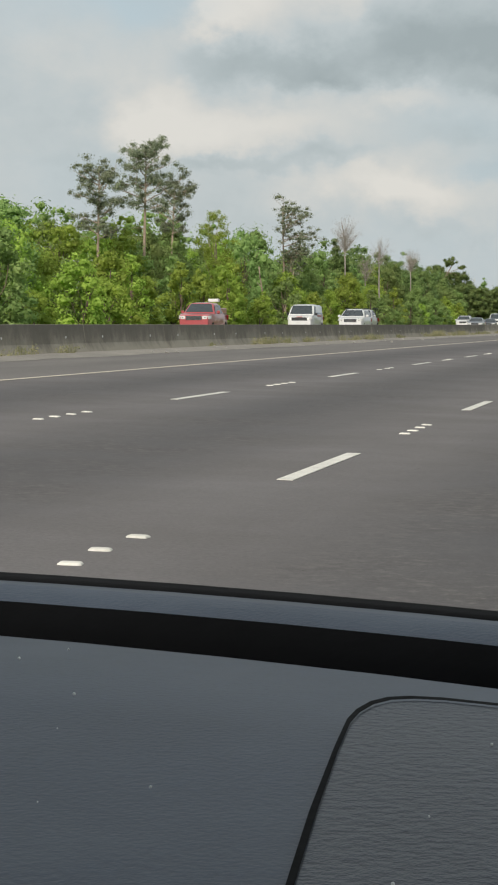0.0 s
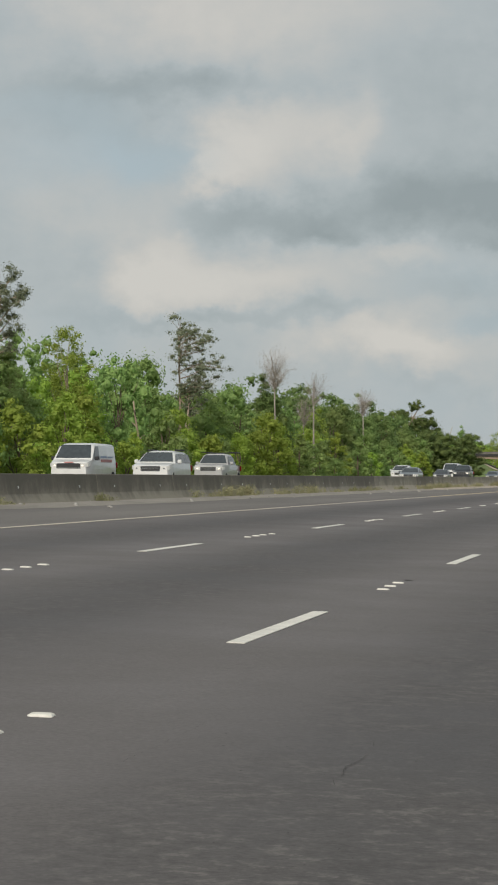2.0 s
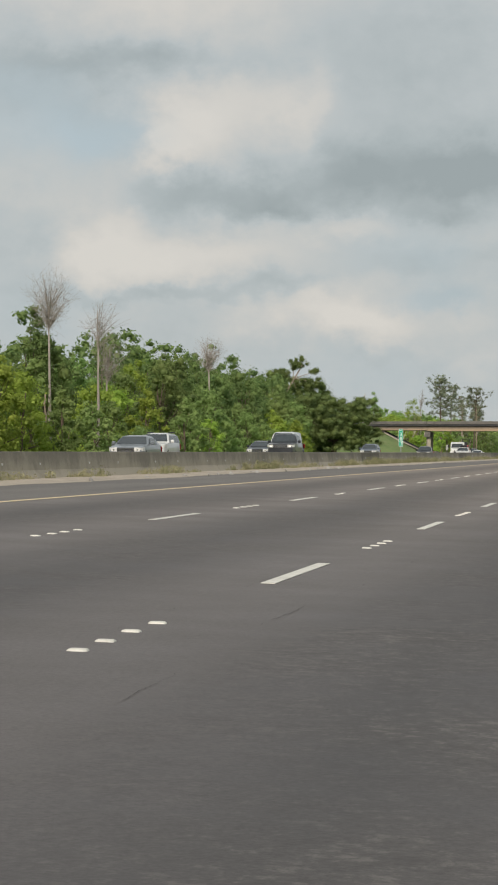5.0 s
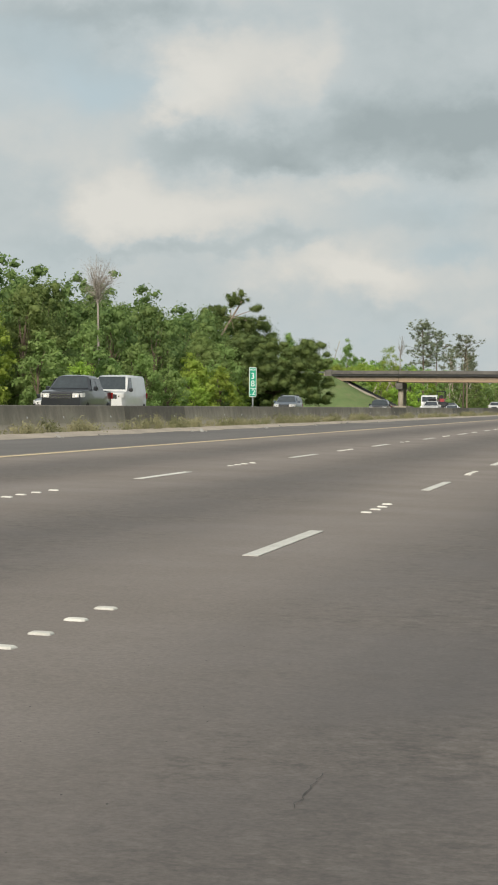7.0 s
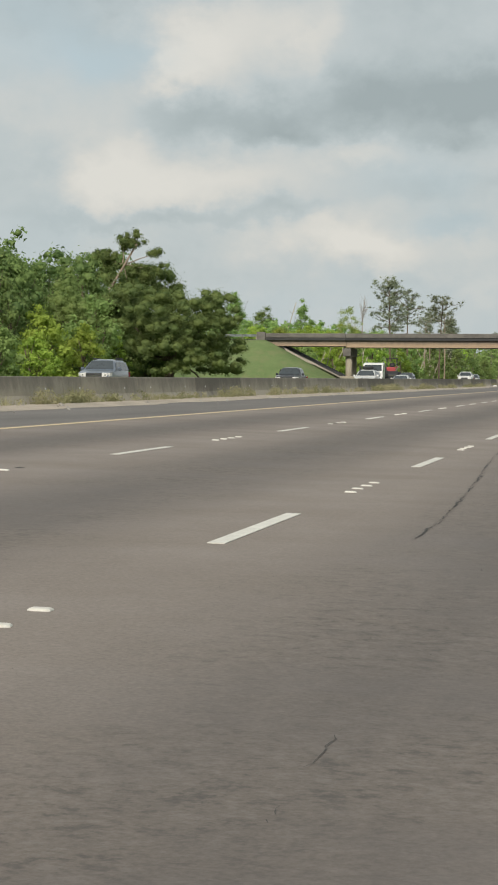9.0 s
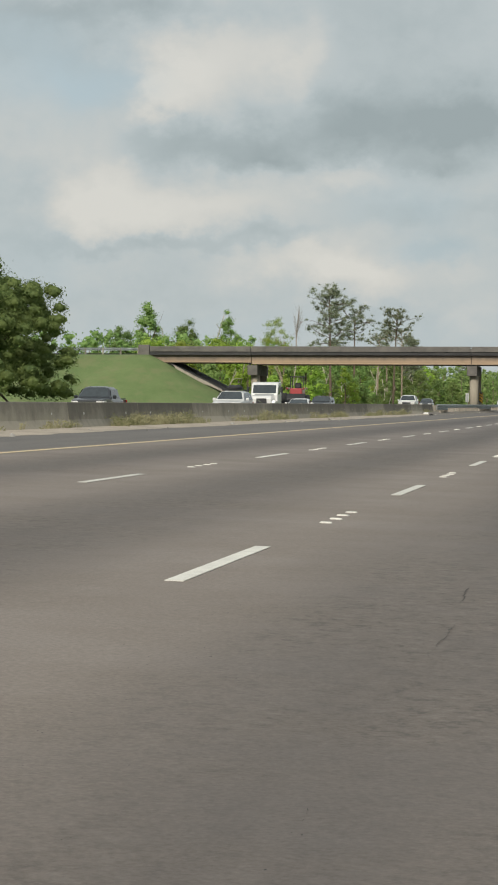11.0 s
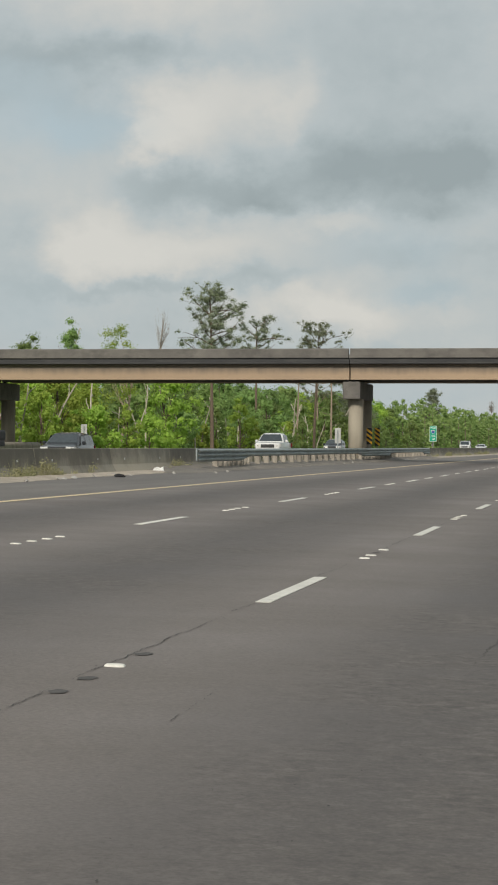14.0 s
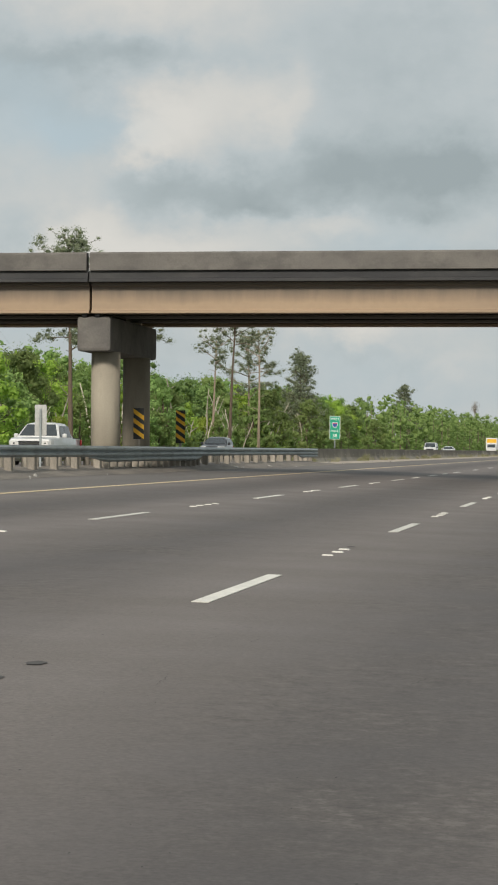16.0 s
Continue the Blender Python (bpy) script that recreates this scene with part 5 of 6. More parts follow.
motor_car("pickup_truck", "black pickup truck with a bright grille", "pickup truck", PAINT_DARK, "pickup", on_road(NEAR_LANE, 315), lights=True, length=5.7, width=2.02, height=1.93)
motor_car("sedan", "dark blue sedan with dark tinted glass", "car", PAINT_DARK, "sedan", on_road(FAR_LANE, 326), length=4.7, width=1.85, height=1.45)
motor_car("van", "tall white cargo van with a dark screen", "van", PAINT_WHITE, "van", on_road(FAR_LANE, 338), length=5.9, width=2.05, height=2.3)
motor_car("suv", "blue-grey suv with roof rails", "suv", PAINT_BLUE, "suv", on_road(FAR_LANE, 397), length=4.7, width=1.85, height=1.72, extras=roof_rails)
motor_car("pickup_truck", "dark blue-black pickup truck with dark glass", "pickup truck", PAINT_DARK, "pickup", on_road(FAR_LANE, 461), length=5.6, width=1.98, height=1.85)
motor_car("suv", "white suv with a black luggage bag on the roof", "suv", PAINT_WHITE, "suv", on_road(NEAR_LANE, 482), length=4.85, width=1.97, height=1.82, extras=roof_bag)
motor_car("sedan", "white sedan with dark glass", "car", PAINT_WHITE, "sedan", on_road(NEAR_LANE, 511), length=4.6, width=1.8, height=1.42)
motor_car("suv", "black suv with dark tinted glass", "suv", PAINT_DARK, "suv", on_road(FAR_LANE, 550), length=4.8, width=1.94, height=1.78)
motor_car("pickup_truck", "white pickup truck with a chrome grille", "pickup truck", PAINT_WHITE, "pickup", on_road(NEAR_LANE, 596), length=5.7, width=2.02, height=1.9)
motor_car("suv", "dark green-black small suv with pale headlights", "suv", PAINT_DARK, "suv", on_road(FAR_LANE, 659), lights=True, length=4.5, width=1.82, height=1.66)
motor_car("van", "white van far down the road", "van", PAINT_WHITE, "van", on_road(FAR_LANE, 850), length=5.4, width=2.0, height=2.05)
motor_car("sedan", "white sedan far down the road", "car", PAINT_WHITE, "sedan", on_road(NEAR_LANE, 838), length=4.6, width=1.8, height=1.45)


def lorry():
    t = thing("tractor_truck", "white day-cab tractor truck with a long bonnet", "truck", "oncoming vehicles")
    part("chassis", box(-0.45, 0.45, -3.2, 3.2, 0.55, 0.85, 0.02), TRIM, t)
    part("bonnet", extruded([(-3.2, 0.75), (-3.25, 1.50), (-3.0, 1.72), (-1.75, 1.92), (-1.75, 0.75)], "x", -0.85, 0.85, 0.06), PAINT_WHITE, t)
    part("cab", extruded([(-1.85, 0.7), (-1.85, 1.85), (-1.45, 2.72), (-1.15, 2.88), (0.15, 2.93), (0.25, 2.8), (0.25, 0.7)], "x", -1.15, 1.15, 0.05), PAINT_WHITE, t)
    part("windscreen", sheet([(-1.02, -1.825, 1.95), (1.02, -1.825, 1.95), (0.98, -1.50, 2.66), (-0.98, -1.50, 2.66)], 0.012), GLASS, t, "dark windscreen")
    for s in (-1, 1):
        a = 1.158 * s
        q = [(a, -1.55, 1.85), (a, -0.45, 1.85), (a, -0.45, 2.6), (a, -1.3, 2.6)]
        part("side_window", sheet(q if s > 0 else q[::-1], 0.01), GLASS, t)
        part("fender", box(min(s * 0.8, s * 1.2), max(s * 0.8, s * 1.2), -3.05, -1.75, 1.0, 1.28, 0.1, segments=2), PAINT_WHITE, t)
        part("headlight", box(min(s * 0.78, s * 1.15), max(s * 0.78, s * 1.15), -3.14, -2.95, 0.92, 1.2, 0.05), LENS, t)
        m = part("mirror_arm", rod((s * 1.15, -1.5, 2.4), (s * 1.45, -1.65, 2.4), 0.025), TRIM, t)
        part("mirror", box(min(s * 1.38, s * 1.58), max(s * 1.38, s * 1.58), -1.72, -1.6, 1.95, 2.5, 0.03), TRIM, m)
        part("exhaust_stack", rod((s * 0.95, 0.42, 0.9), (s * 0.95, 0.42, 3.1), 0.07), CHROME, t)
        add_wheel(t, s * 1.0, -2.35, BIG_WHEEL, 0.5)
        for y in (1.6, 2.9):
            add_wheel(t, s * 0.95, y, BIG_WHEEL, 0.5)
    g = part("grille", extruded([(-0.5, 0.85), (0.5, 0.85), (0.42, 1.5), (-0.42, 1.5)], "y", -3.275, -3.2), TRIM, t, "black grille")
    part("grille_bar", sheet([(-0.42, -3.285, 1.42), (-0.34, -3.285, 1.42), (0.42, -3.285, 0.92), (0.34, -3.285, 0.92)], 0.01), CHROME, g, "bright diagonal bar")
    part("bumper", box(-1.15, 1.15, -3.42, -3.2, 0.35, 0.78, 0.06), PAINT_WHITE, t)
    t.matrix_basis = on_road(FAR_LANE, 518) @ Matrix.Diagonal((0.94, 0.97, 0.94, 1))
    d = thing("flatbed_trailer", "dark flatbed trailer behind the truck", "trailer", "oncoming vehicles")
    part("deck", box(-1.25, 1.25, 0, 13.5, 1.05, 1.30, 0.03), TRIM, d)
    part("headboard", box(-1.2, 1.2, 0.05, 0.15, 1.3, 1.9, 0.02), TRIM, d)
    for s in (-1, 1):
        part("beam", box(s * 0.5 - 0.08, s * 0.5 + 0.08, 0.4, 13.2, 0.65, 1.05), TRIM, d)
        for y in (10.6, 11.9):
            add_wheel(d, s * 0.95, y, BIG_WHEEL, 0.5)
        part("landing_leg", box(s * 0.6 - 0.06, s * 0.6 + 0.06, 2.6, 2.75, 0.02, 1.05), TRIM, d)
    d.matrix_basis = on_road(FAR_LANE, 520.2)
    z = level(FAR_LANE, 530) + 1.30
    e = thing("loader", "red and black tracked loader chained on the trailer", "machine")
    part("body", box(-0.55, 0.55, -1.1, 0.9, 0.35, 1.05, 0.08), PAINT_RED, e)
    part("seat", box(-0.28, 0.28, 0.0, 0.45, 1.05, 1.55, 0.08), TRIM, e)
    part("canopy", box(-0.62, 0.62, -0.55, 0.75, 2.02, 2.12, 0.03), TRIM, e, "black flat canopy")
    for px in (-0.56, 0.56):
        for py in (-0.48, 0.68):
            part("canopy_post", box(px - 0.035, px + 0.035, py - 0.035, py + 0.035, 1.0, 2.03), TRIM, e)
    for s in (-1, 1):
        part("track", box(min(s * 0.6, s * 0.95), max(s * 0.6, s * 0.95), -1.2, 1.1, 0.0, 0.5, 0.12, segments=2), TRIM, e)
        part("arm", box(s * 0.72 - 0.06, s * 0.72 + 0.06, -1.5, 0.8, 0.95, 1.12, 0.03), PAINT_RED, e)
    part("bucket", extruded([(-1.4, 0.1), (-2.0, 0.05), (-1.95, 0.2), (-1.5, 0.6)], "x", -0.9, 0.9, 0.02), TRIM, e)
    e.matrix_basis = pose(FAR_LANE + 0.1, 533.5, z, 0, 0, 0)


lorry()


def box_truck():
    t = thing("box_truck", "white box truck with a yellow panel, far off", "truck", "oncoming vehicles")
    part("cargo_box", box(-1.2, 1.2, -1.0, 5.2, 1.0, 3.5, 0.05), PAINT_WHITE, t)
    part("cab", extruded([(-3.0, 0.5), (-3.05, 1.3), (-2.3, 1.45), (-1.8, 2.25), (-1.0, 2.3), (-1.0, 0.5)], "x", -1.0, 1.0, 0.05), PAINT_WHITE, t)
    part("windscreen", sheet([(-0.88, -2.28, 1.52), (0.88, -2.28, 1.52), (0.84, -1.88, 2.18), (-0.84, -1.88, 2.18)], 0.012), GLASS, t)
    part("front_panel", box(-1.0, 1.0, -1.02, -1.005, 2.5, 3.3), SIGN_YELLOW, t, "yellow panel over the cab")
    for s in (-1, 1):
        for y in (-2.1, 3.6):
            add_wheel(t, s * 0.88, y)
    t.matrix_basis = on_road(NEAR_LANE, 960)


box_truck()


# ---------------------------------------------------------------- trees
def tubes(paths, sides=6):
    """Joined tapered tubes: each path is a list of (point, radius)."""
    verts, faces = [], []
    for path in paths:
        base = len(verts)
        for i, (p, r) in enumerate(path):
            a = Vector(path[max(0, i - 1)][0])
            b = Vector(path[min(len(path) - 1, i + 1)][0])
            d = (b - a).normalized() if (b - a).length > 1e-6 else Vector((0, 0, 1))
            u = d.cross(Vector((0.31, 0.77, 0.55))).normalized()
            v = d.cross(u)
            for k in range(sides):
                t = 2 * math.pi * k / sides
                verts.append(tuple(Vector(p) + r * (math.cos(t) * u + math.sin(t) * v)))
        for i in range(len(path) - 1):
            for k in range(sides):
                k2 = (k + 1) % sides
                faces.append((base + i * sides + k, base + i * sides + k2, base + (i + 1) * sides + k2, base + (i + 1) * sides + k))
        faces.append(tuple(base + k for k in range(sides)))
        faces.append(tuple(base + (len(path) - 1) * sides + k for k in range(sides)))
    return mesh_of("wood", verts, faces, True)


HEART = bmesh.new()
bmesh.ops.create_icosphere(HEART, subdivisions=1, radius=1.0)
HEART_V = np.array([v.co[:] for v in HEART.verts])
HEART_F = np.array([[v.index for v in f.verts] for f in HEART.faces])
HEART.free()


def lumpy(d, k):
    """Uneven radius of a clump in the way d, different for each clump k."""
    return 1 + 0.27 * np.sin(4.1 * d[:, 0] + 1.3 * k) * np.cos(3.7 * d[:, 2] + 1.7 * k) + 0.19 * np.sin(8.3 * d[:, 1] + 2.1 * k) * np.cos(7.1 * d[:, 0] - k) + 0.09 * np.sin(15 * d[:, 2] + k)


def leaf_arrays(centres, radii, count, size, rng, flat=0.8, up=0.25, heart=0.66, loose=0.22, inner=0.38):
    """Three-cornered leaves over the outside of clumps that have a dense lumpy heart."""
    centres, radii = np.asarray(centres, float), np.asarray(radii, float)
    squash = np.array((1, 1, flat))
    share = radii ** 2
    pick = rng.choice(len(centres), count, p=share / share.sum())
    d = rng.normal(size=(count, 3))
    d /= np.linalg.norm(d, axis=1)[:, None]
    far = rng.uniform(inner, 1.04, count) + loose * np.minimum(1.2, np.abs(rng.normal(0, 0.6, count))) * (rng.random(count) < 0.35)
    p = centres[pick] + d * (radii[pick] * far * lumpy(d, pick))[:, None] * squash
    n = 1.15 * d + rng.normal(0, 0.40, (count, 3)) + np.array((0, 0, up))
    n /= np.linalg.norm(n, axis=1)[:, None]
    t = np.cross(n, rng.normal(size=(count, 3)))
    t /= np.linalg.norm(t, axis=1)[:, None] + 1e-9
    b = np.cross(n, t)
    s = size * rng.uniform(0.55, 1.3, count)[:, None]
    verts = np.stack([p - t * s * 0.6, p + t * s * 0.45 - b * s * 0.42, p + t * s * 0.45 + b * s * 0.42], 1).reshape(-1, 3)
    faces = 3 * np.arange(count)[:, None] + np.arange(3)[None]
    if heart:
        hv, hf = [], []
        for k, (c, r) in enumerate(zip(centres, radii)):
            q = HEART_V * (r * heart * lumpy(HEART_V, k))[:, None] * squash
            q = q * (1 + 0.10 * np.sin(9 * HEART_V[:, [1]] + 11 * HEART_V[:, [0]] + k))
            hf.append(HEART_F + len(verts) + len(hv) * len(HEART_V))
            hv.append(c + q)
        verts = np.concatenate([verts] + hv)
        faces = np.concatenate([faces] + hf)
    return verts, faces


def leaf_mesh(name, groups):
    verts = np.concatenate([g[0] for g in groups])
    off, faces = 0, []
    for v, f in groups:
        faces.append(f + off)
        off += len(v)
    faces = np.concatenate(faces)
    me = bpy.data.meshes.new(name)
    me.vertices.add(len(verts))
    me.vertices.foreach_set("co", verts.astype(np.float32).ravel())
    me.loops.add(faces.size)
    me.loops.foreach_set("vertex_index", faces.astype(np.int32).ravel())
    me.polygons.add(len(faces))
    me.polygons.foreach_set("loop_start", np.arange(0, faces.size, 3, dtype=np.int32))
    me.update(calc_edges=True)
    me.validate()
    return me


def curve_path(start, way, length, r0, r1, rng, n=5, sag=0.0, wobble=0.12):
    p, d = np.array(start, float), np.array(way, float)
    d /= np.linalg.norm(d)
    out = [(tuple(p), r0)]
    for i in range(1, n + 1):
        d = d + rng.normal(0, wobble, 3) + np.array((0, 0, -sag))
        d /= np.linalg.norm(d)
        p = p + d * length / n
        out.append((tuple(p), r0 + (r1 - r0) * i / n))
    return out


def broadleaf_parts(seed, h, spread, leaves, size, low=0.18, top_narrow=0.75, clumps=34, heart=0.44):
    """A leafy tree: limbs that end in domed clumps, full at mid-height and uneven at the top."""
    rng = np.random.default_rng(seed)
    trunk = curve_path((0, 0, -0.3), (rng.normal(0, 0.05), rng.normal(0, 0.05), 1), h * 0.8, 0.013 * h ** 0.9 + 0.04, 0.035, rng, 7, 0, 0.06)
    paths, cs, rs = [trunk], [], []
    for i in range(clumps):
        f = low + (1 - low) * (i + 0.5) / clumps
        rise = (f - low) / (1 - low)
        wide = spread * (0.80 + 0.25 * math.sin(math.pi * rise)) * (1 - top_narrow * max(0, rise - 0.55) ** 1.3 * 1.9)
        a = 2.4 * i + rng.uniform(-0.6, 0.6)
        q = rng.uniform(0.45, 1.0) * max(0.12 * spread, wide - 0.3 * spread)
        r = (0.13 + 0.19 * rng.random() ** 1.5) * spread
        c = (q * math.cos(a), q * math.sin(a), h * f - 0.45 * r + rng.uniform(-0.09, 0.03) * h)
        cs.append(c)
        rs.append(r)
        if i % 3 == 0:
            s = trunk[min(6, max(2, int(6 * f * 0.85)))][0]
            paths.append(curve_path(s, np.array(c) - np.array(s), np.linalg.norm(np.array(c) - np.array(s)) * 0.9, 0.025 + 0.0025 * h, 0.012, rng, 4, -0.03, 0.12))
    return tubes(paths, 5), leaf_mesh("crown", [leaf_arrays(cs, rs, leaves, size, rng, heart=heart)])


def pine_parts(seed, h, crown_from, spread, leaves, size, lean=0.0, limbs=16, side=0.0, cone=False):
    """A pine: a clear stem under a rounded crown of needle tufts that sit on the outer limbs; side pushes the crown over along x."""
    rng = np.random.default_rng(seed)
    trunk = curve_path((0, 0, -0.3), (lean, rng.normal(0, 0.006), 1), h, 0.011 * h + 0.06, 0.05, rng, 9, 0, 0.008)
    pts = np.array([p for p, _ in trunk])
    on_stem = lambda f: np.array([np.interp(f * 9, range(10), pts[:, k]) for k in range(3)])
    paths, cs, rs = [trunk], [], []
    for i in range(limbs):
        g = (i + 0.4) / limbs
        s = on_stem(crown_from + (1 - crown_from) * g * 0.93)
        a = 2.4 * i + rng.uniform(-0.6, 0.6)
        ln = 1.25 * spread * (0.35 + 0.75 * math.sin(math.pi * (0.18 + 0.74 * g))) * rng.uniform(0.55, 1.12)
        if cone:
            ln = spread * (1.15 - 0.95 * g) * rng.uniform(0.75, 1.1)
        way = np.array((math.cos(a) + side, math.sin(a), rng.uniform(0.05, 0.5) + 0.35 * g))
        limb = curve_path(s, way, ln, 0.065, 0.018, rng, 4, -0.04, 0.15)
        paths.append(limb)
        for j in (1, 2, 2, 3, 3, 3, 4, 4, 4):
            if rng.random() < 0.2:
                continue
            p = np.array(limb[j][0]) + rng.normal(0, 0.15 * spread, 3) * (1, 1, 0.6)
            cs.append(p + (0, 0, 0.15))
            rs.append(rng.uniform(0.38, 0.78) * (0.75 + 0.08 * spread))
            if rng.random() < 0.5:
                q = np.array(limb[2][0])
                paths.append(curve_path(q, p - q, np.linalg.norm(p - q), 0.028, 0.010, rng, 2, 0, 0.08))
    cs.append(pts[-1] - (0, 0, 0.35))
    rs.append(0.75)
    for f in np.linspace(0.3, crown_from, 5):
        a = rng.uniform(0, 6.28)
        paths.append(curve_path(on_stem(f), (math.cos(a), math.sin(a), 0.2), rng.uniform(0.5, 1.8), 0.04, 0.012, rng, 3))
    return tubes(paths, 6), leaf_mesh("crown", [leaf_arrays(cs, rs, int(leaves * 2.5), size * 0.66, rng, 0.70, 0.45, 0.34, 0.22, 0.3)])


def bare_parts(seed, h, fork, spread, twigs=150, lopsided=0.0):
    """A leafless tree: a straight stem that opens into an egg-shaped crown of many rising twigs; spread is its half width in metres."""
    rng = np.random.default_rng(seed)
    stem = curve_path((0, 0, -0.3), (rng.normal(0, 0.006), rng.normal(0, 0.006), 1), h * fork + 0.3, 0.012 * h + 0.05, 0.10, rng, 6, 0, 0.008)
    foot, tall = np.array(stem[-1][0]), h * (1 - fork)
    paths, tips = [stem], []
    leader = curve_path(foot, (0.02, 0.02, 1), tall * 0.8, 0.09, 0.02, rng, 5, 0, 0.05)
    paths.append(leader)
    rise = np.array([p for p, _ in leader])
    middle, egg = foot + (0.45 * lopsided * spread, 0, 0.56 * tall), np.array((0.80 * spread, 0.80 * spread, 0.45 * tall))

    def within(p):
        """Draws a point that strays outside the egg back to its shell."""
        v = (np.array(p) - middle) / egg
        out = np.linalg.norm(v)
        return tuple(middle + v * egg * min(1.0, (1 + 0.12 * rng.random()) / max(out, 1e-6))) if p[2] > foot[2] + 0.15 * tall else tuple(p)

    for i in range(twigs):
        d = rng.normal(size=3)
        d *= rng.uniform(0.72, 1.0) / np.linalg.norm(d)
        goal = middle + egg * d
        g = min(0.8, max(0.0, 0.6 * (goal[2] - foot[2]) / tall - 0.08))
        s = np.array([np.interp(g * 5, range(6), rise[:, k]) for k in range(3)])
        out = goal - s + (0, 0, 0.15 * tall)
        limb = curve_path(s, out, np.linalg.norm(goal - s) * 1.02, 0.018 if i % 6 else 0.05, 0.006, rng, 4, 0.04, 0.10)
        limb = [(within(p), r) for p, r in limb]
        paths.append(limb)
        tips.append(limb[-1][0])
        for k in range(4):
            b = np.array(limb[1 + k % 3][0])
            e = np.array(within(b + rng.normal(0, 0.13 * tall, 3) + (0, 0, 0.07 * tall)))
            paths.append([(tuple(b), 0.010), (tuple((b + e) / 2 + rng.normal(0, 0.04, 3)), 0.008), (tuple(e), 0.005)])
            tips.append(tuple(e))
    return tubes(paths, 4), np.array(tips)


weeds()

LEAFY = {}
for i, (h, spread, n) in enumerate(((11.5, 4.7, 7400), (12.5, 4.3, 7400), (10.0, 4.9, 7400), (13.0, 4.0, 7000), (9.0, 4.5, 7000))):
    LEAFY[f"tall{i}"] = broadleaf_parts(20 + i, h, spread, n, 0.215, 0.10, 0.58, 86)
for i, (h, spread, n) in enumerate(((4.6, 2.4, 3500), (6.0, 2.6, 3900), (3.6, 2.2, 3100), (5.4, 2.0, 3500))):
    LEAFY[f"bush{i}"] = broadleaf_parts(40 + i, h, spread, n, 0.185, 0.06, 0.7, 40)
CROWNS = {}


def leafy_tree(key, leaf, m, name="tree", label="", category="tree", group="", bark=BARK):
    wood, crown = LEAFY[key]
    if (key, leaf.name) not in CROWNS:
        w, c = wood.copy(), crown.copy()
        w.materials.append(bark)
        c.materials.append(leaf)
        CROWNS[key, leaf.name] = (w, c)
    w, c = CROWNS[key, leaf.name]
    t = thing(name, label, category, group)
    for n, me in (("trunk", w), ("crown", c)):
        ob = new(n, me)
        ob.parent = t
    t.matrix_basis = m
    return t


def scaled(x, y, z, s, turn, sz=None):
    return Matrix.LocRotScale((x, y, z), Euler((0, 0, radians(turn))), (s, s, sz or s))


BUSH_LABELS = {"bright_leaves": "bright yellow-green leafy bush at the wood's edge", "leaves": "mid-green leafy bush at the wood's edge", "dark_leaves": "dark green bush at the wood's edge"}
TREE_LABELS = {"bright_leaves": "fresh light-green broadleaf tree in the roadside wood", "leaves": "green broadleaf tree in the roadside wood", "dark_leaves": "dark green broadleaf tree in the roadside wood"}


def wood_edge(y0, y1, seed, front, tones, rear, heights, step=5.4, clear=()):
    """The wood's edge: a row of bushes before a row of trees. tones: weights of bright, mid and dark leaves along y."""
    rnd = random.Random(seed)
    leafs = (LEAF_BRIGHT, LEAF_MID, LEAF_DARK)
    y = y0
    while y < y1:
        w = [float(np.interp(y, [t[0] for t in tones], [t[1 + k] for t in tones])) for k in range(3)]
        leaf = rnd.choices(leafs, w)[0]
        key = f"bush{rnd.randrange(4)}"
        if rnd.random() < 0.95:
            leafy_tree(key, leaf, scaled(front + rnd.uniform(-0.8, 3.0), y + rnd.uniform(-2.0, 2.0), -0.35, rnd.uniform(0.8, 1.6), rnd.uniform(0, 360)), "bush", BUSH_LABELS[leaf.name], "bush", "bushes at the wood's edge")
        w = [float(np.interp(y, [t[0] for t in rear], [t[1 + k] for t in rear])) for k in range(3)]
        leaf = rnd.choices(leafs, w)[0]
        key = f"tall{rnd.randrange(5)}"
        want = float(np.interp(y, [t[0] for t in heights], [t[1] for t in heights])) * rnd.uniform(0.82, 1.06)
        s = want / (11.5, 12.5, 10.0, 13.0, 9.0)[int(key[-1])]
        if not any(p < y < q for p, q in clear):
            leafy_tree(key, leaf, scaled(front - 7.0 + rnd.uniform(-3.0, 3.5), y + rnd.uniform(-1.5, 1.5), -0.4, max(0.8, s ** 0.5), rnd.uniform(0, 360), s), "tree", TREE_LABELS[leaf.name], "tree", "trees of the roadside wood")
        y += step * rnd.uniform(0.8, 1.2)


TONES_1 = [(140, 0.65, 0.3, 0.05), (260, 0.8, 0.2, 0.0), (370, 0.75, 0.2, 0.05), (410, 0.35, 0.55, 0.1), (450, 0.2, 0.7, 0.1), (520, 0.1, 0.6, 0.3)]
REAR_1 = [(140, 0.45, 0.55, 0.0), (290, 0.45, 0.5, 0.05), (340, 0.3, 0.6, 0.1), (400, 0.1, 0.65, 0.25), (430, 0.0, 0.3, 0.7), (520, 0.0, 0.2, 0.8)]
REAR_2 = [(585, 0.85, 0.15, 0.0), (640, 0.5, 0.4, 0.1), (690, 0.15, 0.6, 0.25), (900, 0.1, 0.6, 0.3), (1400, 0.0, 0.4, 0.6)]
TONES_2 = [(585, 0.95, 0.05, 0.0), (650, 0.6, 0.35, 0.05), (700, 0.3, 0.5, 0.2), (950, 0.2, 0.6, 0.2), (1400, 0.0, 0.4, 0.6)]
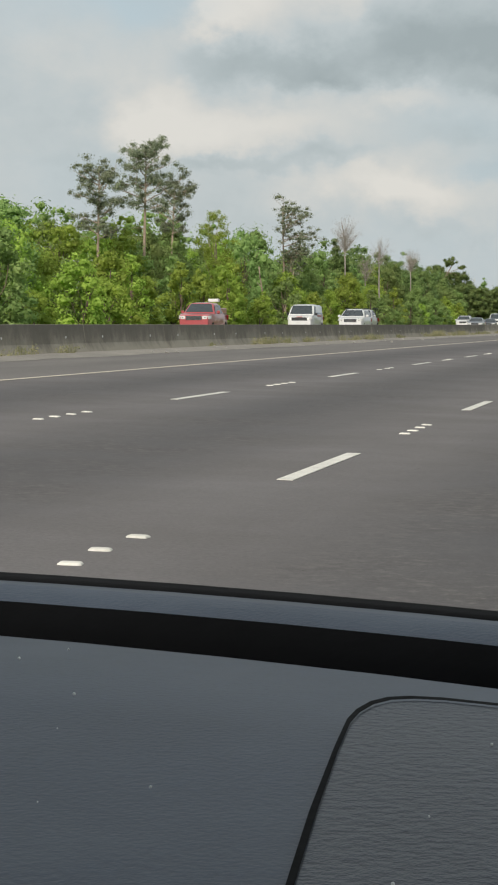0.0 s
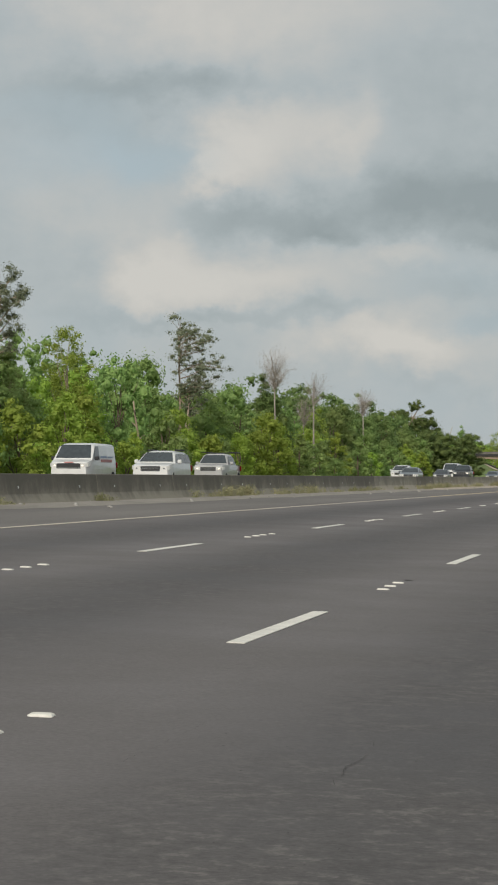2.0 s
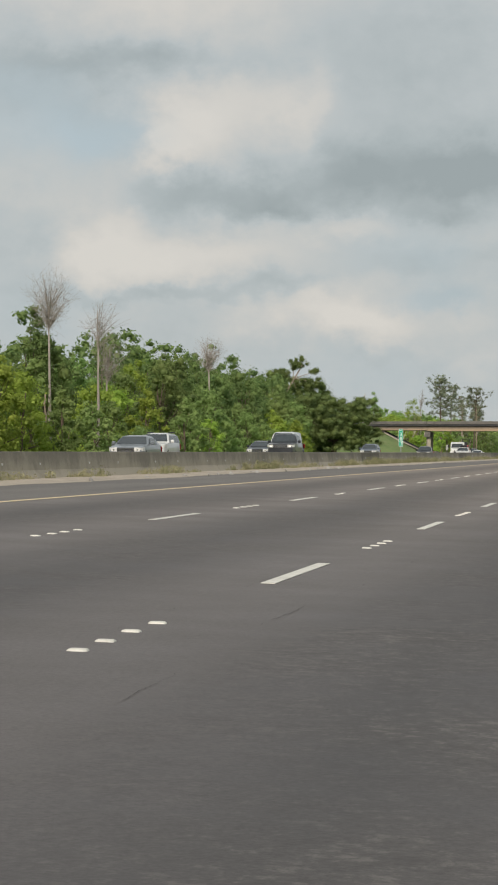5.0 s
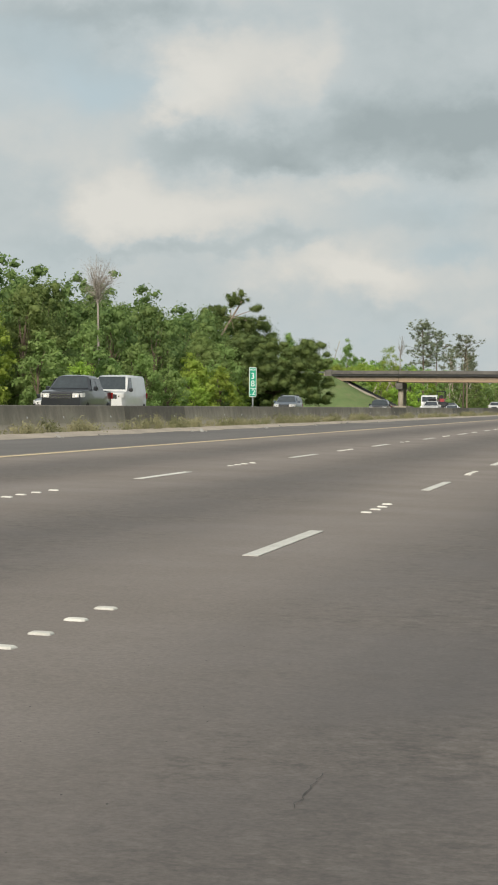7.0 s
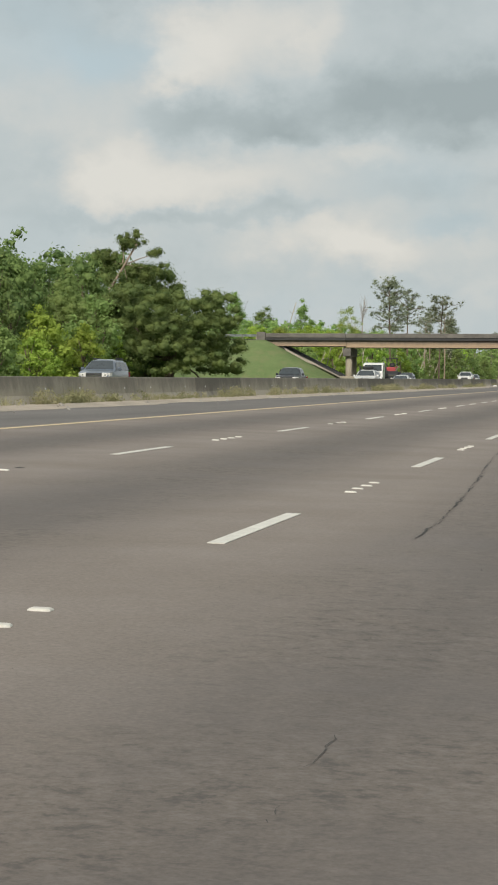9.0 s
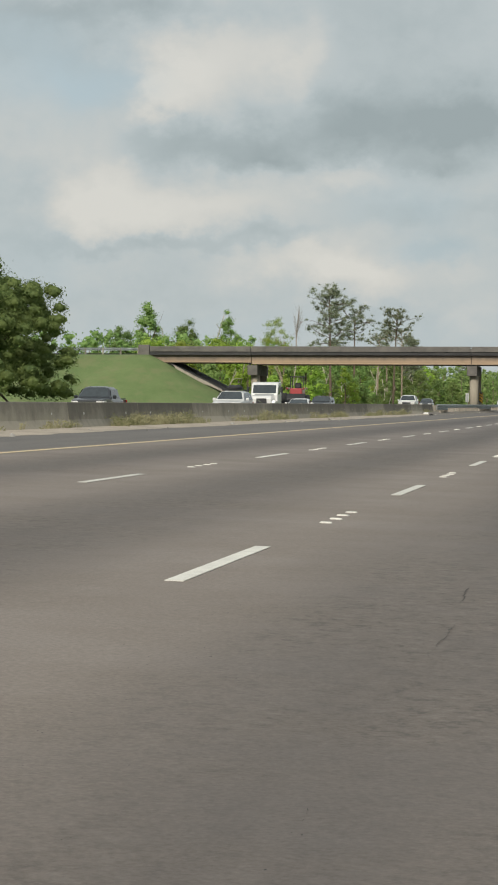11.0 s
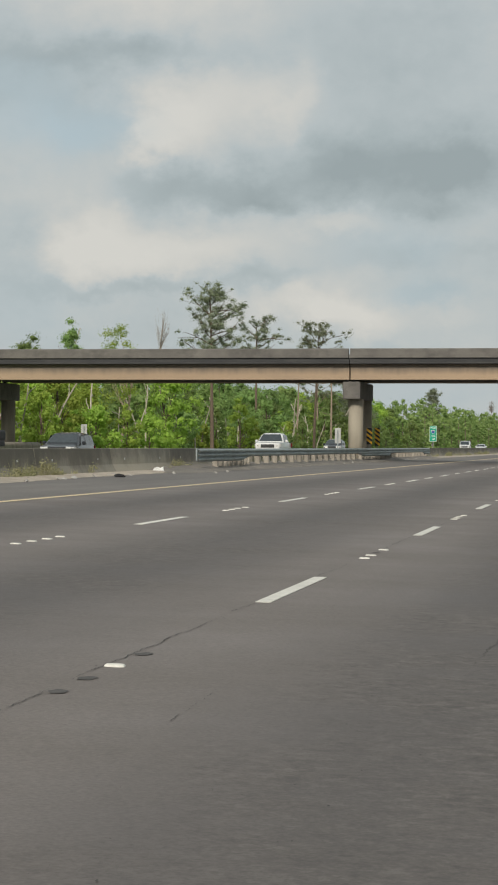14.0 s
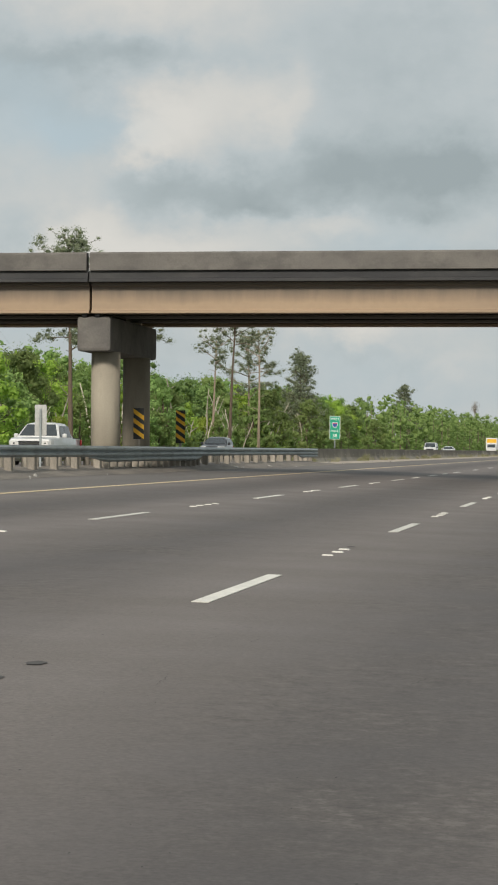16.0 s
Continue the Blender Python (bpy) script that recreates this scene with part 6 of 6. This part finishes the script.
HEIGHTS_1 = [(140, 12.5), (232, 12.0), (262, 13.4), (280, 13.6), (301, 14.2), (311, 12.3), (328, 13.0), (338, 11.9), (357, 13.3), (370, 13.2), (378, 11.3), (390, 11.0), (405, 11.9), (422, 14.1), (436, 13.3), (464, 14.6), (480, 13.6), (520, 13.4)]
HEIGHTS_2 = [(585, 8.6), (630, 9.6), (680, 10.8), (780, 11.8), (900, 12.0), (1400, 13.0)]
wood_edge(140, 503, 1, -51.5, TONES_1, REAR_1, HEIGHTS_1, clear=((279, 297), (346, 362)))
wood_edge(592, 960, 2, -48.8, TONES_2, REAR_2, HEIGHTS_2, 6.0)


def back_wood(name, y0, y1, rows, heights, leaf, seed, count, label, size=0.5, fat=1.0):
    """The depth of the wood behind its edge, as one body of foliage with stems."""
    rng = np.random.default_rng(seed)
    cs, rs, stems = [], [], []
    for x, dy in rows:
        y = y0
        while y < y1:
            h = float(np.interp(y, [t[0] for t in heights], [t[1] for t in heights])) * rng.uniform(0.72, 1.06)
            px, py = x + rng.uniform(-2.5, 2.5), y
            stems.append([((px, py, -0.4), 0.16), ((px + 0.1, py, h * 0.8), 0.05)])
            for k in range(15):
                f = 0.08 + 0.92 * k / 14
                q = 2.6 * fat * math.sin(math.pi * min(1, 0.35 + 0.5 * (1 - f) + 0.12)) * rng.uniform(0.2, 1)
                a = rng.uniform(0, 6.28)
                cs.append((px + q * math.cos(a), py + q * math.sin(a), h * f))
                rs.append(fat * rng.uniform(0.7, 1.3))
            y += dy * rng.uniform(0.8, 1.2)
    w = tagged(part(name, leaf_mesh(name, [leaf_arrays(cs, rs, count, size * 0.85, rng, heart=0.46)]), leaf), label, "woods", kind="stuff")
    tagged(part("stems", tubes(stems, 4), BARK, w), kind="stuff")


back_wood("woods", 120, 370, ((-66, 5.0), (-74, 6.0)), [(t, h * 1.06) for t, h in HEIGHTS_1], LEAF_MID, 3, 50000, "deep green wood behind the roadside trees", 0.5)
back_wood("woods", 370, 540, ((-61.5, 4.0), (-66, 4.6), (-74, 6.0)), [(t, h * 1.10) for t, h in HEIGHTS_1], LEAF_DARK, 31, 66000, "dark green wood behind the roadside trees", 0.5)
back_wood("woods", 590, 1000, ((-62, 6.0), (-71, 8.0)), HEIGHTS_2, LEAF_MID, 4, 60000, "deep green wood beyond the bridge", 0.55)
back_wood("far_woods", 960, 1900, ((-46, 9.0), (-54, 10.0), (-66, 14.0)), [(900, 12), (1900, 14)], LEAF_MID, 5, 76000, "green distant woods along the road", 0.6, 1.25)
back_wood("far_woods", 100, 1900, ((36, 12.0), (44, 14.0)), [(100, 12), (1900, 13)], LEAF_MID, 6, 22000, "green woods along the outer side of the road", 0.9)


def single(name, parts_, bark, leaf, m, label, category="tree"):
    wood, crown = parts_
    t = thing(name, label, category)
    part("trunk", wood, bark, t)
    if crown is not None:
        part("crown", crown, leaf, t)
    t.matrix_basis = m


def at(x, y, turn=0.0):
    return pose(x, y, -0.35, 0, 0, turn)


# tall pines and bare trees that stand above the wood
single("pine_tree", pine_parts(1, 20.2, 0.66, 3.0, 5600, 0.2, 0.0, 22), PALE_BARK, NEEDLES, at(-55.3, 219.5), "tall pine with a bare pale trunk and rounded tufted crown")
single("pine_tree", pine_parts(2, 17.6, 0.66, 2.5, 4000, 0.2, 0.03, 17), PALE_BARK, NEEDLES, at(-56.6, 236), "pine with a rounded tufted crown")
single("pine_tree", pine_parts(12, 17.0, 0.58, 2.9, 4600, 0.2, 0.0, 18), PALE_BARK, NEEDLES, at(-56.5, 206), "pine with a tufted crown")
single("tree", broadleaf_parts(71, 15.0, 3.0, 6000, 0.16, 0.5, 0.6, 44, 0.0), PALE_BARK, LEAF_BRIGHT, at(-54.5, 251.5), "light-green tree with pale forked limbs")
single("pine_tree", pine_parts(3, 17.9, 0.56, 4.1, 3400, 0.2, -0.004, 25, 1.0), PALE_BARK, NEEDLES, at(-54.9, 299), "tall thin-crowned pine with pale twin-looking trunk")
single("pine_tree", pine_parts(13, 11.5, 0.7, 2.0, 600, 0.2, 0.0, 12), PALE_BARK, NEEDLES, at(-54.0, 298.5), "slender pine beside a taller one")


def bare_tree(seed, h, fork, spread, m, label, buds, twigs=150, lopsided=0.0):
    wood, tips = bare_parts(seed, h, fork, spread, twigs, lopsided)
    rng = np.random.default_rng(seed)
    crown = None
    if buds:
        pick = tips[rng.choice(len(tips), min(len(tips), 420), replace=False)]
        crown = leaf_mesh("crown", [leaf_arrays(pick, np.full(len(pick), 0.25), 3 * buds, 0.07, rng, 1.0, 0.2, 0.0, 0.4)])
    single("bare_tree", (wood, crown), DEAD_WOOD, DRY_LEAF, m, label)


bare_tree(5, 19.8, 0.66, 3.7, at(-56.6, 364), "tall almost leafless tree with an egg-shaped crown of fine twigs", 300, 110)
bare_tree(6, 15.8, 0.68, 3.3, at(-49.8, 356.5), "dead bare tree with forked grey limbs", 0, 52, 0.5)
bare_tree(7, 16.8, 0.68, 3.2, at(-54.1, 433), "thin almost leafless tree with a round head of fine twigs", 220, 95)
bare_tree(8, 14.4, 0.60, 2.8, at(-56.6, 388), "leafless tree with spreading brown twigs", 500, 60, 0.3)


def snag(x, y, h, seed, label, thick=0.10, bark=PALE_BARK):
    """A dead stem, bent and often forked, that shows among the leaves."""
    rng = np.random.default_rng(seed)
    r = thick + 0.006 * h
    stem = curve_path((0, 0, -0.3), (rng.normal(0, 0.05), rng.normal(0, 0.10), 1), h, r, r * 0.5, rng, 7, 0, 0.10)
    paths = [stem]
    for k in (3, 4, 5, 6):
        if rng.random() < 0.85:
            paths.append(curve_path(stem[k][0], (rng.normal(0, 0.3), rng.choice((-1, 1)) * rng.uniform(0.4, 1.0), rng.uniform(0.3, 0.9)), rng.uniform(0.7, 2.2), r * 0.5, 0.025, rng, 5, 0.02, 0.16))
    single("dead_tree", (tubes(paths, 6), None), bark, None, at(x, y), label, "dead tree")


snag(-52.6, 270.5, 9.3, 3, "broken pale dead trunk with a stub of a limb")
snag(-53.0, 289.0, 9.0, 4, "leaning dead stem with a bent limb")
snag(-53.2, 352.0, 7.5, 14, "grey dead stem among bushes")

single("tree", broadleaf_parts(72, 16.2, 3.2, 11000, 0.2, 0.25, 0.8, 44), BARK, LEAF_DARK, at(-58.6, 366), "tall dark green tree behind a bare one")
single("tree", broadleaf_parts(73, 13.8, 4.2, 12000, 0.2, 0.25, 0.8, 40), BARK, LEAF_DARK, at(-61.0, 470), "tall dark green tree in the roadside wood")

# the leaning tree and the round dark oak before the bank
single("tree", broadleaf_parts(81, 14.3, 5.4, 16000, 0.16, 0.2, 0.5, 90, 0.5), PALE_BARK, LEAF_DARK, at(-54.8, 516), "dark green tree behind a pale leaning trunk")


single("tree", broadleaf_parts(82, 15.7, 5.2, 16000, 0.16, 0.15, 0.5, 90, 0.5), BARK, LEAF_MID, at(-59.8, 519), "dark green tree in the wood before the bank")
single("tree", broadleaf_parts(83, 11.4, 4.2, 12000, 0.16, 0.08, 0.75, 80, 0.5), BARK, LEAF_MID, at(-52.8, 478), "green leafy tree beside the oak")
single("tree", broadleaf_parts(84, 9.4, 3.8, 10000, 0.16, 0.06, 0.75, 70, 0.5), BARK, LEAF_MID, at(-50.6, 470), "green leafy tree branching to the ground")
single("bush", broadleaf_parts(85, 6.2, 3.0, 8000, 0.16, 0.05, 0.7, 50, 0.5), BARK, LEAF_BRIGHT, at(-48.0, 466), "bright yellow-green leafy bush at the wood's edge", "bush")


single("tree", broadleaf_parts(86, 13.9, 4.8, 14000, 0.16, 0.2, 0.55, 90, 0.5), BARK, LEAF_DARK, at(-52.2, 516), "dark green tree between the oak and the bank")


def leaning_tree():
    """A pale trunk that leans far over and ends in a few dense tufts against the sky."""
    rng = np.random.default_rng(2)
    trunk = curve_path((0, 0, 0), (0.74, 0.0, 1), 18.6, 0.27, 0.10, rng, 8, 0, 0.03)
    top = np.array(trunk[-1][0])
    paths, cs, rs = [trunk], [], []
    for dx, dz, wide, n in ((-0.8, 0.35, 1.6, 24), (2.0, -1.0, 0.7, 6), (-2.6, -2.0, 1.2, 8), (0.9, -2.6, 1.3, 10), (-0.6, -3.6, 2.0, 12), (-3.6, -1.2, 1.5, 14), (1.6, -3.4, 1.6, 14)):
        middle = top + (dx, 0.0, dz)
        paths.append(curve_path(top - (1.6, 0, 2.2), middle - top + (1.6, 0, 2.2), np.linalg.norm(middle - top + (1.6, 0, 2.2)), 0.08, 0.03, rng, 4, 0, 0.1))
        for k in range(n):
            cs.append(middle + rng.normal(0, 0.42, 3) * (wide, wide, 0.6 * wide))
            rs.append(rng.uniform(0.40, 0.75))
    single("leaning_tree", (tubes(paths, 6), leaf_mesh("crown", [leaf_arrays(cs, rs, 16000, 0.15, rng, 0.8, 0.3, 0.55, 0.10)])), PALE_BARK, LEAF_DARK, at(-63.8, 510.3), "pale leaning tree with a tufted dark crown")


leaning_tree()


def oak():
    """A broad oak whose foliage hangs in many rounded clumps almost to the grass."""
    rng = np.random.default_rng(90)
    trunk = curve_path((0, 0, -0.3), (0, 0, 1), 3.4, 0.55, 0.4, rng, 4, 0, 0.03)
    fork = np.array(trunk[-1][0])
    paths, cs, rs = [trunk], [], []
    n = 66
    for i in range(n):
        f = (i + 0.5) / n
        a = 2.39996 * i + rng.normal(0, 0.2)
        up = -0.20 + 1.14 * f
        out = max(0, 1 - min(1, abs(up)) ** 4.5) ** 0.22 * rng.uniform(0.80, 1.0)
        bough = np.array((6.1 * out * math.cos(a), 7.6 * out * math.sin(a), 3.2 + 6.7 * up + 0.3 * rng.normal()))
        reach = rng.uniform(1.3, 2.2)
        for k in range(7):
            b, q = 0.9 * k + rng.uniform(-0.3, 0.3), (0.0 if k == 6 else rng.uniform(0.7, 1.0)) * reach
            cs.append(bough + (q * math.cos(b), q * math.sin(b), 0.45 * reach * (1 - (q / reach) ** 2) + rng.normal(0, 0.12)))
            rs.append(rng.uniform(0.55, 1.0))
        if i % 6 == 0:
            paths.append(curve_path(fork, bough - fork, np.linalg.norm(bough - fork) * 0.8, 0.16, 0.04, rng, 5, -0.01, 0.12))
    # the dense inner leafage
    for i in range(26):
        a, q = 2.4 * i, rng.uniform(0.2, 0.62)
        cs.append((6.0 * q * math.cos(a), 7.6 * q * math.sin(a), rng.uniform(2.6, 7.6)))
        rs.append(rng.uniform(1.5, 2.1))
    single("oak_tree", (tubes(paths, 7), leaf_mesh("crown", [leaf_arrays(cs, rs, 80000, 0.155, rng, 0.72, 0.3, 0.60, 0.14, 0.5)])), BARK, LEAF_DARK, at(-46.1, 491.5), "broad round dark green oak at the foot of the bank", "tree")


oak()

# beyond the bridge
single("tree", broadleaf_parts(101, 17.2, 4.2, 12000, 0.19, 0.3, 0.95, 110), BARK, LEAF_MID, at(-75.0, 680), "slim pointed green tree behind the bridge")
single("tree", broadleaf_parts(102, 15.0, 4.0, 10000, 0.19, 0.3, 0.4, 90), BARK, LEAF_DARK, at(-73.8, 703), "round-headed dark tree behind the bridge")
single("tree", broadleaf_parts(103, 11.7, 3.0, 9000, 0.17, 0.3, 0.6, 44), BARK, LEAF_DARK, at(-64.0, 615.6), "dark green tree behind the bank")
single("tree", broadleaf_parts(104, 15.8, 3.0, 8000, 0.18, 0.3, 0.95, 90), BARK, LEAF_MID, at(-62.2, 681), "slender green tree behind the bridge")
single("tree", broadleaf_parts(105, 14.1, 3.2, 4600, 0.15, 0.5, 0.7, 40, 0.0), PALE_BARK, LEAF_BRIGHT, at(-49.7, 651), "lacy light-green tree with visible limbs")
snag(-72.8, 703.5, 15.4, 62, "dry twiggy dead stem beside a dark tree", 0.03, PALE_STEM)
bare_tree(9, 17.8, 0.62, 1.0, at(-50, 673), "thin dead tree behind the bridge", 0, 26, 0.6)
single("pine_tree", pine_parts(4, 19.9, 0.50, 3.3, 6800, 0.2, 0.0, 34, 0.35), BARK, NEEDLES, at(-46.3, 684), "large open-crowned pine above the bridge")
single("pine_tree", pine_parts(5, 17.8, 0.70, 2.8, 2300, 0.2, 0.0, 14, 0.2), BARK, NEEDLES, at(-46.5, 716), "pine with a small rounded crown")
single("pine_tree", pine_parts(6, 17.8, 0.74, 3.6, 2600, 0.2, 0.0, 13), BARK, NEEDLES, at(-42.6, 742), "flat-topped pine behind the bridge")
single("pine_tree", pine_parts(7, 16.5, 0.7, 2.6, 1300, 0.2, 0.0, 12), PALE_BARK, NEEDLES, at(-44, 771), "thin pine with bare stem")
single("pine_tree", pine_parts(8, 17.0, 0.5, 3.0, 3200, 0.2, 0.0, 18), PALE_BARK, NEEDLES, at(-50, 800), "open-crowned pine beyond the bridge")
single("pine_tree", pine_parts(9, 17.4, 0.22, 4.0, 9500, 0.22, 0.0, 62, 0.0, True), BARK, NEEDLES, at(-49.5, 845), "full dark pine beyond the bridge")
single("pine_tree", pine_parts(10, 17.4, 0.30, 4.4, 6000, 0.25, 0.0, 44, 0.0, True), BARK, NEEDLES, at(-50, 1028), "tall pine far down the road")
single("pine_tree", pine_parts(14, 14.5, 0.75, 2.2, 900, 0.2, 0.0, 10), PALE_BARK, NEEDLES, at(-47, 756), "bare-stemmed pine with a few tufts")
bare_tree(15, 20.0, 0.72, 2.2, at(-50, 1300), "bare tree far down the road", 400, 90)
snag(-70.6, 705, 17.3, 61, "pale dead tree with broken limbs above the bridge", 0.05, PALE_STEM)
rnd_stems = random.Random(77)
for k in range(38):
    y = 596 + 6.4 * k + rnd_stems.uniform(-4, 4)
    snag(-46.9 - rnd_stems.uniform(0, 1.6), y, rnd_stems.uniform(4.5, 9.5), 30 + k, "slender pale crooked stem at the wood's edge", 0.06, PALE_STEM)


# ---------------------------------------------------------------- the car in which the ride begins
DASH = surface("dark_dash_vinyl", (0.023, 0.039, 0.069), (0.015, 0.027, 0.050), 0.5, 9, 420, 0.3, 0.0012, stain=((0.040, 0.056, 0.084), 14, 0.6))
DASH_PANEL = surface("grained_dash_panel", (0.022, 0.031, 0.049), (0.015, 0.022, 0.036), 0.45, 10, 260, 0.7, 0.0018, stretch=(1, 0.5, 1), stain=((0.036, 0.046, 0.064), 12, 0.5))
# rubber black, also used to paint the shade beside the cowl ridge
SEAL_AND_SHADE = surface("black_seal_and_shade", (0.004, 0.004, 0.0045), None, 0.9, 5, 60, 0.1, spec=0.1)


def own_car():
    """A low saloon seen from its front passenger seat: the dash under an open screen frame."""
    c = thing("car", "dark saloon car with its dusty charcoal dashboard, on the road", "car")
    mid = -0.30
    glass = lambda x: 1.70 - 0.53 * (x + 0.45) ** 2       # foot of the screen
    xs = [mid - 0.78 + 1.56 * i / 26 for i in range(27)]

    def across(profile):
        """A strip across the car: profile gives (offset from the screen's foot, height) pairs."""
        n = len(profile)
        verts = [(x, glass(x) + o, z) for x in xs for o, z in profile]
        faces = [(i * n + j, i * n + j + 1, (i + 1) * n + j + 1, (i + 1) * n + j) for i in range(len(xs) - 1) for j in range(n - 1)]
        return mesh_of("strip", verts, faces, True)

    part("dashboard", across([(-0.72, 0.62), (-0.72, 0.84), (-0.70, 0.885), (-0.62, 0.915), (-0.45, 0.928), (-0.30, 0.932), (-0.168, 0.930), (-0.164, 0.928), (-0.162, 0.900)]), DASH, c, "dusty charcoal dashboard pad")
    # trough and inner ridge face carry their shade as black colour
    part("defroster_trough", across([(-0.166, 0.905), (-0.166, 0.868), (-0.090, 0.868), (-0.090, 0.905)]), SEAL_AND_SHADE, c, "gap along the screen, its shade painted black")
    part("ridge_face", across([(-0.100, 0.868), (-0.090, 0.908), (-0.080, 0.921), (-0.068, 0.9285)]), SEAL_AND_SHADE, c, "unlit inner face of the ridge, painted black")
    part("cowl_ridge", across([(-0.068, 0.9285), (-0.055, 0.931), (-0.040, 0.932), (-0.028, 0.932), (-0.026, 0.915)]), DASH, c)
    part("screen_seal", across([(-0.030, 0.920), (-0.022, 0.931), (-0.004, 0.9327), (0.012, 0.915), (0.02, 0.86)]), SEAL_AND_SHADE, c, "black rubber screen seal")
    # airbag cover: a rounded plate with an open joint round it
    edge = [(0.026, 1.06), (0.0175, 1.148), (0.0118, 1.21), (0.0065, 1.281), (0.0035, 1.322), (0.0035, 1.340), (0.0055, 1.356), (0.0095, 1.3655), (0.016, 1.3695), (0.026, 1.3690), (0.045, 1.362)]
    far = [(x, glass(x) - 0.204) for x in (0.09, 0.14, 0.19, 0.24, 0.29)]
    back = [(0.30, 1.20), (0.30, 1.06)]
    line = edge + far + back

    def inset(points, d):
        """Moves the outline inwards; more along the car, where it is seen edge-on."""
        return [(x + (d if x < 0.16 else -d), y - 3.0 * d if y > 1.25 else y) for x, y in points]

    top = lambda x, y: float(np.interp(y - glass(x), [-0.72, -0.70, -0.62, -0.45, -0.30, -0.16], [0.84, 0.885, 0.915, 0.928, 0.932, 0.930]))
    rim_out, rim_in = line, inset(line, 0.0019)
    bm = bmesh.new()
    a = [bm.verts.new((x, y, top(x, y) + 0.0020)) for x, y in rim_out]
    b = [bm.verts.new((x, y, top(x, y) + 0.0020)) for x, y in rim_in]
    n = len(line)
    for i in range(n):
        bm.faces.new((a[i], a[(i + 1) % n], b[(i + 1) % n], b[i]))
    part("panel_joint", bm, SEAL_AND_SHADE, c, "dark open joint round the cover")
    bm = bmesh.new()
    rings = [[bm.verts.new((x + (0.16 - x) * f, y + (1.2 - y) * f, top(x + (0.16 - x) * f, y + (1.2 - y) * f) + 0.0014)) for x, y in rim_in] for f in (0.0, 0.15, 0.4, 0.7)]
    for p, q in zip(rings, rings[1:]):
        for i in range(n):
            bm.faces.new((p[i], p[(i + 1) % n], q[(i + 1) % n], q[i]))
    bm.faces.new(rings[-1])
    bmesh.ops.recalc_face_normals(bm, faces=bm.faces[:])
    for f in bm.faces:
        f.smooth = True
    part("airbag_cover", bm, DASH_PANEL, c, "grained charcoal airbag cover")
    rnd = random.Random(8)
    bm = bmesh.new()
    for i in range(36):
        x, y = rnd.uniform(-0.25, 0.08), rnd.uniform(1.1, 1.48)
        if y > glass(x) - 0.175:
            continue
        s = rnd.uniform(0.0002, 0.0006)
        bmesh.ops.create_icosphere(bm, subdivisions=1, radius=s, matrix=Matrix.Translation((x, y, top(x, y) + 0.0018)))
    tagged(part("dust_specks", bm, SIGN_WHITE, c, "pale dust specks"), kind="stuff")
    # outer shell: bonnet, sides, roof on slim pillars, wheels
    part("bonnet", extruded([(1.74, 0.60), (1.74, 0.845), (2.2, 0.80), (2.75, 0.70), (2.95, 0.58), (2.97, 0.35), (1.74, 0.35)], "x", mid - 0.86, mid + 0.86, 0.04), PAINT_DARK, c)
    for s in (-1, 1):
        x = mid + s * 0.88
        part("side", extruded([(-1.55, 0.30), (2.7, 0.30), (2.7, 0.62), (1.75, 0.86), (-1.4, 0.90), (-1.6, 0.75)], "x", x - 0.03, x + 0.03, 0.01), PAINT_DARK, c)
        for y in (-0.85, 2.05):
            add_wheel(c, mid + s * 0.80, y)
        part("pillar", rod((mid + s * 0.86, 1.62, 0.86), (mid + s * 0.66, 0.88, 1.36), 0.04), PAINT_DARK, c)
        part("pillar", rod((mid + s * 0.86, -1.35, 0.88), (mid + s * 0.66, -0.75, 1.36), 0.05), PAINT_DARK, c)
        part("pillar", rod((mid + s * 0.87, 0.05, 0.88), (mid + s * 0.67, 0.05, 1.38), 0.04), PAINT_DARK, c)
    part("roof", extruded([(-0.85, 1.34), (-0.6, 1.40), (0.1, 1.43), (0.7, 1.41), (0.95, 1.35), (0.95, 1.32), (-0.85, 1.31)], "x", mid - 0.69, mid + 0.69, 0.015), PAINT_DARK, c)
    part("floor_pan", box(mid - 0.84, mid + 0.84, -1.5, 1.7, 0.22, 0.30, 0.02), TRIM, c)
    part("tail", extruded([(-1.62, 0.35), (-1.62, 0.80), (-1.3, 0.90), (-1.1, 0.88), (-1.1, 0.35)], "x", mid - 0.85, mid + 0.85, 0.03), PAINT_DARK, c)


own_car()
